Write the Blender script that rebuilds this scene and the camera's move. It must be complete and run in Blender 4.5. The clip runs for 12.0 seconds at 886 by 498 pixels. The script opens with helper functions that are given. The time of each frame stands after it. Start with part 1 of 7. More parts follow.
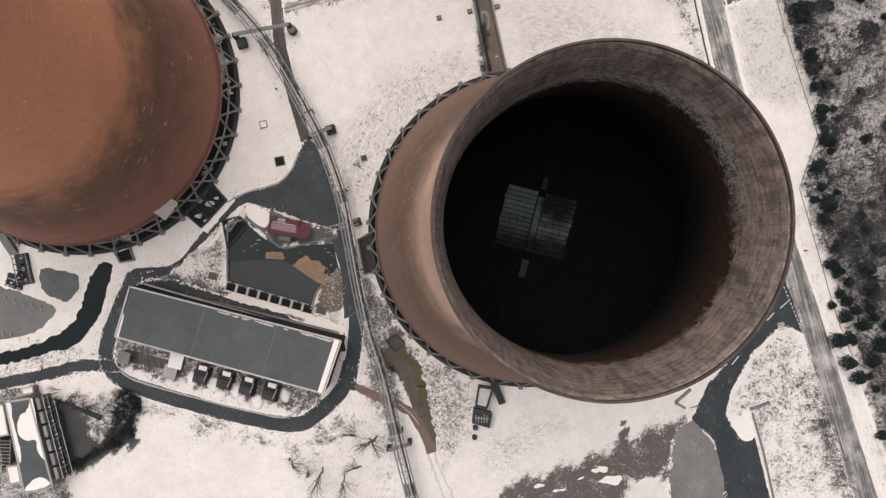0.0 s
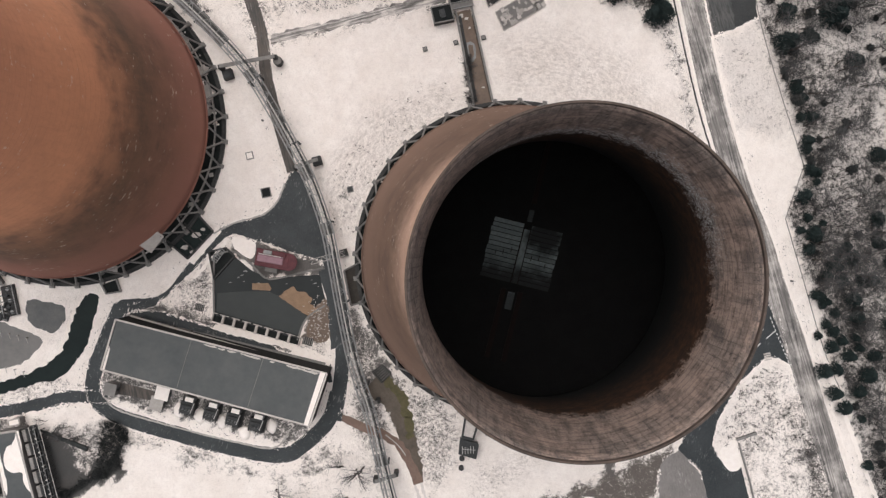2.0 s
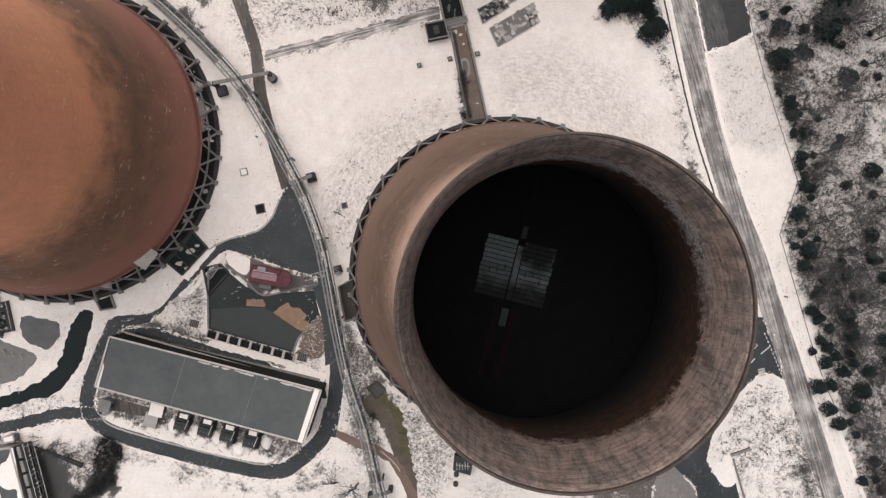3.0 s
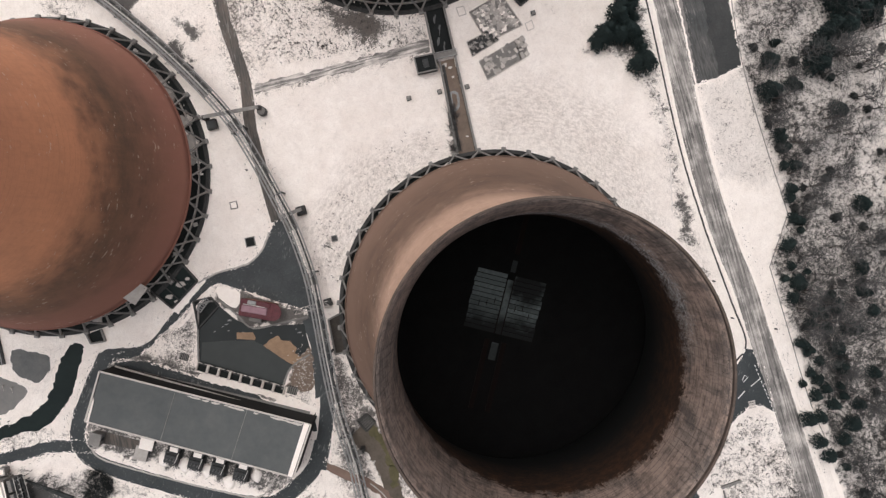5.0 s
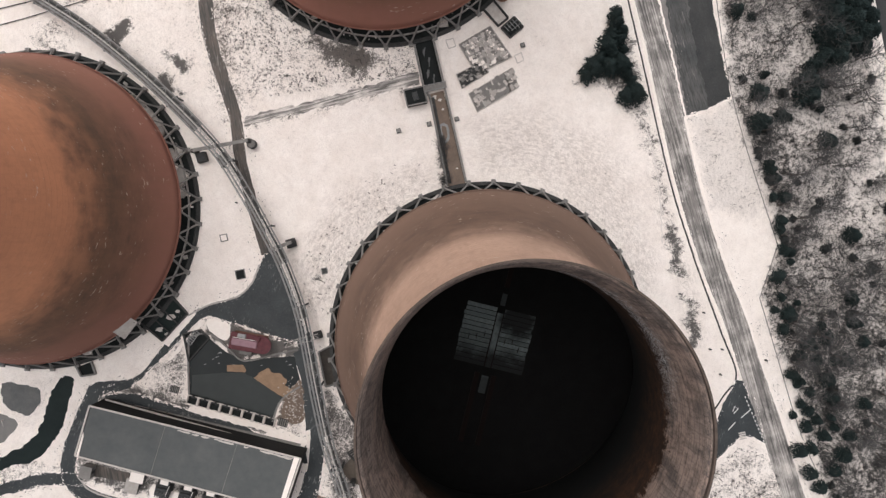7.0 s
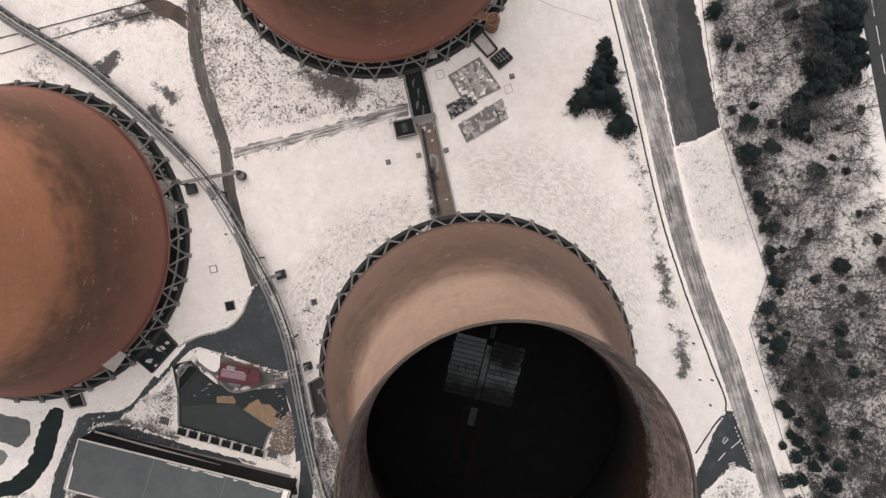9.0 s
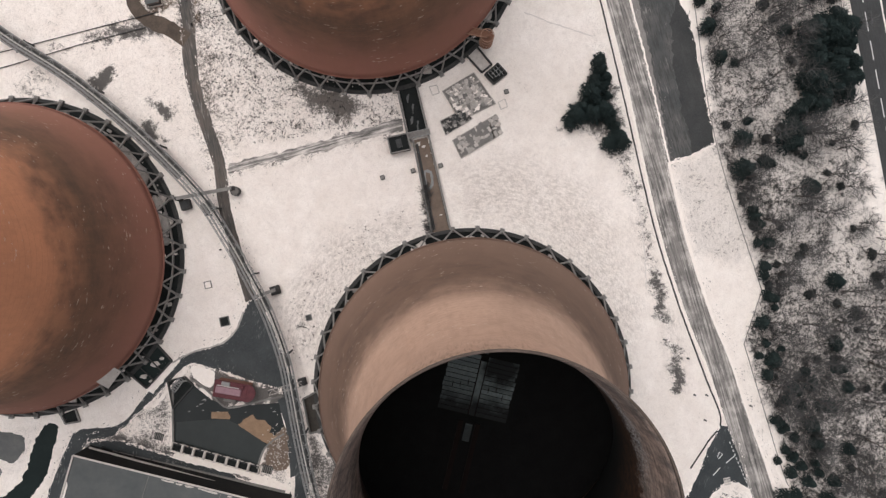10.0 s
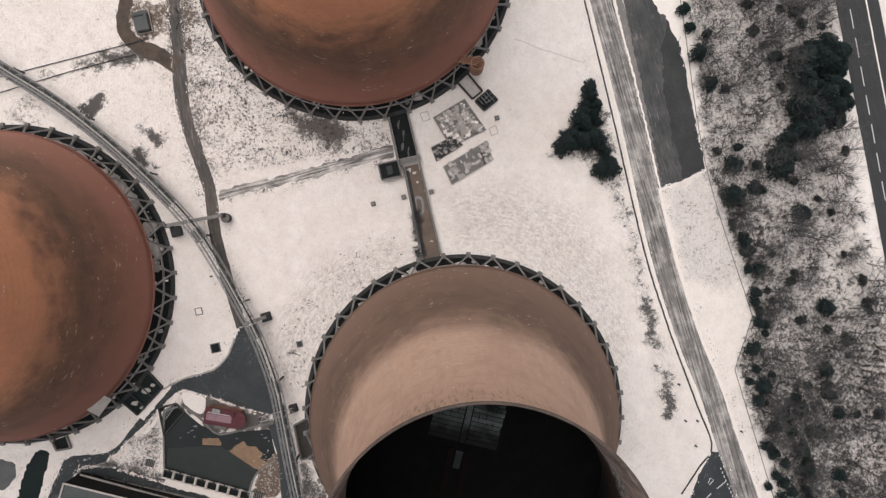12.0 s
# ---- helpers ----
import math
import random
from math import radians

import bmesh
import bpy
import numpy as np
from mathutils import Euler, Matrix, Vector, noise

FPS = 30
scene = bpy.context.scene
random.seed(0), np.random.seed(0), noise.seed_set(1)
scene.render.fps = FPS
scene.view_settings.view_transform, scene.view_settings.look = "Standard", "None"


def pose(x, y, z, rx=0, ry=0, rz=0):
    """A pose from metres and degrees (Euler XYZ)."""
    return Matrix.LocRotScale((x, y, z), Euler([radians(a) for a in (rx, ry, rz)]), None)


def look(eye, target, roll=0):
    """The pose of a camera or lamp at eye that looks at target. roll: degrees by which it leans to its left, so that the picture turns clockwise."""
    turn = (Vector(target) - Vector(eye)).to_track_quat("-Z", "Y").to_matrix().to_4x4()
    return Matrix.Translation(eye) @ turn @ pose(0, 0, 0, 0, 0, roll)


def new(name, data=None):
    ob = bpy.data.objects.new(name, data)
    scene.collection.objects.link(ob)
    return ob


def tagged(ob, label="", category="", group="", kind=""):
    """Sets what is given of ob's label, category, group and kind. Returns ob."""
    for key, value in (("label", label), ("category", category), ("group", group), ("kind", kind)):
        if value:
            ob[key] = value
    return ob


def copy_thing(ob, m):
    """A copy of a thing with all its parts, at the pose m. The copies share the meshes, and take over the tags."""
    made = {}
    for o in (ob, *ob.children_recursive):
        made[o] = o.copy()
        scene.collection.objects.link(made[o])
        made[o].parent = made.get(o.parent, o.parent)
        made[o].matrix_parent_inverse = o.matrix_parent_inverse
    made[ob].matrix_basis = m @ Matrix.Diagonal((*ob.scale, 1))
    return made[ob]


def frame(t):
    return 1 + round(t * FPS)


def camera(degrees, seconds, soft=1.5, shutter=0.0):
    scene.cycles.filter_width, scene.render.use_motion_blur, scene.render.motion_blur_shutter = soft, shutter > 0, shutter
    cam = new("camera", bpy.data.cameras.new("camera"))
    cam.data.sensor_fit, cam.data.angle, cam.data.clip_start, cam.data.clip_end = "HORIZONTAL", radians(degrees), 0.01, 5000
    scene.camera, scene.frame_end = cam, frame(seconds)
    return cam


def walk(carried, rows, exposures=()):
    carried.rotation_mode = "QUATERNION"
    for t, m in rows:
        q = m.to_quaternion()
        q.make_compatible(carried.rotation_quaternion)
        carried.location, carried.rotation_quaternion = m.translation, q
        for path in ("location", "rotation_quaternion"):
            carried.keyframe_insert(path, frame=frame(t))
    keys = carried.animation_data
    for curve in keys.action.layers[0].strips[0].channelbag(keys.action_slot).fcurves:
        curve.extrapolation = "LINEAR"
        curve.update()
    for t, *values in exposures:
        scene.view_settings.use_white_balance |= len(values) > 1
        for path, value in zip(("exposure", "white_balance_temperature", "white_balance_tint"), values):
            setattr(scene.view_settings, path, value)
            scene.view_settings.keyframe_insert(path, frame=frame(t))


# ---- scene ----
cam = camera(58.47, 12.0, soft=1.35)
PATH = [
    (0, -1.597, 1.845, 231.111, -0.939, -0.243, -3.772),
    (0.5, -0.492, 4.065, 231.111, -0.952, -0.288, -3.791),
    (1, 0.590, 6.291, 231.105, -0.955, -0.318, -3.798),
    (1.5, 1.635, 8.520, 231.090, -0.969, -0.337, -3.816),
    (2, 2.637, 10.761, 231.074, -0.974, -0.324, -3.828),
    (2.5, 3.621, 13.009, 231.060, -0.973, -0.319, -3.852),
    (3, 4.605, 15.260, 231.053, -0.961, -0.328, -3.882),
    (5, 8.375, 24.325, 231.006, -0.894, -0.278, -3.972),
    (5.5, 9.275, 26.585, 231.011, -0.867, -0.263, -3.998),
    (6, 10.165, 28.830, 231.016, -0.846, -0.269, -4.028),
    (6.5, 11.047, 31.049, 231.006, -0.854, -0.272, -4.059),
    (7, 11.929, 33.258, 230.987, -0.842, -0.277, -4.085),
    (9, 15.545, 41.944, 230.860, -0.810, -0.292, -4.166),
    (9.5, 16.412, 44.045, 230.842, -0.772, -0.308, -4.184),
    (10, 17.249, 46.083, 230.826, -0.753, -0.339, -4.219),
    (10.5, 18.055, 48.048, 230.806, -0.764, -0.366, -4.241),
    (11, 18.833, 49.961, 230.787, -0.773, -0.384, -4.266),
    (11.5, 19.588, 51.839, 230.770, -0.784, -0.387, -4.273),
    (12, 20.332, 53.701, 230.765, -0.791, -0.381, -4.277),
]
KELVIN, TINT = 6600, 11
walk(cam, [(t, pose(x, y, z, rx, ry, rz)) for t, x, y, z, rx, ry, rz in PATH],
     exposures=[(t, stops, KELVIN, TINT) for t, stops in ((0.0, 0.11), (3.0, 0.14), (6.0, 0.17), (9.0, 0.12), (12.0, 0.05))])

# ---- light: a bright overcast sky, with a broad veiled sun behind the cloud ----
SUN_ELEVATION, SUN_AZIMUTH = 68.0, 330.0
world = bpy.data.worlds.new("overcast_sky")
scene.world = world
world.use_nodes = True
wn = world.node_tree.nodes
sky = wn.new("ShaderNodeTexSky")
sky.sky_type, sky.sun_disc = "NISHITA", False
sky.sun_elevation, sky.sun_rotation = radians(SUN_ELEVATION), radians(SUN_AZIMUTH)
sky.air_density, sky.dust_density = 1.0, 4.0
grey = wn.new("ShaderNodeHueSaturation")
grey.inputs["Saturation"].default_value = 0.25
world.node_tree.links.new(sky.outputs[0], grey.inputs["Color"])
world.node_tree.links.new(grey.outputs[0], wn["Background"].inputs[0])
wn["Background"].inputs[1].default_value = 0.12
sun = new("sun", bpy.data.lights.new("sun", "SUN"))
sun.data.energy, sun.data.angle, sun.data.color = 1.2, radians(70), (1.0, 0.94, 0.88)
az = radians(SUN_AZIMUTH)
sun.matrix_world = look((0, 0, 300), (-200 * math.sin(az), -200 * math.cos(az), 300 - 200 * math.tan(radians(SUN_ELEVATION))))


# ---- materials ----
class Nodes:
    """A material's nodes, written as short calls."""

    def __init__(self, name, rough=0.9, metal=0.0):
        self.mat = bpy.data.materials.new(name)
        self.mat.use_nodes = True
        self.n, self.l = self.mat.node_tree.nodes, self.mat.node_tree.links
        self.bsdf = self.n["Principled BSDF"]
        self.bsdf.inputs["Roughness"].default_value, self.bsdf.inputs["Metallic"].default_value = rough, metal
        self.bsdf.inputs["Specular IOR Level"].default_value = 0.25

    def put(self, socket, value):
        if isinstance(value, bpy.types.NodeSocket):
            self.l.new(value, socket)
        elif isinstance(value, tuple) and len(value) == 3 and socket.type == "RGBA":
            socket.default_value = (*value, 1)
        else:
            socket.default_value = value

    def place(self, scale=(1, 1, 1), turn=0.0, where="Object"):
        m = self.n.new("ShaderNodeMapping")
        m.inputs["Scale"].default_value, m.inputs["Rotation"].default_value = scale, (0, 0, radians(turn))
        if where == "World":
            self.l.new(self.n.new("ShaderNodeNewGeometry").outputs["Position"], m.inputs[0])
        else:
            self.l.new(self.n.new("ShaderNodeTexCoord").outputs[where], m.inputs[0])
        return m.outputs[0]

    def noise(self, vec, scale, detail=4.0, rough=0.6, warp=0.0):
        t = self.n.new("ShaderNodeTexNoise")
        self.l.new(vec, t.inputs["Vector"])
        t.inputs["Scale"].default_value, t.inputs["Detail"].default_value = scale, detail
        t.inputs["Roughness"].default_value, t.inputs["Distortion"].default_value = rough, warp
        return t.outputs[0]

    def ramp(self, value, a, b, lo=0.0, hi=1.0):
        m = self.n.new("ShaderNodeMapRange")
        m.clamp = True
        for k, v in zip(("Value", "From Min", "From Max", "To Min", "To Max"), (value, a, b, lo, hi)):
            self.put(m.inputs[k], v)
        return m.outputs[0]

    def math(self, op, a, b=0.0):
        m = self.n.new("ShaderNodeMath")
        m.operation = op
        self.put(m.inputs[0], a)
        self.put(m.inputs[1], b)
        return m.outputs[0]

    def mix(self, f, a, b):
        m = self.n.new("ShaderNodeMix")
        m.data_type = "RGBA"
        self.put(m.inputs[0], f)
        self.put(m.inputs[6], a)
        self.put(m.inputs[7], b)
        return m.outputs[2]

    def axis(self, vec, k):
        s = self.n.new("ShaderNodeSeparateXYZ")
        self.l.new(vec, s.inputs[0])
        return s.outputs[k]

    def attr(self, name):
        a = self.n.new("ShaderNodeAttribute")
        a.attribute_name = name
        return a.outputs["Fac"]

    def rand(self):
        return self.n.new("ShaderNodeObjectInfo").outputs["Random"]

    def done(self, colour, bump=None, strength=0.3, distance=0.1, rough=None):
        self.put(self.bsdf.inputs["Base Color"], colour)
        if rough is not None:
            self.put(self.bsdf.inputs["Roughness"], rough)
        if bump is not None:
            b = self.n.new("ShaderNodeBump")
            b.inputs["Strength"].default_value, b.inputs["Distance"].default_value = strength, distance
            self.l.new(bump, b.inputs["Height"])
            self.l.new(b.outputs[0], self.bsdf.inputs["Normal"])
        return self.mat


def plain(name, a, b, scale=1.0, rough=0.85, metal=0.0, bump=0.2, fine=6.0):
    """Two tones mottled at two scales, with a fine relief; each object a shade of its own."""
    m = Nodes(name, rough, metal)
    p = m.place(where="World")
    f = m.math("ADD", m.math("MULTIPLY", m.noise(p, scale), 0.65), m.math("MULTIPLY", m.noise(p, scale * fine), 0.35))
    c = m.mix(m.ramp(f, 0.36, 0.64), a, b)
    c = m.mix(m.math("MULTIPLY", m.rand(), 0.25), c, a)
    return m.done(c, m.noise(p, scale * fine * 2), bump, 0.05)


SNOW_A, SNOW_B = (0.93, 0.875, 0.835), (0.84, 0.775, 0.73)


def ground_material():
    m = Nodes("snowy_ground", 0.9)
    p = m.place(where="World")
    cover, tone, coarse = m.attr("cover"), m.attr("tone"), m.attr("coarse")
    big, mid = m.noise(p, 0.035, 3), m.noise(p, 0.22, 5, 0.65)
    fine, grain = m.noise(p, 1.1, 5, 0.7, 0.6), m.noise(p, 3.2, 3, 0.7)
    rough_field = m.math("ADD", m.math("MULTIPLY", mid, 0.24), m.math("ADD", m.math("MULTIPLY", fine, 0.42), m.math("MULTIPLY", grain, 0.34)))
    smooth_field = m.math("ADD", m.math("MULTIPLY", big, 0.35), m.math("ADD", m.math("MULTIPLY", mid, 0.45), m.math("MULTIPLY", fine, 0.20)))
    field = m.n.new("ShaderNodeMix")
    m.put(field.inputs[0], coarse)
    m.put(field.inputs[2], smooth_field)
    m.put(field.inputs[3], rough_field)
    level = m.ramp(cover, 0.0, 1.0, 0.27, 0.70)
    bare = m.ramp(m.math("SUBTRACT", field.outputs[0], level), -0.035, 0.05)
    drift = m.noise(p, 0.42, 6, 0.7, 1.2)
    crust = m.noise(m.place((1.0, 0.45, 1.0), 0, "World"), 1.7, 4, 0.7, 0.8)
    snow = m.mix(m.ramp(mid, 0.35, 0.7), SNOW_A, SNOW_B)
    snow = m.mix(m.math("MULTIPLY", m.ramp(drift, 0.5, 0.68), 0.3), snow, (0.64, 0.59, 0.56))
    broad = m.noise(p, 0.035, 5, 0.6, 1.0)
    snow = m.mix(m.math("MULTIPLY", m.ramp(broad, 0.45, 0.68), 0.3), snow, (0.74, 0.66, 0.60))
    snow = m.mix(m.math("MULTIPLY", m.ramp(crust, 0.5, 0.66), m.ramp(coarse, 0.2, 1.0, 0.03, 0.5)), snow, (0.50, 0.455, 0.43))
    snow = m.mix(m.math("MULTIPLY", m.ramp(grain, 0.5, 0.75), m.math("MULTIPLY", coarse, 0.7)), snow, (0.36, 0.33, 0.315))
    # Fine and grain flecks: the relief's small shade put into the snow's colour.
    snow = m.mix(m.math("MULTIPLY", m.ramp(fine, 0.50, 0.70), m.ramp(coarse, 0.2, 1.0, 0.18, 0.45)), snow, (0.52, 0.475, 0.45))
    snow = m.mix(m.math("MULTIPLY", m.ramp(grain, 0.52, 0.72), m.ramp(coarse, 0.2, 1.0, 0.10, 0.35)), snow, (0.45, 0.41, 0.39))
    dx, dy = m.math("SUBTRACT", m.axis(p, 0), 24.0), m.math("SUBTRACT", m.axis(p, 1), 2.3)
    far = m.math("SQRT", m.math("ADD", m.math("MULTIPLY", dx, dx), m.math("MULTIPLY", dy, dy)))
    far = m.math("ADD", far, m.math("MULTIPLY", m.math("SUBTRACT", mid, 0.5), 2.6))
    swath = m.n.new("ShaderNodeCombineXYZ")
    m.put(swath.inputs[0], m.math("MULTIPLY", far, 1.25))
    m.put(swath.inputs[1], m.math("MULTIPLY", m.math("ARCTAN2", dy, dx), 24.0))
    rows = m.math("MULTIPLY", m.ramp(m.noise(swath.outputs[0], 1.0, 6, 0.78), 0.46, 0.60), m.ramp(far, 66.0, 88.0, 0.6, 0.0))
    snow = m.mix(m.math("MULTIPLY", rows, m.ramp(coarse, 0.35, 0.9)), snow, (0.47, 0.42, 0.39))
    # Low tone greys the snow: twig shade put into colour, dirty snow too.
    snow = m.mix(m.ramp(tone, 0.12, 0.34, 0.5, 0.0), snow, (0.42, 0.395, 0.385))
    soil = m.mix(m.ramp(tone, 0.0, 0.5), (0.055, 0.06, 0.063), (0.15, 0.14, 0.135))
    soil = m.mix(m.ramp(tone, 0.5, 1.0), soil, (0.17, 0.12, 0.085))
    soil = m.mix(m.math("MULTIPLY", m.ramp(grain, 0.35, 0.7), 0.6), soil, (0.05, 0.046, 0.042))
    return m.done(m.mix(bare, snow, soil), m.math("ADD", fine, grain), 0.5, 0.3)


def asphalt_material(name, a, b, snow, turn, stretch, amount):
    """Wet road; a and b its tones; snow blown along its length, by amount."""
    m = Nodes(name, 0.55)
    p = m.place(where="World")
    m2 = m.n.new("ShaderNodeVectorRotate")
    m2.rotation_type = "Z_AXIS"
    m2.inputs["Angle"].default_value = radians(turn)
    m.l.new(p, m2.inputs["Vector"])
    s = m.n.new("ShaderNodeMapping")
    s.inputs["Scale"].default_value = (1, stretch, 1)
    m.l.new(m2.outputs[0], s.inputs[0])
    streak = m.noise(s.outputs[0], 1.9, 5, 0.75)
    c = m.mix(m.ramp(m.noise(p, 0.12, 5), 0.35, 0.65), a, b)
    c = m.mix(m.math("MULTIPLY", m.ramp(m.noise(p, 2.2, 3), 0.4, 0.75), 0.25), c, (0.10, 0.10, 0.10))
    dark = m.noise(s.outputs[0], 2.1, 4, 0.7)
    c = m.mix(m.math("MULTIPLY", m.ramp(dark, 0.46, 0.64), 0.8 if stretch < 0.2 else 0.2), c, (0.035, 0.036, 0.037))
    field = m.math("ADD", m.math("MULTIPLY", streak, 0.6), m.math("MULTIPLY", m.noise(p, 0.18, 4), 0.4))
    c = m.mix(m.ramp(field, 0.62 - amount, 0.80 - amount), c, snow)
    return m.done(c, m.noise(p, 9.0, 2), 0.2, 0.03)


def shell_outer(name, top, upper, band, low, streak, stain, edge):
    """Weathered concrete: pale above, a damp dark band in the lower half, streaks down the slope."""
    m = Nodes(name, 0.88)
    p = m.place()
    z = m.axis(p, 2)
    x, y = m.axis(p, 0), m.axis(p, 1)
    ang = m.math("ARCTAN2", y, x)
    v = m.n.new("ShaderNodeCombineXYZ")
    m.put(v.inputs[0], m.math("MULTIPLY", m.math("COSINE", ang), 30.0))
    m.put(v.inputs[1], m.math("MULTIPLY", m.math("SINE", ang), 30.0))
    m.put(v.inputs[2], m.math("MULTIPLY", z, 0.10))
    runs = m.noise(v.outputs[0], 0.55, 6, 0.7)
    wide = m.noise(p, 0.05, 4, 0.6, 0.6)
    h = m.n.new("ShaderNodeCombineXYZ")
    m.put(h.inputs[0], m.math("MULTIPLY", m.math("COSINE", ang), 5.0))
    m.put(h.inputs[1], m.math("MULTIPLY", m.math("SINE", ang), 5.0))
    m.put(h.inputs[2], m.math("MULTIPLY", z, 0.22))
    rings = m.noise(h.outputs[0], 1.0, 5, 0.6)
    zz = m.math("ADD", z, m.math("MULTIPLY", m.math("SUBTRACT", runs, 0.5), 5.0))
    zz = m.math("ADD", zz, m.math("MULTIPLY", m.math("SUBTRACT", wide, 0.5), 9.0))
    c = m.mix(m.ramp(zz, 12.0, 33.0), low, band)
    c = m.mix(m.ramp(zz, edge[0], edge[1]), c, upper)
    c = m.mix(m.ramp(zz, 56.0, 96.0), c, top)
    belt = m.math("MULTIPLY", m.ramp(zz, 17.0, 28.0), m.ramp(zz, 44.0, 52.0, 1.0, 0.0))
    c = m.mix(m.math("MULTIPLY", m.math("MULTIPLY", m.ramp(rings, 0.40, 0.66), belt), 0.72), c, stain)
    c = m.mix(m.math("MULTIPLY", m.ramp(runs, 0.5, 0.78), 0.22), c, streak)
    c = m.mix(m.math("MULTIPLY", m.ramp(m.noise(p, 0.16, 5, 0.65), 0.48, 0.72), 0.16), c, band)
    cloud = m.noise(p, 0.028, 6, 0.62, 0.9)
    c = m.mix(m.math("MULTIPLY", m.ramp(cloud, 0.42, 0.68), 0.28), c, streak)
    c = m.mix(m.math("MULTIPLY", m.ramp(m.noise(p, 0.7, 6, 0.7), 0.46, 0.72), 0.22), c, streak)
    drips = m.noise(v.outputs[0], 1.7, 4, 0.7)
    c = m.mix(m.math("MULTIPLY", m.math("MULTIPLY", m.ramp(drips, 0.50, 0.66), m.ramp(z, 84.0, 106.0)), 0.7), c, (0.11, 0.08, 0.06))
    lifts = m.math("PINGPONG", z, 0.85)
    c = m.mix(m.math("MULTIPLY", m.ramp(lifts, 0.0, 0.14, 1.0, 0.0), m.ramp(wide, 0.4, 0.6, 0.05, 0.28)), c, streak)
    w = m.n.new("ShaderNodeCombineXYZ")
    m.put(w.inputs[0], m.math("MULTIPLY", m.math("COSINE", ang), 13.0))
    m.put(w.inputs[1], m.math("MULTIPLY", m.math("SINE", ang), 13.0))
    m.put(w.inputs[2], m.math("MULTIPLY", z, 0.9))
    nick = m.math("MULTIPLY", m.ramp(m.noise(w.outputs[0], 1.5, 2, 0.5), 0.66, 0.70), m.ramp(m.noise(p, 0.09, 2), 0.48, 0.58))
    c = m.mix(m.math("MULTIPLY", nick, 0.5), c, (0.6, 0.5, 0.42))
    return m.done(c, m.noise(p, 2.0, 4), 0.15, 0.06)


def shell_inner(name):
    """Inside face: dry weathered concrete near the rim, dark wet growth with a ragged edge below; near black lower
    down, the shaft's shade put into the colour.
    """
    m = Nodes(name, 0.9)
    p = m.place()
    x, y, z = (m.axis(p, k) for k in range(3))
    ang = m.math("ARCTAN2", y, x)
    v = m.n.new("ShaderNodeCombineXYZ")
    m.put(v.inputs[0], m.math("MULTIPLY", m.math("COSINE", ang), 26.0))
    m.put(v.inputs[1], m.math("MULTIPLY", m.math("SINE", ang), 26.0))
    m.put(v.inputs[2], m.math("MULTIPLY", z, 0.30))
    runs = m.noise(v.outputs[0], 0.8, 7, 0.75)
    h = m.n.new("ShaderNodeCombineXYZ")
    m.put(h.inputs[0], m.math("MULTIPLY", m.math("COSINE", ang), 6.0))
    m.put(h.inputs[1], m.math("MULTIPLY", m.math("SINE", ang), 6.0))
    m.put(h.inputs[2], m.math("MULTIPLY", z, 0.9))
    rings = m.noise(h.outputs[0], 1.0, 6, 0.75)
    lifts = m.math("PINGPONG", m.math("ADD", z, m.math("MULTIPLY", m.noise(p, 0.6, 2), 0.35)), 0.9)
    blot = m.noise(p, 0.5, 7, 0.75)
    wide = m.noise(p, 0.09, 4)
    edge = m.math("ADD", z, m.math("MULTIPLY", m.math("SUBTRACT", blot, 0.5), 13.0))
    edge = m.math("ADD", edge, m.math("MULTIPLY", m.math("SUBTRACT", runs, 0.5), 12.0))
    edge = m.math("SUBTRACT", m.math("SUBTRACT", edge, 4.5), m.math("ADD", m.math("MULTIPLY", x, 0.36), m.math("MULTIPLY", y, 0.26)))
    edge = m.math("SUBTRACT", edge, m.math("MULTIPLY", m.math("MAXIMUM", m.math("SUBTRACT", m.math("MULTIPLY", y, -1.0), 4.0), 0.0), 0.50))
    dry = m.mix(m.ramp(wide, 0.38, 0.62), (0.40, 0.29, 0.24), (0.30, 0.236, 0.205))
    dry = m.mix(m.ramp(m.math("ADD", m.math("MULTIPLY", runs, 0.35), m.math("ADD", m.math("MULTIPLY", rings, 0.45), m.math("MULTIPLY", blot, 0.20))), 0.48, 0.62), dry, (0.07, 0.056, 0.052))
    dry = m.mix(m.math("MULTIPLY", m.ramp(lifts, 0.0, 0.16, 1.0, 0.0), 0.6), dry, (0.07, 0.055, 0.05))
    dry = m.mix(m.math("MULTIPLY", m.ramp(z, 107.0, 113.5), m.math("MULTIPLY", m.ramp(blot, 0.42, 0.6), 0.7)), dry, (0.075, 0.068, 0.066))
    ribs = m.math("PINGPONG", m.math("ADD", m.math("MULTIPLY", ang, 26.0), m.math("MULTIPLY", blot, 0.5)), 0.8)
    dry = m.mix(m.math("MULTIPLY", m.ramp(ribs, 0.0, 0.14, 1.0, 0.0), m.ramp(wide, 0.45, 0.6, 0.0, 0.6)), dry, (0.06, 0.048, 0.043))
    smear = m.noise(v.outputs[0], 0.33, 6, 0.72, 0.5)
    grime = m.math("MULTIPLY", m.ramp(smear, 0.47, 0.60), m.ramp(edge, 84.0, 104.0, 0.75, 0.35))
    dry = m.mix(grime, dry, (0.068, 0.060, 0.058))
    cracks = m.math("MULTIPLY", m.ramp(m.noise(v.outputs[0], 2.6, 3, 0.8), 0.60, 0.66), m.ramp(wide, 0.42, 0.58))
    dry = m.mix(m.math("MULTIPLY", cracks, 0.8), dry, (0.035, 0.028, 0.026))
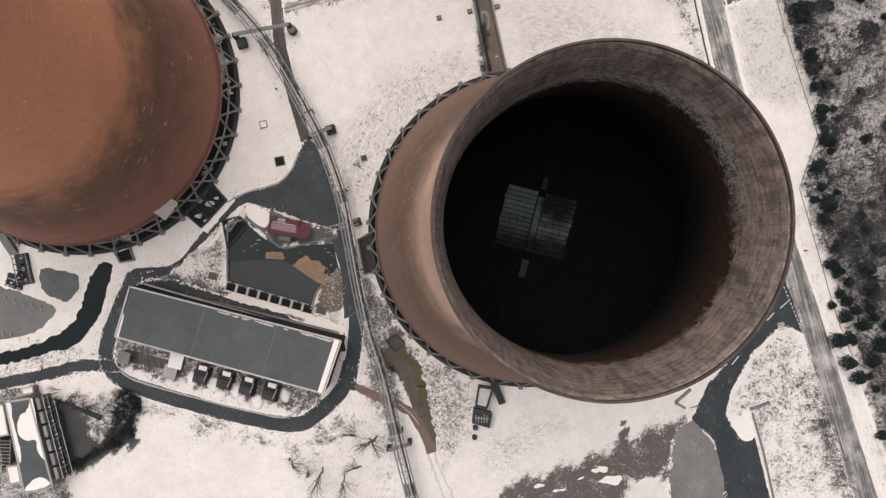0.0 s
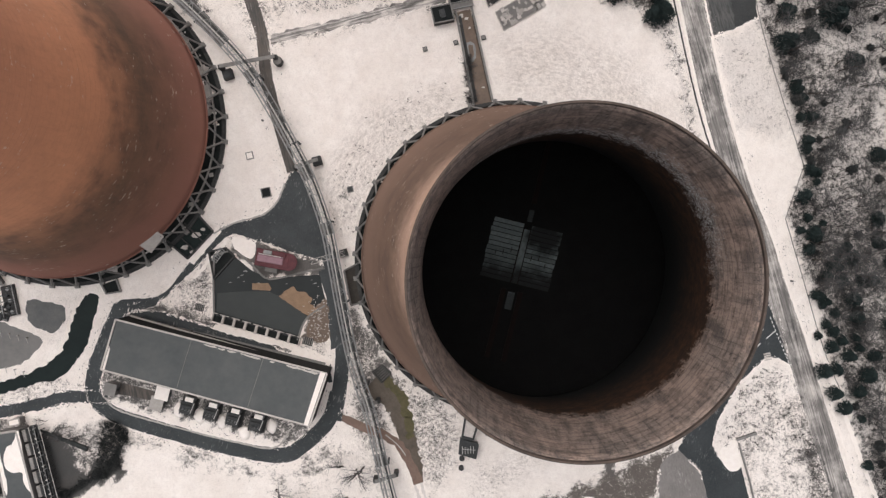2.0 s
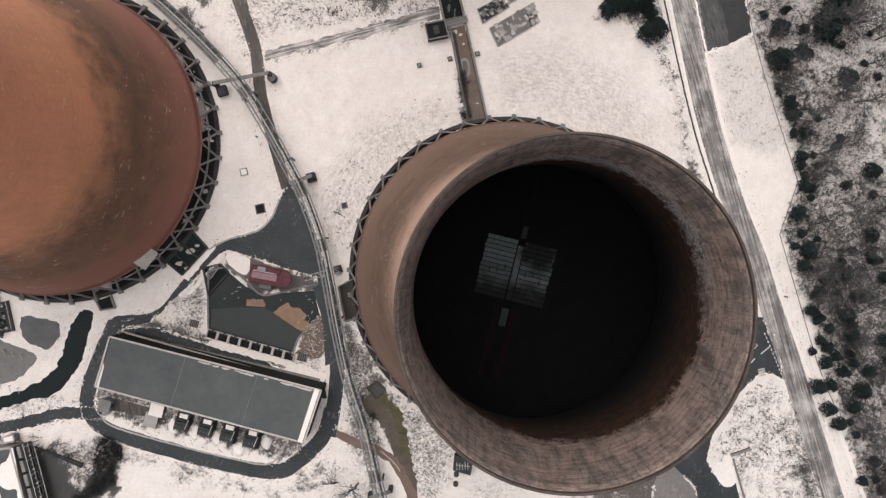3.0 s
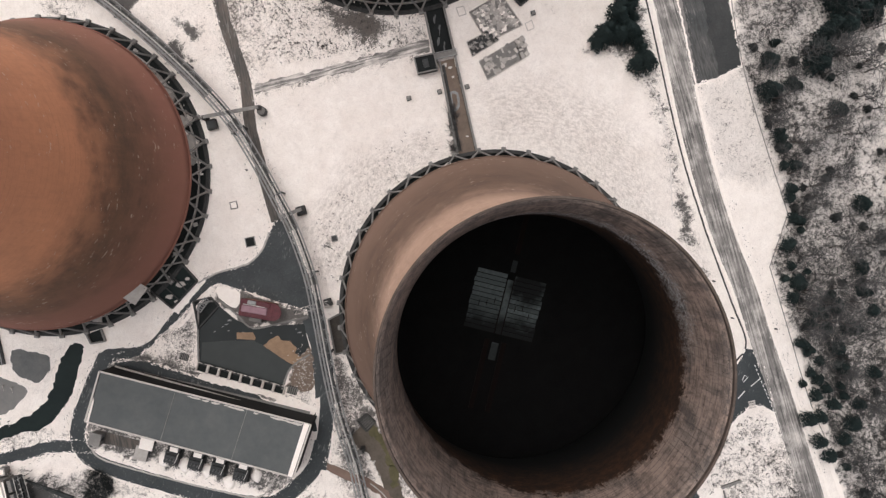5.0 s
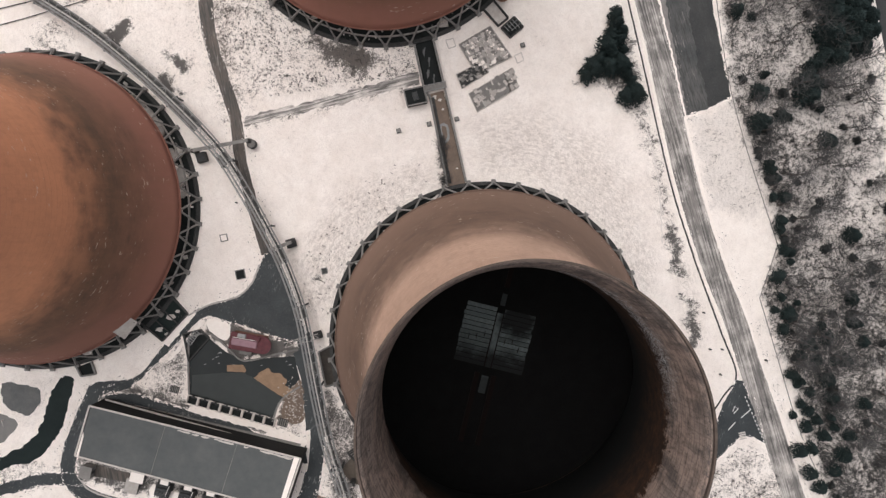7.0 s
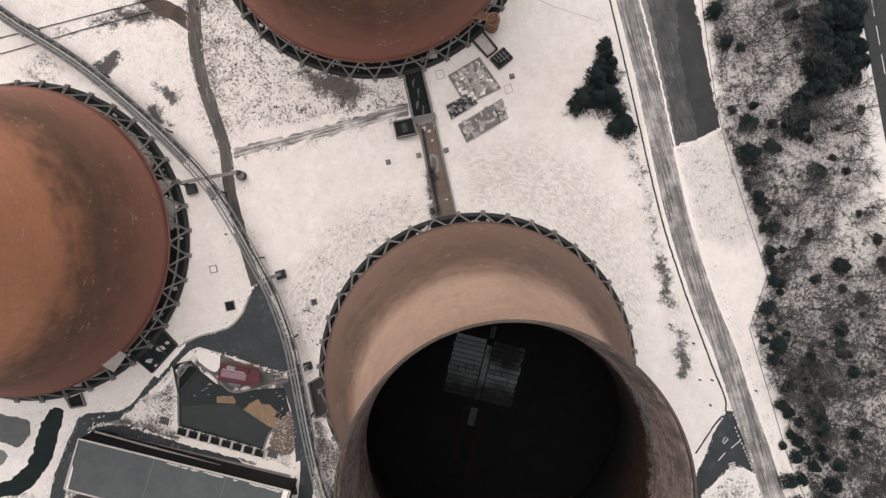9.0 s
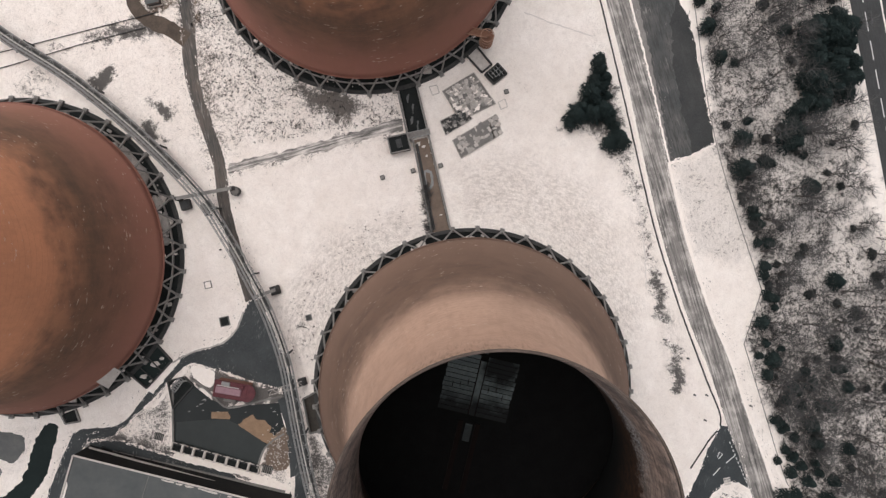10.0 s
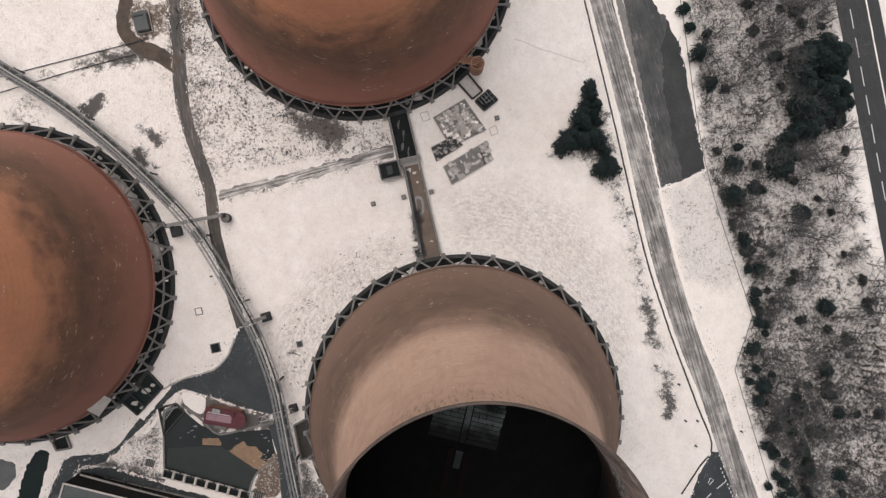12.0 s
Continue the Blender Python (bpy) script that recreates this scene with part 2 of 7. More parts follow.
    frost = m.math("MULTIPLY", m.ramp(m.noise(p, 3.4, 3, 0.75), 0.51, 0.58), m.math("MULTIPLY", m.ramp(edge, 79.5, 82.0), m.ramp(edge, 84.0, 88.5, 1.0, 0.0)))
    frost = m.math("MULTIPLY", frost, m.ramp(y, -4.0, 8.0))
    # Rusty growth under the edge; its fade to black with depth is painted shade.
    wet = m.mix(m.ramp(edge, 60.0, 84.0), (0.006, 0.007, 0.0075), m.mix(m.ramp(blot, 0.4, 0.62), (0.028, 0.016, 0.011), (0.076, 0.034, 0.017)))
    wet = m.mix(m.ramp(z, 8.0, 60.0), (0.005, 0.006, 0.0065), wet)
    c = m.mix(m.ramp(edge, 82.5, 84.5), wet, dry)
    c = m.mix(frost, c, (0.70, 0.70, 0.70))
    return m.done(c, m.noise(p, 1.5, 4), 0.2, 0.08)


EAST_ANGLE = 12.3
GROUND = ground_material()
ASPHALT = asphalt_material("wet_asphalt", (0.024, 0.031, 0.035), (0.040, 0.048, 0.053), (0.34, 0.33, 0.32), 20, 0.25, 0.05)
LOT_DARK = asphalt_material("wet_dark_car_park_asphalt", (0.020, 0.024, 0.026), (0.045, 0.047, 0.048), (0.15, 0.145, 0.14), -12.3, 0.12, 0.0)
ASPHALT_EAST = asphalt_material("frosted_asphalt", (0.25, 0.235, 0.225), (0.16, 0.152, 0.148), (0.66, 0.62, 0.59), -EAST_ANGLE, 0.025, 0.15)
TRACK = asphalt_material("muddy_track", (0.115, 0.095, 0.082), (0.07, 0.064, 0.06), (0.45, 0.42, 0.40), -7, 0.06, 0.07)
RUTS = asphalt_material("frozen_rutted_snow", (0.22, 0.205, 0.195), (0.13, 0.122, 0.118), (0.80, 0.745, 0.71), 79, 0.05, 0.175)
PACKED = plain("packed_snow", (0.704, 0.660, 0.634), (0.581, 0.537, 0.515), 1.2, bump=0.3)
HIGHWAY = asphalt_material("dark_highway_asphalt", (0.036, 0.038, 0.040), (0.046, 0.048, 0.050), (0.2, 0.2, 0.2), -9, 0.1, -0.05)
LOT = asphalt_material("blotched_car_park_asphalt", (0.048, 0.053, 0.056), (0.105, 0.104, 0.102), (0.36, 0.34, 0.325), -EAST_ANGLE, 0.10, 0.05)
APRON = asphalt_material("worn_concrete_apron", (0.19, 0.178, 0.172), (0.25, 0.235, 0.227), (0.6, 0.57, 0.55), -10, 0.3, 0.05)
SNOW = plain("snow", SNOW_A, SNOW_B, 0.8, bump=0.3)
GRIT = plain("dark_grit", (0.13, 0.12, 0.115), (0.30, 0.28, 0.27), 1.5)
SNOW_DIRTY = plain("dirty_snow", (0.62, 0.58, 0.55), (0.42, 0.39, 0.37), 0.9, bump=0.4)
CONCRETE = plain("damp_concrete", (0.17, 0.165, 0.16), (0.26, 0.25, 0.24), 0.4)
CONCRETE_DARK = plain("dark_concrete", (0.035, 0.036, 0.037), (0.07, 0.069, 0.068), 0.4)
CONCRETE_PALE = plain("pale_concrete", (0.34, 0.32, 0.30), (0.48, 0.45, 0.43), 0.6)
MUD = plain("brown_silt", (0.21, 0.135, 0.085), (0.30, 0.20, 0.13), 0.5, 0.6)
BED = plain("brown_channel_bed", (0.12, 0.088, 0.068), (0.185, 0.135, 0.105), 0.35, 0.5)
LOOP_MUD = plain("dark_brown_mud", (0.062, 0.05, 0.042), (0.125, 0.098, 0.08), 0.3)
MOSS = plain("mossy_gravel", (0.072, 0.066, 0.034), (0.125, 0.112, 0.062), 0.5)
# Flat near-black: colour stands for the dark of pits and slots; also black water.
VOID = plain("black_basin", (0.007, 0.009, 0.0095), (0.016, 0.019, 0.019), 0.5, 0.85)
STEEL = plain("galvanised_steel", (0.22, 0.225, 0.23), (0.32, 0.32, 0.32), 1.5, 0.5, 0.3)
STEEL_DARK = plain("dark_steel", (0.03, 0.033, 0.035), (0.06, 0.062, 0.064), 1.2, 0.55, 0.2)
RUST = plain("rusty_steel", (0.17, 0.085, 0.055), (0.24, 0.13, 0.09), 1.2, 0.8)
RUST_PALE = plain("pale_rusty_steel", (0.30, 0.17, 0.12), (0.38, 0.25, 0.19), 1.2, 0.8)
PAINT = plain("worn_white_road_paint", (0.72, 0.71, 0.70), (0.5, 0.5, 0.5), 2.0)
ROOF = plain("grey_roof_membrane", (0.077, 0.086, 0.089), (0.120, 0.127, 0.129), 0.08, 0.7, bump=0.1)
MAROON = plain("maroon_painted_metal", (0.068, 0.016, 0.023), (0.115, 0.03, 0.037), 1.0, 0.5)
PINK = plain("faded_pink_roof_felt", (0.25, 0.15, 0.18), (0.32, 0.205, 0.235), 1.0, 0.7)
BRICK = plain("red_brick_wall", (0.20, 0.10, 0.075), (0.27, 0.15, 0.11), 1.5)
BARK = plain("grey_brown_bark", (0.06, 0.048, 0.042), (0.11, 0.092, 0.08), 3.0)
TWIG = plain("fine_bare_twigs", (0.066, 0.066, 0.068), (0.125, 0.122, 0.122), 2.0)
SHRUB = plain("dark_dense_twigs", (0.024, 0.029, 0.030), (0.06, 0.064, 0.065), 1.0)
# Shed wall almost black: the wall's own shade is put into its colour.
CLADDING = plain("shade_black_wall", (0.005, 0.006, 0.0065), (0.012, 0.013, 0.0135), 0.4, 0.8)
CANAL = plain("dark_green_canal_water", (0.006, 0.012, 0.0125), (0.011, 0.019, 0.019), 0.12, 0.5, bump=0.05)
for node in CANAL.node_tree.nodes:
    if node.type == "BSDF_PRINCIPLED":
        node.inputs["IOR"].default_value = 1.33
HOLLOW = plain("wet_muddy_hollow", (0.075, 0.062, 0.05), (0.125, 0.103, 0.084), 0.25, 0.6)
DITCH = plain("reddish_ditch_mud", (0.15, 0.10, 0.08), (0.21, 0.145, 0.118), 0.35, 0.6)
ICE = plain("grey_ice", (0.075, 0.08, 0.083), (0.12, 0.122, 0.122), 0.25, 0.5)
YARD = plain("pale_grey_paving", (0.15, 0.15, 0.148), (0.21, 0.205, 0.20), 0.12)
ICE_PALE = plain("pale_thin_ice", (0.16, 0.17, 0.175), (0.30, 0.30, 0.30), 0.9, 0.5)
BASIN_WATER = plain("grey_green_basin_water", (0.012, 0.017, 0.018), (0.021, 0.028, 0.029), 0.05, 0.3, bump=0.03)
SILT = plain("dark_silt", (0.035, 0.032, 0.029), (0.075, 0.065, 0.056), 0.3)
NEEDLE = plain("dark_conifer_needles", (0.016, 0.028, 0.028), (0.034, 0.052, 0.052), 0.7)
SHELL_A = shell_outer("tan_tower_concrete", (0.48, 0.318, 0.24), (0.53, 0.36, 0.275), (0.175, 0.113, 0.084), (0.232, 0.152, 0.118), (0.19, 0.12, 0.088), (0.115, 0.078, 0.062), (38.0, 54.0))
SHELL_RED = shell_outer("red_tower_concrete", (0.51, 0.235, 0.148), (0.57, 0.262, 0.15), (0.14, 0.084, 0.057), (0.31, 0.142, 0.112), (0.26, 0.134, 0.085), (0.085, 0.058, 0.046), (34.0, 50.0))
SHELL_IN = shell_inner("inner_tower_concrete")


def water_material():
    m = Nodes("dark_still_water", 0.12)
    m.bsdf.inputs["Specular IOR Level"].default_value = 0.14
    p = m.place(where="World")
    return m.done(m.mix(m.ramp(m.noise(p, 0.08, 3), 0.35, 0.7), (0.010, 0.014, 0.016), (0.018, 0.023, 0.025)), m.noise(p, 1.5, 2), 0.03, 0.02)


WATER = water_material()


# ---- mesh helpers ----
def mesh_object(name, bm, material, smooth=False):
    me = bpy.data.meshes.new(name)
    bm.to_mesh(me)
    bm.free()
    for mt in material if isinstance(material, (list, tuple)) else [material]:
        me.materials.append(mt)
    if smooth:
        me.shade_smooth()
    return new(name, me)


def part(name, bm, material, parent, label="", smooth=False):
    ob = mesh_object(name, bm, material, smooth)
    ob.parent = parent
    if label:
        tagged(ob, label)
    return ob


def share(name, me, parent, m):
    """One more object on the mesh me, at the pose m under parent."""
    ob = new(name, me)
    ob.parent, ob.matrix_basis = parent, m
    return ob


def thing(name, label, category, x=0.0, y=0.0, z=0.0, turn=0.0, group="", kind=""):
    ob = new(name)
    ob.matrix_basis = pose(x, y, z, 0, 0, turn)
    return tagged(ob, label, category, group, kind)


def box(bm, x, y, z, sx, sy, sz, turn=0.0, bevel=0.0):
    """A box that stands on z, its middle at x, y."""
    made = bmesh.ops.create_cube(bm, size=1, matrix=pose(x, y, z + sz / 2, 0, 0, turn) @ Matrix.Diagonal((sx, sy, sz, 1)))
    if bevel:
        edges = {e for v in made["verts"] for e in v.link_edges}
        bmesh.ops.bevel(bm, geom=list(edges), offset=bevel, segments=1, affect="EDGES")
    return bm


def boxed(*args, **kw):
    return box(bmesh.new(), *args, **kw)


def rod(bm, a, b, r, sides=6, r2=None):
    a, b = Vector(a), Vector(b)
    d = b - a
    m = Matrix.Translation((a + b) / 2) @ d.to_track_quat("Z", "Y").to_matrix().to_4x4()
    bmesh.ops.create_cone(bm, cap_ends=True, segments=sides, radius1=r, radius2=r if r2 is None else r2, depth=d.length, matrix=m)
    return bm


def beam(bm, a, b, w, h):
    """A square bar from a to b."""
    a, b = Vector(a), Vector(b)
    d = b - a
    side = d.cross(Vector((0, 0, 1)))
    side = side.normalized() if side.length > 1e-4 else Vector((1, 0, 0))
    up = side.cross(d).normalized()
    vs = [bm.verts.new(p + side * w / 2 * i + up * h / 2 * j) for p in (a, b) for i, j in ((-1, -1), (1, -1), (1, 1), (-1, 1))]
    for k in ((3, 2, 1, 0), (4, 5, 6, 7), (0, 1, 5, 4), (1, 2, 6, 5), (2, 3, 7, 6), (3, 0, 4, 7)):
        bm.faces.new([vs[i] for i in k])
    return bm


def tube(line, r, sides=8):
    """One pipe along a line of points."""
    bm = bmesh.new()
    pts = [Vector(p) for p in line]
    rings = []
    for i, p in enumerate(pts):
        d = (pts[min(i + 1, len(pts) - 1)] - pts[max(i - 1, 0)]).normalized()
        side = d.cross(Vector((0, 0, 1))).normalized()
        up = side.cross(d)
        rings.append([bm.verts.new(p + r * (side * math.cos(a) + up * math.sin(a))) for a in np.linspace(0, 2 * math.pi, sides, endpoint=False)])
    for low, top in zip(rings, rings[1:]):
        for i in range(sides):
            j = (i + 1) % sides
            bm.faces.new((low[i], low[j], top[j], top[i]))
    bm.faces.new(rings[0])
    bm.faces.new(rings[-1])
    bmesh.ops.recalc_face_normals(bm, faces=bm.faces)
    return bm


def prism(bm, outline, z0, z1):
    low = [bm.verts.new((x, y, z0)) for x, y in outline]
    top = [bm.verts.new((x, y, z1)) for x, y in outline]
    bm.faces.new(low[::-1])
    bm.faces.new(top)
    for i in range(len(low)):
        j = (i + 1) % len(low)
        bm.faces.new((low[i], low[j], top[j], top[i]))
    bmesh.ops.recalc_face_normals(bm, faces=bm.faces)
    return bm


def rounded(points, closed=True, step=1.5):
    """Points along a smooth line through the given ones."""
    n, out = len(points), []
    for i in range(n if closed else n - 1):
        q = [Vector(points[(i + k) % n] if closed else points[min(max(i + k, 0), n - 1)]) for k in (-1, 0, 1, 2)]
        count = max(1, int((q[2] - q[1]).length / step))
        for s in range(count):
            u = s / count
            out.append(0.5 * (2 * q[1] + (q[2] - q[0]) * u + (2 * q[0] - 5 * q[1] + 4 * q[2] - q[3]) * u * u + (3 * q[1] - q[0] - 3 * q[2] + q[3]) * u ** 3))
    if not closed:
        out.append(Vector(points[-1]))
    return out


def straight(points, closed=True, step=1.5):
    n, out = len(points), []
    for i in range(n if closed else n - 1):
        a, b = Vector(points[i]), Vector(points[(i + 1) % n])
        count = max(1, int((b - a).length / step))
        out += [a.lerp(b, s / count) for s in range(count)]
    if not closed:
        out.append(Vector(points[-1]))
    return out


def ragged(points, amount, seed=0.0, size=1.6):
    return [p + amount * Vector((noise.noise((p.x / size, p.y / size, seed)) + 0.5 * noise.noise((p.x * 2.6 / size, p.y * 2.6 / size, seed + 3)),
                                 noise.noise((p.x / size, p.y / size, seed + 7)) + 0.5 * noise.noise((p.x * 2.6 / size, p.y * 2.6 / size, seed + 9)))) for p in points]


def sheet(name, outline, z, material, label, category, rag=0.3, smooth=True, thick=0.06, step=0.8, seed=0.0):
    """A thin layer on the ground with a worn edge."""
    pts = (rounded if smooth else straight)(outline, True, step)
    if rag:
        pts = ragged(pts, rag, seed)
    bm = bmesh.new()
    top = [bm.verts.new((p.x, p.y, z)) for p in pts]
    low = [bm.verts.new((p.x, p.y, z - thick)) for p in pts]
    f = bm.faces.new(top)
    for i in range(len(top)):
        j = (i + 1) % len(top)
        bm.faces.new((low[i], low[j], top[j], top[i]))
    if f.normal.z < 0 or f.calc_area() and (f.normal_update() or f.normal.z < 0):
        bmesh.ops.reverse_faces(bm, faces=bm.faces)
    return tagged(mesh_object(name, bm, material), label, category, kind="structure")


def ribbon(name, line, width, z, material, label, category, rag=0.15, step=1.2, thick=0.06, seed=0.0, kind="structure"):
    """A road or a strip of even width along a line; width may be a pair for its two ends."""
    pts = rounded(line, False, step)
    w0, w1 = width if isinstance(width, tuple) else (width, width)
    bm = bmesh.new()
    rows = []
    for i, p in enumerate(pts):
        d = (pts[min(i + 1, len(pts) - 1)] - pts[max(i - 1, 0)]).normalized()
        side = Vector((-d.y, d.x)) * (w0 + (w1 - w0) * i / (len(pts) - 1)) / 2
        a, b = ragged([p + side, p - side], rag, seed)
        rows.append([bm.verts.new(q) for q in ((a.x, a.y, z - thick), (a.x, a.y, z), (b.x, b.y, z), (b.x, b.y, z - thick))])
    for r, s in zip(rows, rows[1:]):
        for k in range(3):
            bm.faces.new((r[k], r[k + 1], s[k + 1], s[k]))
    bmesh.ops.recalc_face_normals(bm, faces=bm.faces)
    if sum(f.normal.z for f in bm.faces) < 0:
        bmesh.ops.reverse_faces(bm, faces=bm.faces)
    return tagged(mesh_object(name, bm, material), label, category, kind=kind)


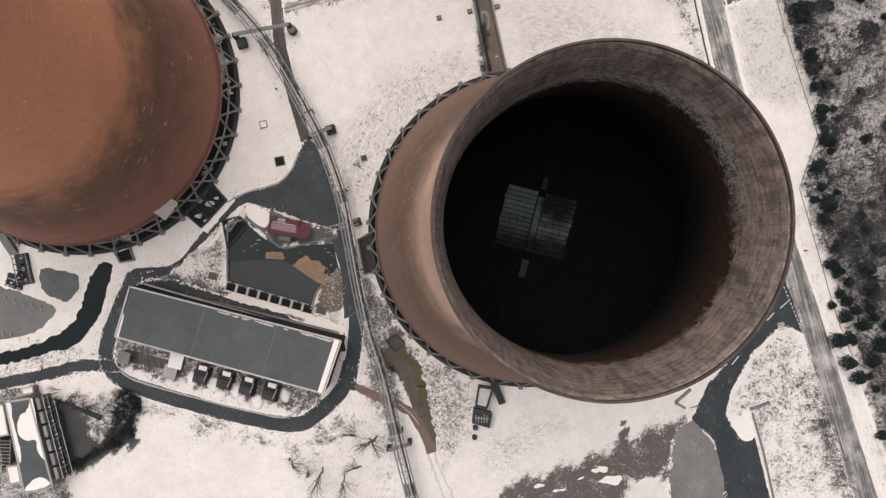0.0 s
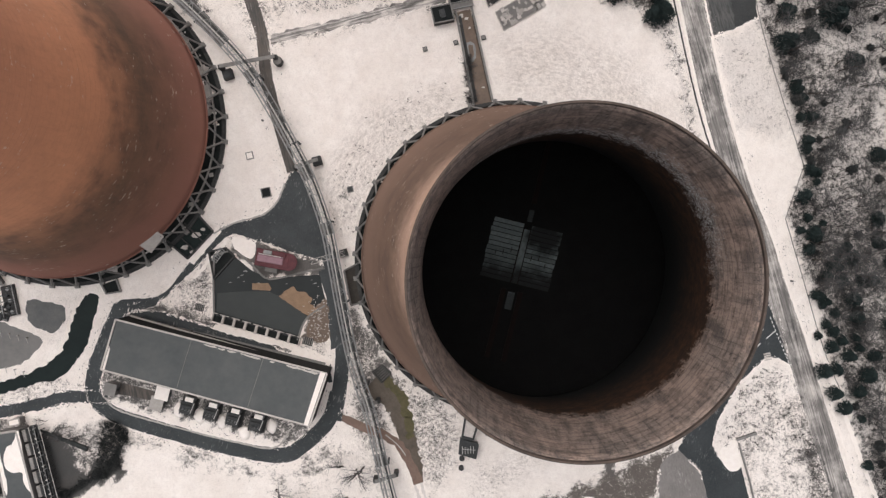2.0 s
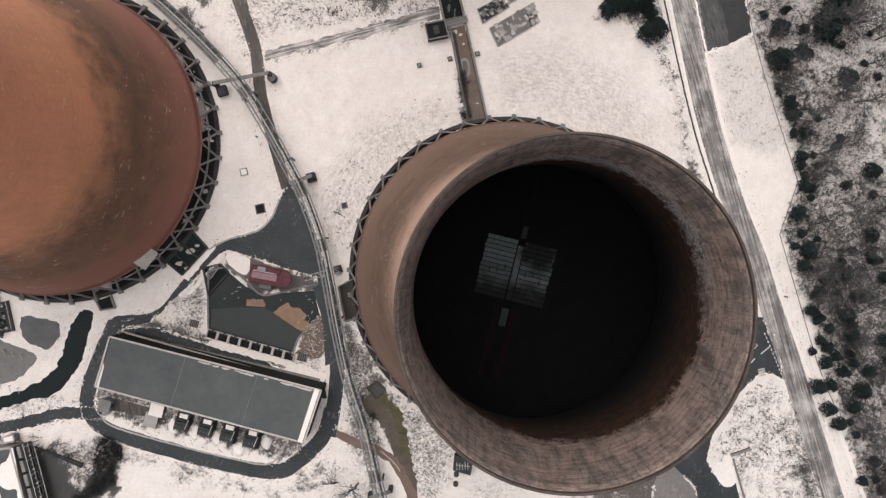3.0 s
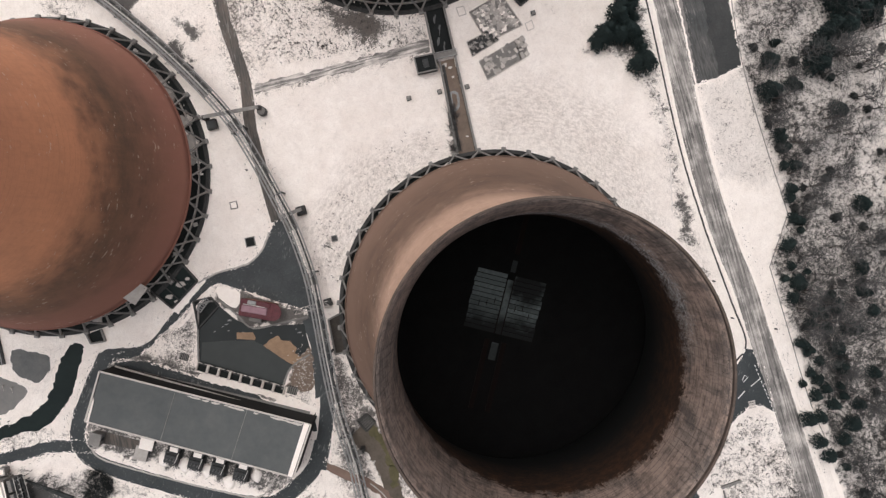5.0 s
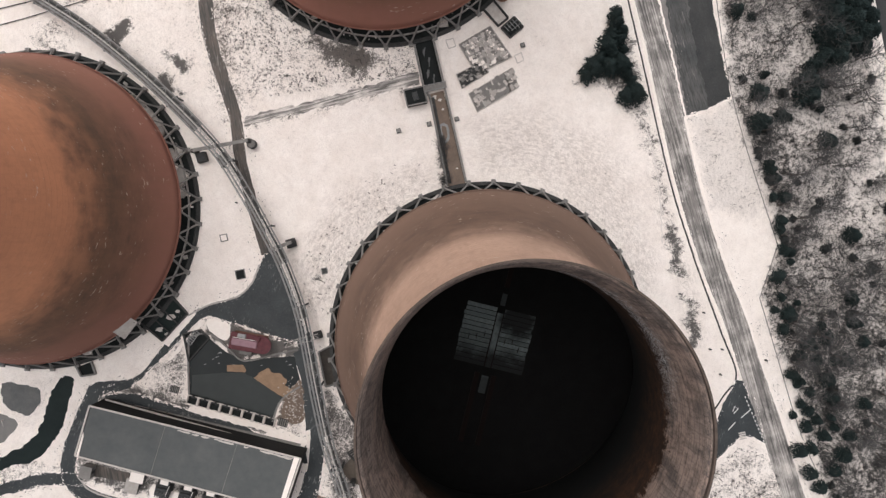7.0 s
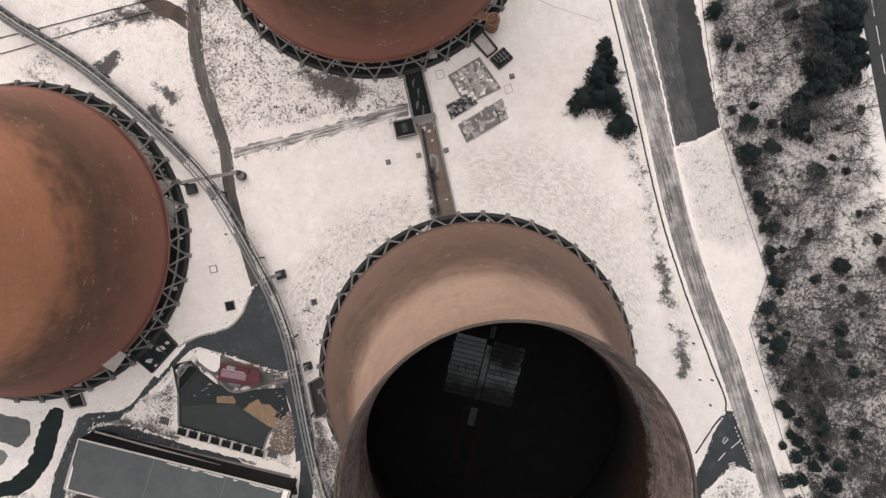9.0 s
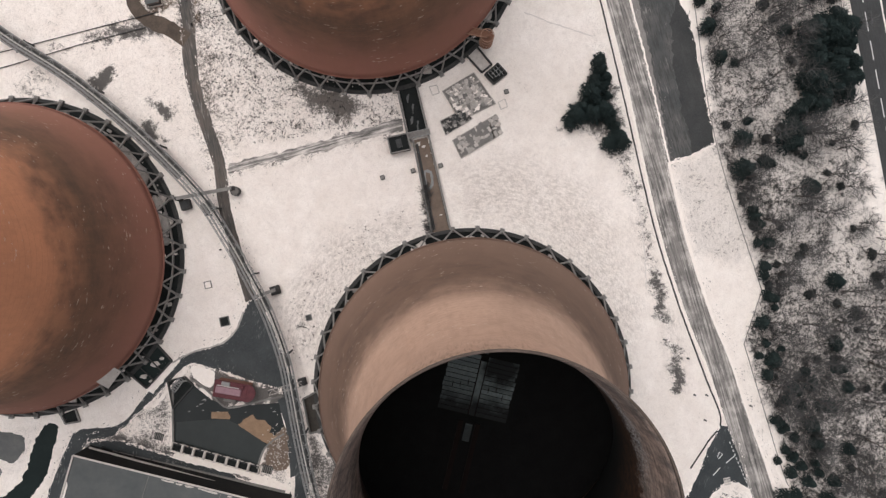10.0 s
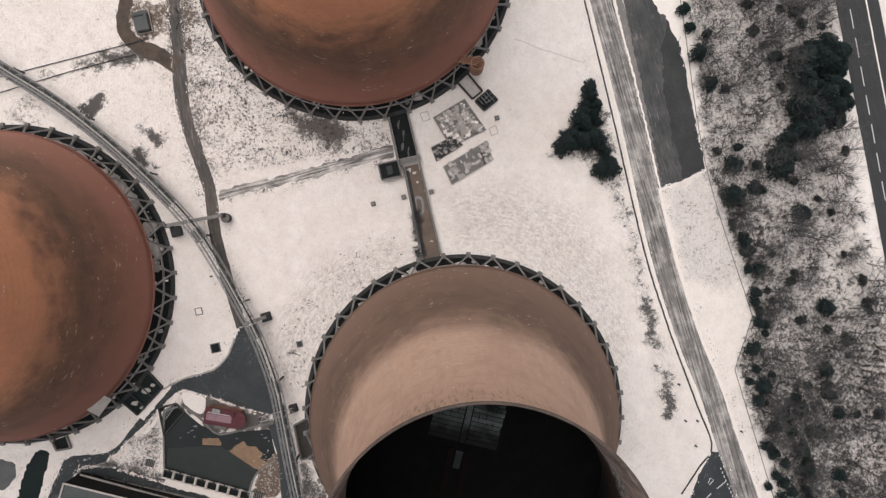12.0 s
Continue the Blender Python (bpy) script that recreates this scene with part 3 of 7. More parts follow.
# ---- ground: one sheet, with how much snow lies on it zone by zone ----
# outline, snow cover, tone of the bare soil (0 asphalt grey, 1 brown; low also greys the snow), coarseness, softness in
# metres
ZONES = [
    ([(-48.6, 106.7), (-44.5, 86.8), (-38.7, 77.4), (8.3, 80.5), (9.3, 88.6), (-5.6, 91.3), (-21.6, 96.6), (-35.1, 112.2), (-42.1, 127.4), (-51.8, 128.1)], 0.65, 0.45, 0.85, 4.0),
    ([(-21.1, 93.3), (-7.3, 90.6), (-2.7, 86.2), (-6.4, 82.0), (-15.9, 86.3)], 0.24, 0.6, 1.0, 5.0),
    ([(-41.8, 70.2), (-16.6, 76.6), (8.4, 81.0), (8.4, 77.7), (-13.6, 73.4), (-36.9, 69.5)], 0.45, 0.4, 0.9, 4.5),
    ([(-31.1, 28.2), (-15.5, 48.5), (6.4, 55.1), (14.1, 48.3), (-10.1, 33.2), (-20.7, 14.1), (-29.9, 13.1)], 0.72, 0.4, 1.0, 8.0),
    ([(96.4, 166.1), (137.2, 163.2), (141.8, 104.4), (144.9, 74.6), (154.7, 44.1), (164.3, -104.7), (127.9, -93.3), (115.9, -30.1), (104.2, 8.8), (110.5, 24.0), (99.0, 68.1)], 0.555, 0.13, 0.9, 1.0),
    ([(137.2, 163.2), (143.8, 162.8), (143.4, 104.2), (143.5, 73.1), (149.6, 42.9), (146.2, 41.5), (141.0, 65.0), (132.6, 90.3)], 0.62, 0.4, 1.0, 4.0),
    ([(86.5, 62.4), (99.7, 66.1), (109.4, 37.6), (105.7, 31.2), (91.8, 35.6)], 0.69, 0.22, 0.95, 4.0),
    ([(78.8, 31.5), (80.8, 31.1), (82.1, 21.3), (82.1, 17.2), (80.2, 18.1), (79.2, 24.9)], 0.42, 0.3, 0.9, 4.0),
    ([(82.4, 11.3), (84.3, 10.3), (85.7, 0.2), (84.4, -3.5), (82.5, -2.9), (83.2, 2.9)], 0.42, 0.3, 0.9, 4.0),
    ([(74.5, 48.4), (79.2, 33.2), (86.8, 9.3), (85.9, -3.1), (82.0, -0.3), (80.2, 23.1), (74.7, 40.1)], 0.74, 0.4, 0.9, 6.0),
    ([(131.5, 72.0), (139.8, 72.0), (145.4, 41.5), (153.5, -2.4), (161.0, -46.7), (144.2, -45.4), (141.3, -11.5), (138.8, 15.4), (134.8, 32.4), (132.0, 49.1)], 0.61, 0.22, 0.8, 5.0),
    ([(127.4, 125.0), (138.4, 124.2), (139.8, 103.7), (135.1, 102.9), (130.3, 105.2)], 0.66, 0.25, 0.8, 4.0),
    ([(105.4, 1.2), (123.6, -0.1), (136.1, -14.5), (141.7, -32.0), (143.8, -52.1), (122.1, -50.4), (115.9, -30.1)], 0.50, 0.15, 0.9, 6.0),
    ([(139.1, 130.7), (142.1, 130.4), (142.7, 102.7), (146.5, 72.8), (149.5, 41.2), (154.1, 7.6), (150.5, 7.9), (145.0, 41.5), (142.2, 64.9), (141.2, 76.5), (140.0, 102.9)], 0.93, 0.4, 0.3, 2.0),
    ([(66.5, 111.4), (69.5, 96.5), (74.8, 64.9), (70.7, 65.2), (65.9, 80.4)], 0.62, 0.4, 0.9, 3.0),
    ([(40.2, 42.7), (60.0, 42.9), (73.4, 20.3), (68.7, 0.7), (72.8, -13.0), (65.6, 27.6), (50.0, 42.0)], 0.78, 0.4, 0.9, 8.0),
    ([(25.3, 65.3), (41.9, 67.3), (61.1, 57.7), (69.9, 42.2), (71.7, 20.4), (65.6, 27.6), (50.1, 43.6), (34.1, 49.8), (24.2, 50.5)], 0.78, 0.5, 1.0, 12.0),
    ([(54.9, 76.2), (59.4, 81.7), (67.0, 95.0), (73.0, 86.4), (74.1, 66.6), (68.2, 65.4), (65.4, 73.0)], 0.40, 0.3, 0.9, 4.0),
    ([(-112.4, 142.1), (-46.1, 137.4), (-48.9, 113.2), (-45.0, 70.4), (-56.2, 74.5), (-71.5, 87.9), (-84.9, 102.8), (-114.1, 122.8)], 0.74, 0.4, 0.7, 6.0),
    ([(-55.0, 138.0), (-43.7, 137.2), (-44.5, 117.8), (-42.7, 94.8), (-40.0, 71.7), (-46.7, 70.6), (-51.2, 95.5), (-53.1, 111.9)], 0.55, 0.6, 0.9, 5.0),
    ([(-66.6, 86.4), (-62.2, 84.9), (-59.0, 79.7), (-66.5, 80.3)], 0.25, 0.35, 1.0, 3.0),
    ([(-50.8, 129.2), (-45.4, 128.9), (-45.0, 121.3), (-48.6, 120.9)], 0.3, 0.7, 0.9, 3.0),
    ([(-101.9, 102.4), (-94.9, 104.3), (-95.8, 101.6), (-100.2, 99.7)], 0.05, 0.35, 0.9, 2.0),
    ([(-81.6, 99.9), (-73.6, 101.7), (-72.5, 98.6), (-78.9, 96.7)], 0.15, 0.35, 1.0, 3.0),
    ([(-63.6, 93.4), (-59.8, 90.9), (-56.4, 87.7), (-60.1, 87.1)], 0.2, 0.4, 1.0, 3.0),
    ([(-92.5, 109.9), (-72.6, 113.6), (-60.2, 115.7), (-59.6, 112.4), (-77.8, 109.6), (-92.7, 106.6)], 0.60, 0.35, 0.8, 3.0),
    ([(-82.8, 112.8), (-65.7, 116.5), (-57.2, 114.2), (-58.2, 110.2), (-78.4, 110.3)], 0.42, 0.35, 0.5, 4.0),
    ([(-50.0, 90.5), (-47.7, 88.7), (-43.3, 71.1), (-49.9, 71.6), (-52.0, 85.7)], 0.62, 0.4, 0.9, 3.0),
    ([(-20.6, -29.5), (-15.9, -28.3), (-11.0, -29.9), (-9.1, -36.0), (-7.8, -46.1), (-9.5, -51.0), (-12.2, -50.0), (-15.1, -35.6), (-18.4, -31.8)], 0.05, 0.95, 1.0, 3.0),
    ([(-102.6, 105.7), (-92.9, 104.2), (-85.0, 101.2), (-94.0, 92.0), (-103.6, 94.4)], 0.62, 0.4, 0.9, 5.0),
    ([(95.0, -33.1), (103.2, -35.4), (110.3, -55.8), (117.8, -83.4), (90.4, -81.5), (87.4, -62.6), (79.7, -53.7), (87.1, -40.9)], 0.60, 0.4, 0.7, 4.0),
    ([(105.3, -42.1), (110.5, -52.5), (117.8, -83.4), (111.1, -82.9), (105.7, -62.2)], 0.45, 0.4, 0.8, 5.0),
    ([(-4.0, -88.2), (13.8, -71.0), (30.6, -67.9), (51.0, -61.0), (65.5, -54.4), (68.6, -58.0), (63.1, -65.9), (60.6, -92.5)], 0.33, 0.62, 1.0, 5.0),
    ([(48.5, -73.3), (61.8, -73.4), (62.1, -82.6), (48.0, -81.6)], 0.85, 0.3, 0.4, 3.0),
    ([(47.6, -56.9), (50.9, -57.1), (48.9, -62.5), (47.0, -61.8)], 0.1, 0.5, 0.6, 1.5),
    ([(-15.7, -28.1), (-6.8, -31.2), (5.7, -42.0), (4.0, -55.3), (-4.2, -66.4), (-7.8, -57.8), (-10.9, -42.6)], 0.56, 0.4, 1.0, 4.0),
    ([(8.0, -57.2), (25.0, -52.5), (31.4, -55.5), (21.0, -63.1), (10.5, -70.7), (5.8, -65.4)], 0.66, 0.4, 0.8, 6.0),
    ([(-26.0, -9.2), (-22.6, -8.2), (-12.3, -27.5), (-18.2, -28.8), (-23.8, -25.1)], 0.42, 0.5, 1.0, 2.5),
    ([(-25.9, -20.0), (-18.0, -25.5), (-15.1, -44.0), (-19.9, -77.0), (-27.4, -76.5)], 0.47, 0.4, 1.0, 4.0),
    ([(-56.3, -74.6), (-41.8, -57.2), (-27.8, -46.4), (-20.0, -53.6), (-21.6, -76.9)], 0.76, 0.45, 0.7, 9.0),
    ([(-67.0, 7.7), (-63.7, 2.5), (-64.6, -9.0), (-39.1, -19.1), (-32.3, -16.2), (-33.0, -26.1), (-52.8, -24.8), (-76.3, -6.6), (-76.0, -1.6)], 0.55, 0.35, 0.9, 2.5),
    ([(-58.2, 14.5), (-50.1, 13.1), (-30.0, 4.3), (-30.4, -1.4), (-36.0, 2.3), (-49.2, 1.5), (-55.4, 7.7)], 0.22, 0.5, 0.9, 2.0),
    ([(-38.5, -10.8), (-31.5, -4.7), (-31.1, -17.9), (-38.9, -16.6)], 0.36, 0.75, 1.0, 1.5),
    ([(-92.0, -5.5), (-81.0, -3.0), (-39.1, -19.1), (-33.1, -27.8), (-41.2, -48.9), (-99.6, -29.9), (-99.0, -21.6)], 0.45, 0.25, 0.8, 2.0),
    ([(-118.4, -37.0), (-100.1, -36.5), (-92.0, -38.8), (-94.7, -53.6), (-116.7, -58.8), (-117.3, -43.7)], 0.52, 0.2, 0.8, 3.0),
    ([(-117.8, -39.5), (-110.5, -42.5), (-106.3, -52.8), (-114.7, -53.9)], 0.05, 0.1, 0.6, 3.0),
    ([(-116.5, -55.4), (-102.9, -51.4), (-94.1, -45.3), (-93.0, -52.0), (-103.3, -56.3), (-115.3, -62.2)], 0.15, 0.2, 0.9, 3.0),
    ([(-139.8, -33.8), (-121.5, -33.4), (-114.1, -67.6), (-115.1, -80.6), (-143.3, -78.7)], 0.5, 0.2, 0.9, 2.0),
    ([(-118.8, 1.3), (-102.2, 1.8), (-104.4, -4.7), (-110.0, -14.3), (-121.6, -13.5)], 0.72, 0.3, 0.6, 3.0),
    ([(-132.3, -22.7), (-112.2, -20.7), (-102.8, -28.0), (-116.3, -30.4), (-133.0, -32.6)], 0.58, 0.35, 0.8, 3.0),
    ([(-95.9, -36.0), (-79.1, -44.6), (-48.2, -54.2), (-33.6, -46.9), (-27.9, -48.9), (-42.1, -60.8), (-68.2, -54.5), (-94.1, -45.3)], 0.52, 0.3, 0.45, 8.0),
    ([(67.5, 71.0), (75.0, 69.0), (78.2, 55.0), (80.0, 44.0), (79.4, 30.0), (77.0, 32.0), (75.4, 48.0), (71.5, 61.0)], 0.5, 0.35, 0.9, 4.0),
    ([(78.4, 32.0), (81.2, 31.5), (82.6, 21.3), (82.5, 16.6), (79.8, 17.6), (78.8, 24.9)], 0.36, 0.3, 0.9, 3.0),
    ([(82.0, 11.8), (84.8, 10.6), (86.2, 0.2), (84.8, -4.0), (82.1, -3.2), (82.8, 2.9)], 0.36, 0.3, 0.9, 3.0),
    ([(-66.4, 129.1), (-45.3, 127.6), (-48.1, 113.2), (-52.6, 118.4), (-63.3, 116.7), (-66.7, 121.8)], 0.45, 0.9, 0.8, 2.0),
]


def build_ground():
    """A fine grid over the site, coarse towards the horizon, with the snow's amounts on its points."""
    fx, fy = np.arange(-160.0, 200.1, 1.0), np.arange(-110.0, 200.1, 1.0)
    far = np.array([260.0, 400.0, 800.0, 1800.0, 4000.0])
    xs, ys = np.r_[-far[::-1], fx, far], np.r_[-far[::-1], fy, far]
    gx, gy = np.meshgrid(xs, ys)
    gx, gy = gx.ravel(), gy.ravel()
    cover, tone, coarse = np.full(gx.size, 0.87), np.full(gx.size, 0.45), np.full(gx.size, 0.32)
    jx = gx + 0.8 * np.sin(gy * 0.71 + 1.3 * np.sin(gx * 0.43)) + 0.6 * np.sin(gy * 1.9 + gx * 1.1)
    jy = gy + 0.8 * np.sin(gx * 0.63 + 1.7 * np.sin(gy * 0.39)) + 0.6 * np.sin(gx * 1.7 - gy * 1.3)
    for outline, c, s, r, soft in ZONES:
        inside, dist = np.zeros(gx.size, bool), np.full(gx.size, 1e9)
        for (ax, ay), (bx, by) in zip(outline, outline[1:] + outline[:1]):
            cross = ((ay > jy) != (by > jy)) & (jx < (bx - ax) * (jy - ay) / (by - ay + 1e-9) + ax)
            inside ^= cross
            u = np.clip(((jx - ax) * (bx - ax) + (jy - ay) * (by - ay)) / ((bx - ax) ** 2 + (by - ay) ** 2), 0, 1)
            dist = np.minimum(dist, np.hypot(jx - ax - u * (bx - ax), jy - ay - u * (by - ay)))
        k = np.clip(0.5 + np.where(inside, dist, -dist) / soft, 0, 1)
        cover, tone, coarse = cover + (c - cover) * k, tone + (s - tone) * k, coarse + (r - coarse) * k
    nx, ny = len(xs), len(ys)
    i = np.arange((ny - 1) * nx).reshape(ny - 1, nx)[:, :-1].ravel()
    faces = np.stack([i, i + 1, i + nx + 1, i + nx], 1)
    me = bpy.data.meshes.new("ground")
    me.from_pydata(np.stack([gx, gy, 0 * gx], 1).tolist(), [], faces.tolist())
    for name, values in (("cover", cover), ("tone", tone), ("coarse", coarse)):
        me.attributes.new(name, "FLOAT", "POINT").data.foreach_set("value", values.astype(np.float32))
    me.materials.append(GROUND)
    return tagged(new("ground", me), "snow-covered industrial ground with patches of bare grass", "ground", kind="structure")


build_ground()

# ---- roads and paved areas ----
sheet("road_yard", [(-38.6, 32.2), (-36.2, 31.0), (-32.8, 23.5), (-28.6, 7.6), (-29.0, 2.6), (-31.6, 5.6), (-37.2, 7.6), (-50.1, 12.8), (-57.4, 15.0), (-63.1, 11.1), (-69.2, 5.5), (-72.7, 2.8), (-80.6, -3.6), (-89.5, -5.7), (-92.2, -4.5), (-91.2, -1.9), (-79.2, -0.9), (-70.0, 8.2), (-63.1, 15.7), (-56.3, 18.5), (-47.9, 20.4), (-43.5, 24.3), (-40.7, 29.3)], 0.05, ASPHALT, "dark wet asphalt yard between snow banks", "road", 0.25)
ribbon("road_north", [(-50.8, 134.5), (-50.6, 118.2), (-50.6, 98.7), (-47.9, 85.4), (-44.7, 72.1), (-44.0, 58.9), (-40.7, 42.1), (-38.6, 32.0)], (4.6, 3.0), 0.035, TRACK, "muddy service track through the snow", "road", 0.2)
ribbon("road_pond", [(-29.9, 8.1), (-27.9, -4.9), (-27.3, -16.5), (-28.5, -28.1), (-31.5, -41.2)], 4.2, 0.07, ASPHALT, "narrow wet asphalt road beside the pond", "road", 0.2)
sheet("road_shoulder", [(-33.0, 2.6), (-29.3, 4.0), (-28.2, -5.0), (-28.2, -19.5), (-31.0, -20.5), (-31.0, -7.5), (-31.6, -4.0)], 0.045, ASPHALT, "dark wet asphalt shoulder beside the pond", "road", 0.25, False)
ribbon("road_shed", [(-29.8, -33.0), (-33.2, -41.1), (-41.2, -48.0), (-48.0, -50.4), (-62.7, -47.1), (-78.9, -41.6), (-94.2, -35.6), (-100.0, -30.7), (-100.8, -24.0), (-96.4, -13.5), (-91.0, -3.6)], 4.5, 0.06, ASPHALT, "wet asphalt loop road round the shed", "road", 0.3)
ribbon("road_west", [(-97.1, -30.1), (-107.8, -29.0), (-117.9, -30.7), (-139.8, -33.8)], 3.6, 0.05, ASPHALT, "grey slushy side road", "road", 0.5)
sheet("alley", [(-87.9, -5.1), (-78.9, -6.2), (-66.5, -11.2), (-51.5, -16.5), (-42.9, -21.4), (-31.3, -23.2), (-31.2, -30.0), (-60.1, -20.6), (-89.8, -8.9)], 0.04, ASPHALT, "dark wet alley behind the shed", "road", 0.6, False)
ribbon("road_east", [(67.6, 151.9), (72.9, 119.1), (78.9, 86.0), (84.9, 45.8), (91.1, 19.5), (96.4, 3.4), (100.7, -13.5), (105.1, -29.2), (116.6, -75.4), (126.4, -112.0)], 6.4, 0.05, ASPHALT_EAST, "frosted two-lane access road with tyre tracks", "road", 0.14)
sheet("car_park", [(78.6, 144.7), (91.6, 137.3), (92.9, 117.7), (94.8, 104.5), (99.8, 67.7), (86.6, 63.2), (84.2, 82.3), (81.7, 98.9), (79.6, 115.4)], 0.03, LOT, "blotched dark asphalt car park", "car park", 0.5, False)
sheet("road_junction", [(95.7, -14.6), (98.6, -15.1), (100.9, -20.3), (103.1, -34.0), (99.9, -31.8), (96.0, -31.2), (88.1, -38.0), (80.8, -48.8), (78.7, -56.2), (82.7, -63.6), (86.8, -62.9), (90.5, -82.8), (95.0, -101.6), (76.8, -100.3), (77.0, -75.2), (74.9, -63.4), (68.5, -56.6), (73.8, -47.0), (82.3, -38.1), (88.7, -27.7), (91.6, -21.3)], 0.045, ASPHALT, "dark wet asphalt junction", "road", 0.3, False)
sheet("apron", [(63.0, -60.1), (68.9, -56.7), (74.9, -63.7), (77.5, -75.3), (77.1, -100.4), (60.2, -99.2), (61.0, -74.2)], 0.04, APRON, "pinkish grey worn concrete apron", "pavement", 0.9, False)
ribbon("highway", [(139.2, 163.1), (145.3, 113.9), (151.1, 67.6), (156.9, 20.7), (167.3, -53.9)], 8.6, 0.05, HIGHWAY, "dark two-lane highway with a dashed centre line", "road", 0.05)
ribbon("highway_far_side", [(145.7, 162.6), (151.9, 113.4), (157.7, 67.1), (163.6, 20.2)], 3.4, 0.045, HIGHWAY, "dark hard strip of the highway behind a snowy verge", "road", 0.1)

sheet("verge", [(77.3, 135.1), (79.1, 118.7), (81.8, 100.5), (84.5, 82.3), (86.6, 63.2), (84.2, 62.9), (82.4, 79.2), (79.3, 102.3), (76.4, 122.1), (74.4, 135.3)], 0.042, APRON, "grey gravel verge with frozen slush", "verge", 0.7, False)
sheet("wet_patch", [(92.3, 114.5), (94.9, 104.5), (99.8, 68.0), (93.3, 65.5), (90.6, 78.6), (89.2, 91.8), (89.3, 103.2)], 0.05, LOT_DARK, "dark wet stain on the car park asphalt", "wet patch", 0.9, False, step=0.9)
ribbon("frozen_ruts", [(-42.0, 70.9), (-28.4, 73.2), (-13.4, 75.7), (-0.1, 78.3), (9.1, 79.9)], (2.4, 3.4), 0.025, RUTS, "frozen rutted track in the snow", "track", 0.9)
ribbon("brown_track", [(-62.5, 133.1), (-65.9, 124.4), (-64.6, 118.3), (-60.9, 115.0), (-56.9, 112.9), (-51.4, 109.0)], (3.4, 4.6), 0.045, LOOP_MUD, "brown muddy loop round the hut", "road", 0.8)
sheet("snow_patch", [(88.5, 121.2), (93.7, 120.9), (94.4, 106.1), (92.6, 109.5), (91.0, 113.7), (88.9, 114.7)], 0.06, SNOW, "snow drift over the car park's corner", "snow patch", 0.7)
for k, line in enumerate(([(94.5, 137.1), (96.4, 110.9), (100.1, 68.0), (110.5, 24.0)], [(110.5, 24.0), (104.2, 8.8)], [(104.2, 8.8), (108.1, -8.2), (113.1, -29.8), (117.6, -43.3)])):
    ribbon("lot_edge", line, 0.22, 0.14 + 0.006 * k, CONCRETE, "thin grey kerb line along the wood", "kerb", 0.08, 0.6, 0.12)

# snow lines ploughed along the road edges
for line, w in (([(64.4, 152.2), (69.1, 119.4), (75.1, 86.3), (81.1, 46.1), (87.1, 19.8), (92.5, 3.1), (96.7, -11.8)], 0.45), ([(71.2, 151.7), (76.7, 118.8), (82.6, 85.7), (88.9, 45.5), (95.1, 19.2), (100.2, 3.1), (104.4, -13.7), (109.2, -29.5), (113.4, -43.0), (120.6, -72.0), (131.0, -110.0)], 0.55),
                ([(110.0, -24.2), (114.0, -35.4), (121.7, -61.6), (129.0, -84.1), (137.0, -110.0)], 1.2)):
    ribbon("snow_bank", line, w, 0.13 + 0.03 * w, SNOW, "low ploughed snow bank along the road edge", "snow bank", 0.32, 0.3, 0.15)
for line, w in (([(68.0, 119.5), (73.6, 86.4), (80.1, 46.2), (85.0, 25.1), (87.4, 16.3), (92.4, -0.6), (95.9, -13.1), (91.7, -19.1), (86.0, -26.6)], 0.5), ([(82.2, -38.9), (74.0, -50.8), (68.4, -53.3)], 0.3)):
    ribbon("gutter", line, w, 0.03, CONCRETE_DARK, "narrow dark gutter beside the road", "gutter", 0.1, 0.6, 0.02)


# vehicle tracks pressed into the snow beside the open tower
for line in ([(47.0, 109.9), (56.2, 105.6), (66.7, 101.3)], [(54.9, 75.9), (62.2, 73.9), (68.5, 69.7), (73.6, 62.5), (76.2, 51.6), (77.0, 40.0), (76.8, 26.7)], [(82.2, 52.8), (86.7, 32.6), (92.7, 10.6)]):
    ribbon("tyre_track", line, 0.3, 0.025, PACKED, "faint pressed track in the snow", "track", 0.4, 0.9, 0.01)


# ---- painted road marks ----
def mark(line, width, z=0.062):
    return ribbon("road_marking", line, width, z, PAINT, "worn white road marking line", "road marking", 0.02, 2.0, 0.008)


for k in range(-4, 12):
    a, b = Vector((145.1, 111.2)), Vector((148.7, 80.4))
    d = (b - a) / 186
    mark([tuple(a + d * (51 * k)), tuple(a + d * (51 * k + 34))], 0.28)
for k in range(12):
    a, b = Vector((98.0, -19.6)), Vector((102.9, -34.0))
    mark([tuple(a.lerp(b, k / 12)), tuple(a.lerp(b, (k + 0.5) / 12))], 0.3)
for line in ([(99.2, -23.8), (96.5, -25.8)], [(94.7, -27.0), (92.5, -29.1)], [(83.6, -39.0), (81.4, -41.4)]):
    mark(line, 0.3)
mark([(94.1, -23.9), (94.8, -22.4), (95.8, -23.1), (94.4, -24.4)], 0.25)


# ---- cooling towers ----
TOWER_HEIGHT, THROAT, THROAT_Z, SHELL_FOOT = 114.8, 25.0, 90.0, 9.5
SLOPE_BELOW, SLOPE_ABOVE = 57.3, 67.0
FEET, FOOT_RADIUS = 40, 46.1


def shell_radius(z):
    return THROAT * math.sqrt(1 + ((z - THROAT_Z) / (SLOPE_ABOVE if z > THROAT_Z else SLOPE_BELOW)) ** 2)


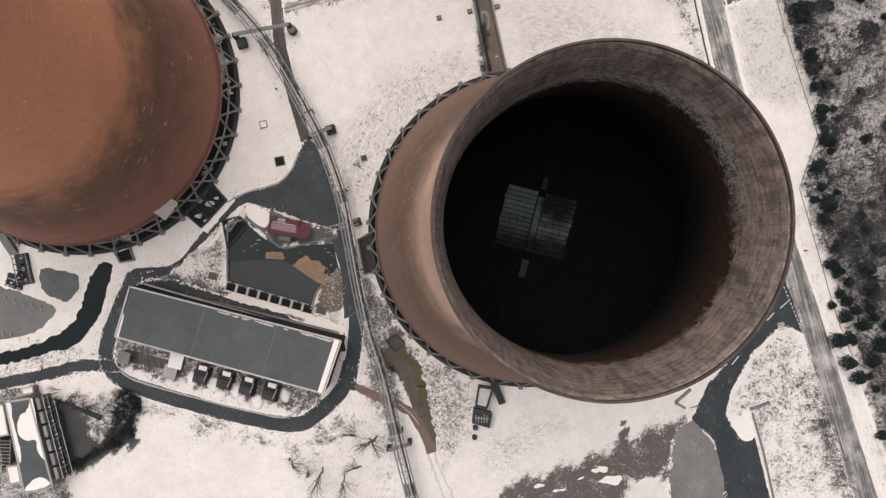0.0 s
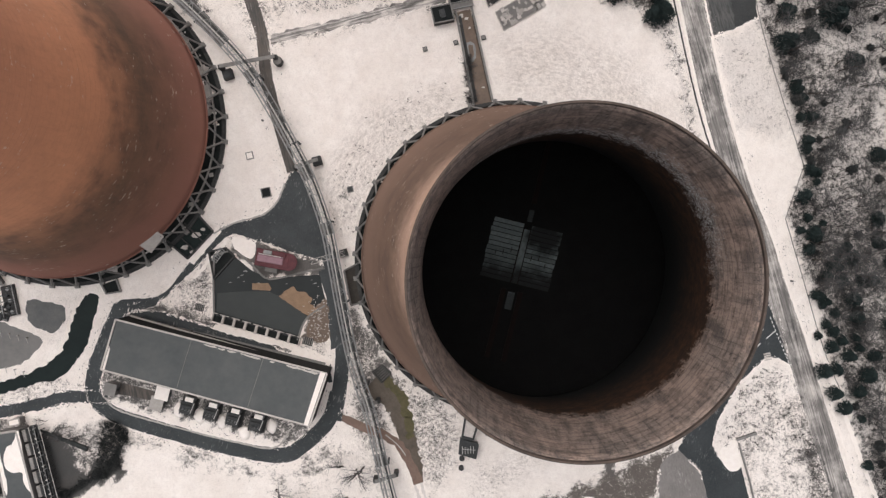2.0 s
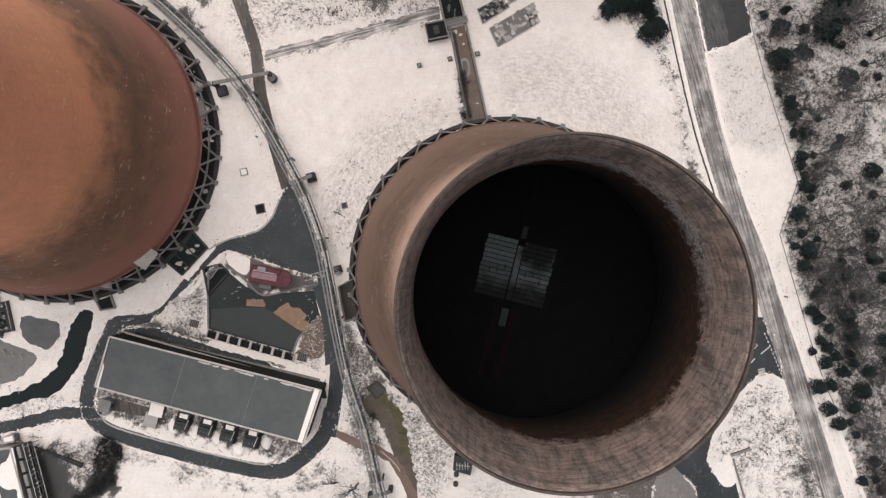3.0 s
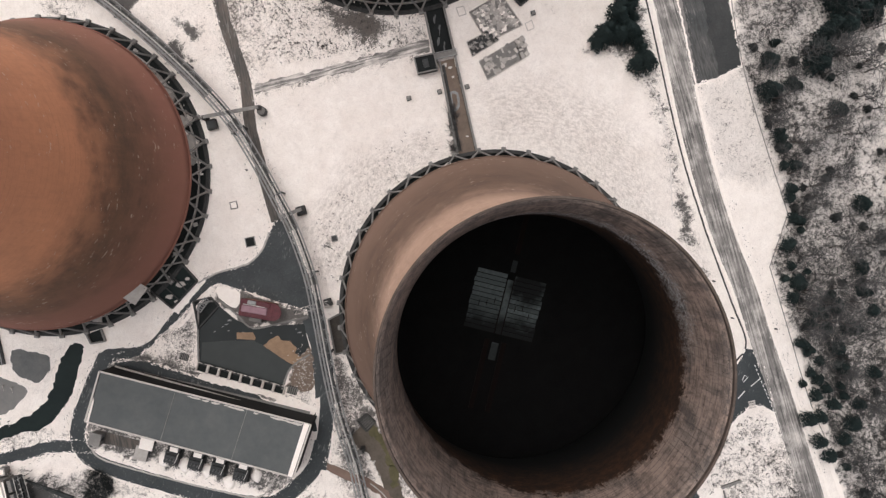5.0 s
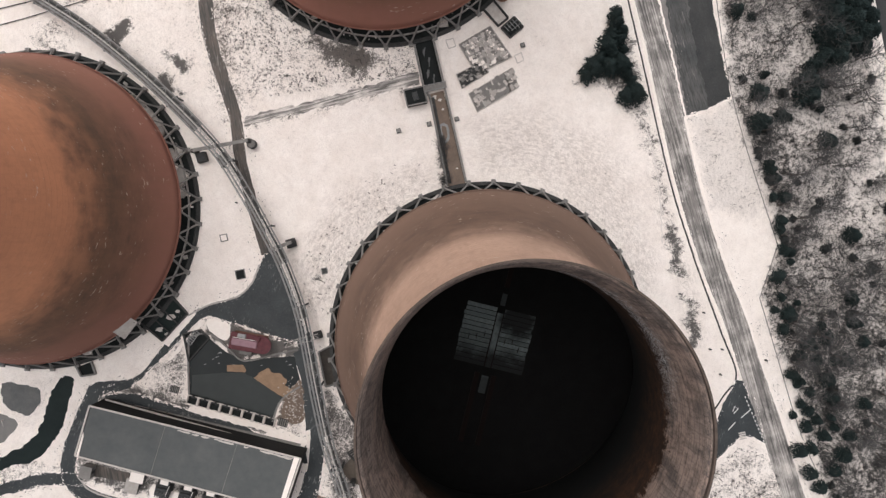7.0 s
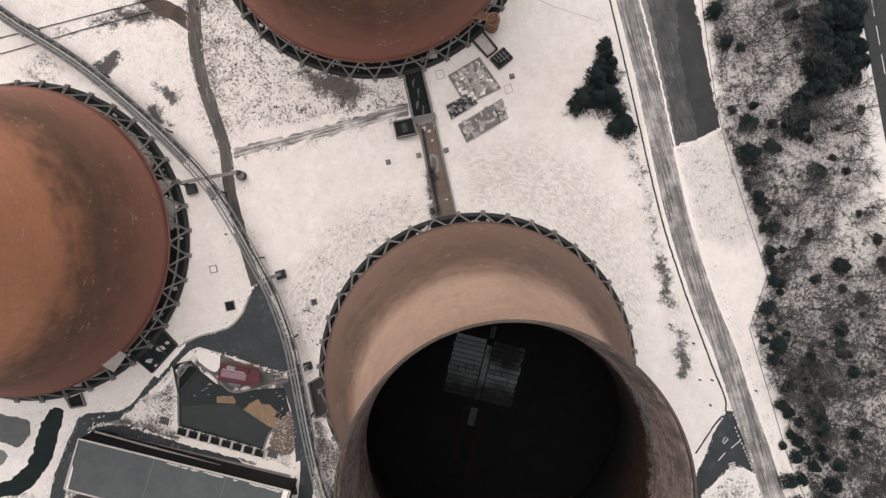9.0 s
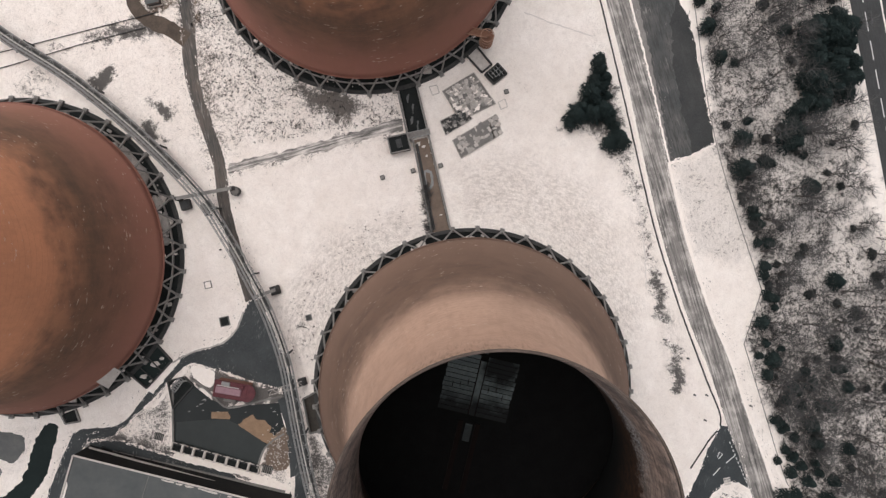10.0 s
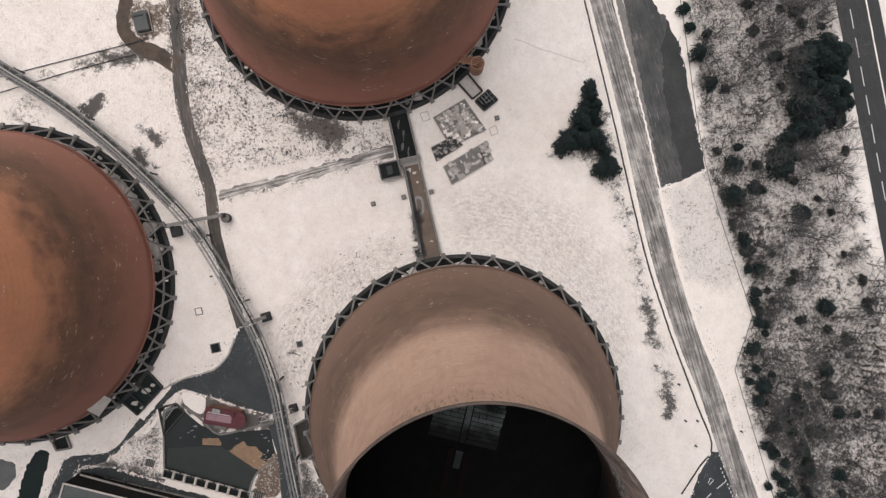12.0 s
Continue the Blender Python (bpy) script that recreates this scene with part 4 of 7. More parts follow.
def lathe(profile, segments=144, closed=False):
    """Turn rows of (radius, z) round the z axis."""
    bm = bmesh.new()
    rings = [[bm.verts.new((r * math.cos(a), r * math.sin(a), z)) for a in np.linspace(0, 2 * math.pi, segments, endpoint=False)] for r, z in profile]
    pairs = list(zip(rings, rings[1:])) + ([(rings[-1], rings[0])] if closed else [])
    for low, top in pairs:
        for i in range(segments):
            j = (i + 1) % segments
            bm.faces.new((low[i], low[j], top[j], top[i]))
    return bm


def blob(bm, x, y, z, rx, ry, rz, seed=0, rough=0.35, detail=2):
    """An uneven mound."""
    made = bmesh.ops.create_icosphere(bm, subdivisions=detail, radius=1)
    for v in made["verts"]:
        n = 1 + rough * noise.noise((v.co.x * 1.7 + seed, v.co.y * 1.7, v.co.z * 1.7))
        v.co = Vector((x + v.co.x * rx * n, y + v.co.y * ry * n, z + max(v.co.z, -0.1) * rz * n))
    return bm


def tower(name, x, y, outer, label, turn=0.0, drift=()):
    t = thing(name, label, "cooling tower", x, y, 0, turn, "cooling towers of the power station")
    levels = np.linspace(SHELL_FOOT, TOWER_HEIGHT - 0.9, 46)
    out = [(shell_radius(z) + 0.34 - 0.0018 * z, z) for z in levels]
    inner = [(shell_radius(z) - 0.34 + 0.0018 * z, z) for z in levels[::-1]]
    bm = lathe(out + inner, closed=True)
    bm.normal_update()
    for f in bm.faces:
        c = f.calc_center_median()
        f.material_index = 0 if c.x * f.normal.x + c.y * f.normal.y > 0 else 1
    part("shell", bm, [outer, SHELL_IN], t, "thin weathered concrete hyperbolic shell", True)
    r = shell_radius(TOWER_HEIGHT)
    part("rim", lathe([(r - 0.15, TOWER_HEIGHT - 0.9), (r + 0.22, TOWER_HEIGHT - 0.9), (r + 0.25, TOWER_HEIGHT - 0.08), (r + 0.18, TOWER_HEIGHT), (r - 0.12, TOWER_HEIGHT), (r - 0.17, TOWER_HEIGHT - 0.08)], closed=True), CONCRETE_RIM, t, "brown stained concrete rim")
    r = shell_radius(SHELL_FOOT)
    part("ring_beam", lathe([(r - 0.28, SHELL_FOOT - 0.9), (r + 0.42, SHELL_FOOT - 0.9), (r + 0.42, SHELL_FOOT + 0.1), (r - 0.28, SHELL_FOOT + 0.1)], closed=True), outer, t, "thick lower edge of the shell")
    leg = None
    for k in range(FEET):
        a = 2 * math.pi * k / FEET
        foot = (FOOT_RADIUS * math.cos(a), FOOT_RADIUS * math.sin(a), 0.9)
        if k == 0:
            first_foot = part("footing", boxed(0, 0, 0, 1.7, 1.3, 1.1, bevel=0.08), CONCRETE, t)
            first_foot.matrix_basis = pose(foot[0], foot[1], 0, 0, 0, 0)
            leg = []
            for s in (-1, 1):
                b = s * math.pi / FEET
                head = Vector((r * math.cos(b), r * math.sin(b), SHELL_FOOT - 0.5))
                leg.append(part("leg", beam(bmesh.new(), foot, head, 0.46, 0.5), CONCRETE, t).data)
        else:
            share("footing", first_foot.data, t, pose(foot[0], foot[1], 0, 0, 0, math.degrees(a)))
            for me in leg:
                share("leg", me, t, pose(0, 0, 0, 0, 0, math.degrees(a)))
    part("basin_wall", lathe([(45.2, 0), (46.3, 0), (46.3, 0.5), (45.6, 0.5), (45.6, 0.9), (45.2, 0.9)], closed=True), CONCRETE_DARK, t, "low dark concrete basin wall")
    part("basin_lip", lathe([(43.1, 0.2), (43.4, 0.2), (43.4, 1.3), (43.1, 1.3)], closed=True), CONCRETE_PALE, t, "narrow pale kerb inside the basin")
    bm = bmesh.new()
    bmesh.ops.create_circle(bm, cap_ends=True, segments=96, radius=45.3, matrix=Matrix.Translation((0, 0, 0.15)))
    part("basin_floor", bm, VOID, t, "black basin floor with scattered rubble")
    rng = random.Random(name)
    for _ in range(120):
        a, q = rng.uniform(0, 2 * math.pi), rng.uniform(40, 44.3)
        s = rng.uniform(0.3, 1.4)
        part("rubble", boxed(q * math.cos(a), q * math.sin(a), 0.15, s, s * rng.uniform(0.3, 0.9), 0.3, rng.uniform(0, 180)), rng.choice((CONCRETE_PALE, SNOW, CONCRETE)), t)
    for k in range(16):
        a, q = rng.uniform(0, 2 * math.pi), rng.uniform(41.5, 43.8)
        part("snow_mound", blob(bmesh.new(), q * math.cos(a), q * math.sin(a), 0.15, rng.uniform(0.8, 2.2), rng.uniform(0.7, 1.6), 0.4, k, 0.5), SNOW_DIRTY, t, "drifted snow inside the basin", True)
    for k in range(22 if drift else 0):
        a, q = radians(rng.uniform(*drift)), rng.uniform(40.5, 42.6)
        part("snow_mound", blob(bmesh.new(), q * math.cos(a), q * math.sin(a), 0.15, rng.uniform(1.0, 2.0), rng.uniform(1.2, 2.8), 0.5, k + 70, 0.5), SNOW_DIRTY if k % 3 else CONCRETE_PALE, t, "drifted snow inside the basin", True)
    return t


CONCRETE_RIM = plain("stained_rim_concrete", (0.06, 0.048, 0.042), (0.135, 0.10, 0.084), 0.35)
tower("cooling_tower", 24.0, 2.3, SHELL_A, "tall tan concrete cooling tower with a dark open top", 3.0)
tower("cooling_tower", -103.0, 49.4, SHELL_RED, "tall red-brown concrete cooling tower with a streaked shell", -0.1, (2, 62))
tower("cooling_tower", 2.3, 135.6, SHELL_RED, "tall rust-red concrete cooling tower beside ruined foundations", 6.7, (-52, 20))


# ---- inside the open tower: the dark packing deck with its pale boards ----
def packing_deck():
    t = thing("packing_deck", "dark timber packing deck with pale exposed boards inside the tower", "deck", 24.0, 2.3)
    z = 9.0
    part("deck", lathe([(0.05, z - 0.4), (shell_radius(SHELL_FOOT) - 0.2, z - 0.4), (shell_radius(SHELL_FOOT) - 0.2, z), (0.05, z)], 144), DECK, t, "near-black timber deck")
    rng = random.Random(5)
    c, u = Vector(DECK_MIDDLE) - Vector((24.0, 2.3)), Vector(DECK_WAY).normalized()
    v = Vector((-u.y, u.x))
    turn = math.degrees(math.atan2(v.y, v.x))
    for side in (-1, 1):
        for k in range(13):
            length = rng.uniform(8.5, 8.9)
            p = c + u * (7.4 - k * 1.32) + v * side * (1.15 + length / 2)
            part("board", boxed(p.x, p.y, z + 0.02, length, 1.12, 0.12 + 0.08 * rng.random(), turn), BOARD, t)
    part("main_duct", boxed(c.x - u.x * 1.2, c.y - u.y * 1.2, z + 0.1, 1.6, 15.5, 0.7, turn, bevel=0.1), BOARD, t, "pale central distribution duct")
    d = c + u * 10.5
    part("duct_end", boxed(d.x, d.y, z + 0.05, 1.4, 3.4, 0.5, turn, bevel=0.1), BOARD, t)
    for side in (-1, 1):
        d = c - u * 21 + v * side * 2.4
        part("duct_side", boxed(d.x, d.y, z + 0.05, 1.4, 20, 0.5, turn), RUST_DARK, t, "dark rusty side trough")
        d = c - u * 1.2 + v * side * 0.95
        part("duct_joint", boxed(d.x, d.y, z + 0.16, 0.25, 15.5, 0.1, turn), RUST_DARK, t, "dark joint beside the duct")
    for k in range(6):
        d = c + u * rng.uniform(-2.5, 0.5) + v * (3.0 + 2.1 * (k % 3)) * (1 if k < 3 else -1)
        part("hanger", boxed(d.x, d.y, z + 0.1, 0.2, 1.5, 0.4, turn), RUST_DARK, t, "short dark hanger bar")
    d = c - u * 14
    part("duct_tail", boxed(d.x, d.y, z + 0.05, 2.0, 5, 0.4, turn, bevel=0.1), BOARD, t)
    d = c + u * 24
    part("duct_far", boxed(d.x, d.y, z + 0.05, 1.4, 20, 0.5, turn), RUST_DARK, t)
    return t


def board_material():
    """Pale boards, darkened in broad patches and beyond both ends of the duct."""
    m = Nodes("pale_blotched_boards", 0.7)
    p = m.place(where="World")
    u = DECK_WAY.normalized()
    dx, dy = m.math("SUBTRACT", m.axis(p, 0), DECK_MIDDLE[0]), m.math("SUBTRACT", m.axis(p, 1), DECK_MIDDLE[1])
    along = m.math("ADD", m.math("MULTIPLY", dx, u.x), m.math("MULTIPLY", dy, u.y))
    across = m.math("ADD", m.math("MULTIPLY", dx, -u.y), m.math("MULTIPLY", dy, u.x))
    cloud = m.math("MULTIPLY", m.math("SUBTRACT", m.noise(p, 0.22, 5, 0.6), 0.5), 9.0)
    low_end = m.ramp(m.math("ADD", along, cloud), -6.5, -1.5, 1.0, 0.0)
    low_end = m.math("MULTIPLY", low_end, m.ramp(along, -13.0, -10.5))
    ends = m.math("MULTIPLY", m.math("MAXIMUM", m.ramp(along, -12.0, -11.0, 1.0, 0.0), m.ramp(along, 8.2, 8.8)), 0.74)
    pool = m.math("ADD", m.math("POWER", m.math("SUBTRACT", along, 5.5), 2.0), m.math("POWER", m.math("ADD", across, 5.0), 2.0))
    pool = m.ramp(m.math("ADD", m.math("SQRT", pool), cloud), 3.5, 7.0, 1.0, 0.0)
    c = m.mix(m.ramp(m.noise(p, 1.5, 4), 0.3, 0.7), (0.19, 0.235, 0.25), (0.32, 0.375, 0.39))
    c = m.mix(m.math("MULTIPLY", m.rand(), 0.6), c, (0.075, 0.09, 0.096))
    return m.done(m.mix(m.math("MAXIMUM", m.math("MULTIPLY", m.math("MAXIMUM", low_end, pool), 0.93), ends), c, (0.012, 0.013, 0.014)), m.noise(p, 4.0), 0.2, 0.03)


DECK_MIDDLE, DECK_WAY = (25.6, 4.5), Vector((27.9, 11.4)) - Vector((23.5, -2.3))
DECK = plain("near_black_timber", (0.005, 0.005, 0.0055), (0.010, 0.010, 0.0105), 0.3)
BOARD = board_material()
RUST_DARK = plain("dark_rusty_trough", (0.011, 0.006, 0.0055), (0.018, 0.010, 0.009), 0.5)
packing_deck()


# ---- sheds and buildings ----
def roofed(name, outline, height, wall, roof, label, category, parapet=SNOW, edge=0.35, only=None):
    """A flat-roofed block: wall, roof sheet, a low parapet along its sides."""
    t = thing(name, label, category)
    part("wall", prism(bmesh.new(), outline, 0, height), wall, t)
    c = Vector((sum(p[0] for p in outline), sum(p[1] for p in outline))) / len(outline)
    inner = [c + (Vector(p) - c) * (1 - edge / (Vector(p) - c).length) for p in outline]
    part("roof", prism(bmesh.new(), [tuple(p) for p in inner], height + 0.004, height + 0.12), roof, t)
    for k, (a, b) in enumerate(zip(outline, outline[1:] + outline[:1])):
        if parapet and (only is None or k in only):
            part("parapet", beam(bmesh.new(), (*a, height + 0.15), (*b, height + 0.15), edge, 0.3), parapet, t)
    return t


SHED = [(-88.4, -6.5), (-30.9, -25.5), (-36.8, -39.8), (-93.5, -20.1)]
shed = roofed("shed", SHED, 11.0, CLADDING, ROOF, "long flat-roofed grey shed with snow along the roof edge", "shed", SNOW_DIRTY, 0.45)
s0, s1, s2, s3 = (Vector(p) for p in SHED)
long_side, short_side = (s1 - s0).normalized(), (s3 - s0).normalized()
for f in (0.36, 0.70):
    a, b = s0.lerp(s1, f), s3.lerp(s2, f)
    part("roof_seam", beam(bmesh.new(), (a.x, a.y, 11.16), (b.x, b.y, 11.16), 0.14, 0.1), CONCRETE, shed, "raised pale roof seam")
part("snow_edge", prism(bmesh.new(), [tuple(s1 - long_side * 0.4), tuple(s2 - long_side * 0.4), tuple(s2 - long_side * 1.7), tuple(s1 - long_side * 1.9)], 11.13, 11.34), SNOW, shed, "thick snow drift along the end of the roof")
part("snow_edge", prism(bmesh.new(), [tuple(s3 + long_side * 0.4), tuple(s3 + long_side * 1.0), tuple(s3 + long_side * 0.9 - short_side * 6), tuple(s3 + long_side * 0.4 - short_side * 7)], 11.13, 11.3), SNOW, shed, "thin snow drift on the roof corner")
rng = random.Random(11)
for k in range(9):
    a = s0.lerp(s1, 0.42 + 0.065 * k) + short_side * 0.5
    a += long_side * rng.uniform(-1.5, 1.5)
    w = rng.uniform(1.2, 5.5)
    pts = [tuple(p) for p in ragged(rounded([a, a + long_side * w, a + long_side * w * rng.uniform(0.4, 0.9) + short_side * rng.uniform(0.1, 0.7), a + short_side * rng.uniform(0.1, 0.3)], True, 0.3), 0.22, k)]
    part("snow_patch", prism(bmesh.new(), pts, 11.122, 11.2 + 0.01 * k), SNOW_DIRTY, shed)
for k in range(12):
    p = s3.lerp(s2, (k + 0.5) / 12) + short_side * 0.03
    part("gutter_bracket", boxed(p.x, p.y, 10.4, 0.5, 0.3, 0.25), STEEL, shed)


def transformer(x, y, turn, k):
    t = thing("transformer", "dark finned transformer with a snow-capped cabinet behind the shed", "transformer", x, y, 0, turn, "transformers behind the shed")
    tank = part("tank", boxed(0, 0, 0.3, 4.0, 3.6, 3.0, bevel=0.2), STEEL_DARK, t, "dark oil tank")
    part("plinth", boxed(0, 0, 0, 4.8, 5.2, 0.3), CONCRETE_DARK, t)
    for s in range(6):
        part("fin", boxed(-1.8 + 0.72 * s, -2.05, 0.5, 0.16, 0.5, 2.4), STEEL_DARK, tank)
    cabinet = part("cabinet", boxed(0.3, 2.6, 0.3, 2.6, 1.5, 3.2, bevel=0.1), STEEL, t)
    part("snow_cap", boxed(0.3, 2.6, 3.5, 2.4, 1.3, 0.22, bevel=0.08), SNOW, cabinet, "snow on the cabinet roof")
    part("conservator", rod(bmesh.new(), (-1.4, 0.7, 3.8), (1.4, 0.7, 3.8), 0.42, 12), STEEL_DARK, t)
    for s in (-1, 0, 1):
        part("bushing", rod(bmesh.new(), (s * 0.9, -0.4, 3.3), (s * 1.0, -0.5, 4.5), 0.16, 8, 0.08), STEEL, tank, "pale ceramic bushing")
    part("pipe", rod(bmesh.new(), (1.4, -1.2, 3.5), (1.9, 1.9, 3.5), 0.12, 6), PIPE_PALE, t, "bent pale pipe")
    return t


PIPE_PALE = plain("pale_painted_pipe", (0.5, 0.49, 0.48), (0.6, 0.58, 0.56), 2.0)
shed_turn = math.degrees(math.atan2(long_side.y, long_side.x))
for k, (x, y) in enumerate([(-73.2, -34.0), (-66.5, -36.1), (-60.2, -38.2), (-53.7, -40.3)]):
    transformer(x, y, shed_turn, k)
for k, (x, y) in enumerate([(-76.4, -35.1), (-70.4, -37.2), (-64.1, -39.3), (-57.9, -43.1), (-49.8, -41.6)]):
    tagged(mesh_object("snow_mound", blob(bmesh.new(), x, y, 0, 1.6 + 0.4 * (k % 2), 2.3, 0.8, k), SNOW, True), "swept mound of snow beside the transformers", "snow mound")
for (x, y), mt, lab, h, w in (((-94.8, -27.2), CONCRETE, "small grey concrete hut beside the shed", 3.0, 3.0), ((-80.0, -29.2), SNOW, "small hut with a snow-covered roof", 2.6, 3.6), ((-82.0, -32.3), CONCRETE_PALE, "pale concrete store with a snowy roof", 2.4, 3.4)):
    t = thing("hut", lab, "hut", x, y, 0, shed_turn)
    part("wall", boxed(0, 0, 0, w, w * 1.1, h, bevel=0.06), CONCRETE, t)
    part("roof", boxed(0, 0, h, w + 0.4, w * 1.1 + 0.4, 0.25, bevel=0.05), mt, t)
    door = part("door", boxed(w / 2 + 0.03, 0, 0, 0.06, 0.9, 2.0), STEEL_DARK, t)
    part("handle", boxed(w / 2 + 0.09, 0.3, 0.95, 0.06, 0.14, 0.04), STEEL, door)
sheet("service_slab", [(-95.6, -24.9), (-82.2, -29.4), (-83.7, -31.8), (-96.5, -28.5)], 0.09, TRACK, "dark concrete service slab beside the shed", "pavement", 0.2, False)
ribbon("kerb", [(-97.6, -30.0), (-94.1, -33.9), (-78.8, -39.7), (-60.9, -45.5), (-49.5, -48.0), (-44.4, -42.8)], 0.5, 0.12, CONCRETE_PALE, "pale curved concrete kerb", "kerb", 0.15, 0.8, 0.11)
t = thing("service_duct", "long pale service duct along the shed on short posts", "duct")
a, b = Vector((-87.0, -6.3)), Vector((-31.5, -26.1))
part("duct", beam(bmesh.new(), (*a, 4.0), (*b, 4.0), 0.5, 0.4), CONCRETE_PALE, t)
for k in range(12):
    p = a.lerp(b, (k + 0.5) / 12)
    part("post", boxed(p.x, p.y, 0, 0.25, 0.25, 3.8, 0), CONCRETE_DARK, t)
ribbon("pipe_channel", [(-89.6, -7.0), (-62.1, -15.5), (-32.9, -24.8)], 1.4, 0.5, CONCRETE, "long raised concrete duct behind the shed", "duct", 0.05, 1.5, 0.45)


# low block with rooftop plant
OFFICE = [(-127.5, -37.0), (-120.5, -36.4), (-115.9, -61.9), (-123.9, -63.3)]
office = roofed("plant_building", OFFICE, 7.0, CONCRETE, ROOF, "flat-roofed plant building with drifted snow and louvre units", "building", CONCRETE_PALE, 0.5)
for k, pts in enumerate(([(-124.0, -41.6), (-121.6, -39.8), (-120.0, -36.4), (-119.1, -41.1), (-118.0, -51.7), (-117.5, -54.2), (-119.3, -51.7), (-119.7, -48.4), (-122.6, -48.2), (-124.5, -45.6)], [(-127.2, -37.5), (-125.9, -37.6), (-125.7, -42.3), (-124.1, -51.3), (-124.9, -53.7)], [(-119.5, -58.9), (-116.5, -61.2), (-123.0, -62.7), (-123.3, -61.4)])):
    q = [tuple(p) for p in ragged(rounded(pts, True, 0.6), 0.25, k)]
    part("snow_drift", prism(bmesh.new(), q, 7.125, 7.22), SNOW, office, "drift of snow on the roof")
o1, o2 = Vector(OFFICE[1]), Vector(OFFICE[2])
along = (o2 - o1).normalized()
out = Vector((-along.y, along.x))
for k in range(6):
    p = o1 + along * (2.2 + 4.1 * k) + out * 1.35
    t = thing("louvre_unit", "grey louvred ventilation unit on a dark base", "ventilation unit", p.x, p.y, 0, math.degrees(math.atan2(along.y, along.x)), "row of louvre units")
    part("base", boxed(0, 0, 0, 3.6, 1.9, 5.4), STEEL_DARK, t)
    frame_top = part("frame", boxed(0, -0.2, 5.4, 3.3, 1.0, 0.35, bevel=0.05), CONCRETE_PALE, t)
    for s in range(7):
        part("slat", boxed(-1.32 + 0.44 * s, -0.2, 5.76, 0.2, 0.8, 0.1), STEEL, frame_top)
    for q, z, r, mt in ((1.15, 5.2, 0.12, PIPE_PALE), (1.55, 4.6, 0.2, STEEL_DARK), (2.05, 4.2, 0.13, STEEL), (2.6, 3.6, 0.22, STEEL_DARK), (3.1, 3.2, 0.1, PIPE_PALE)):
        part("pipe", rod(bmesh.new(), (-2.05, q, z), (2.05, q, z), r, 8), mt, t)
    for q in (-1.5, -0.2, 1.3):
        part("bracket", boxed(q, 2.0, 3.0, 0.14, 2.6, 0.2), STEEL_DARK, t)
        part("bracket_post", boxed(q, 3.0, 0, 0.16, 0.16, 3.0), STEEL_DARK, t)
        part("valve", boxed(q + 0.4, 2.05, 4.3, 0.4, 0.5, 0.4, bevel=0.05), PIPE_PALE if q > 0 else STEEL, t)
    part("riser", rod(bmesh.new(), (-1.1, 1.35, 0.2), (-1.1, 1.35, 5.0), 0.14, 8), PIPE_PALE, t)
    part("valve", boxed(0.7, 1.5, 1.1, 0.5, 0.6, 0.5, bevel=0.08), STEEL, t)
roofed("annex", [(-135.5, -38.0), (-129.3, -38.0), (-128.4, -46.8), (-136.2, -47.5)], 5.0, CONCRETE, SNOW, "low annex with a snow-covered roof", "building", CONCRETE_PALE)
roofed("annex", [(-129.6, -55.9), (-126.5, -55.6), (-125.9, -60.6), (-129.0, -61.0)], 5.0, CONCRETE, SNOW, "small square annex with a snowy roof", "building", CONCRETE_PALE)
roofed("annex", [(-124.9, -34.3), (-121.6, -33.7), (-121.4, -35.5), (-124.7, -35.9)], 3.0, CONCRETE, SNOW, "little snow-roofed store beside the road", "store", CONCRETE_PALE)
t = thing("pipe_rack", "dark steel pipe rack beside the plant building", "pipe rack")
a, b = Vector((-133.4, -48.4)), Vector((-132.6, -56.9))
for s in (-0.9, 0.9):
    part("rail", beam(bmesh.new(), (a.x + s, a.y, 2.5), (b.x + s, b.y, 2.5), 0.25, 0.25), STEEL_DARK, t)
for k in range(8):
    p = a.lerp(b, k / 7)
    part("rung", beam(bmesh.new(), (p.x - 0.9, p.y, 2.7), (p.x + 0.9, p.y, 2.7), 0.22, 0.15), STEEL, t)
    if k % 3 == 0:
        part("post", boxed(p.x, p.y, 0, 0.25, 0.25, 2.4), STEEL_DARK, t)


t = thing("pipe_rack", "dark pipe rack with pale rungs beside the plant building", "pipe rack", -131.3, -53.0, 0, 84)
for q in (-1.5, 1.5):
    part("rail", boxed(0, q, 2.4, 9.0, 0.2, 0.25), STEEL, t)
    for k in range(4):
        part("post", boxed(-4.2 + 2.8 * k, q, 0, 0.2, 0.2, 2.4), STEEL_DARK, t)
for k in range(9):
    part("rung", boxed(-4.0 + k, 0, 2.5, 0.16, 3.0, 0.14), CONCRETE_PALE, t)
for q, r in ((-0.8, 0.3), (0.1, 0.22), (0.8, 0.28)):
    part("pipe", rod(bmesh.new(), (-4.6, q, 2.1), (4.6, q, 2.1), r, 8), STEEL_DARK, t)
sheet("dark_pad", [(-134.3, -47.9), (-129.7, -48.2), (-129.0, -57.8), (-133.4, -58.0)], 0.05, CONCRETE_DARK, "dark wet concrete pad under the pipe rack", "pavement", 0.3, False)


# ---- pump house, pond and sluices ----
t = thing("pump_house", "maroon pump house with a faded pink ridge and rounded end", "pump house", *(-44.9, 7.1), 0, -14)
part("wall", boxed(0, 0, 0, 9.6, 4.4, 4.6, bevel=0.1), BRICK, t, "red brick wall")
bm = boxed(-0.3, 0, 4.6, 9.6, 5.0, 0.5, bevel=0.15)
rod(bm, (4.4, 0, 4.63), (4.4, 0, 5.06), 2.5, 20)
roof = part("roof", bm, MAROON, t, "maroon sheet roof with a rounded end")
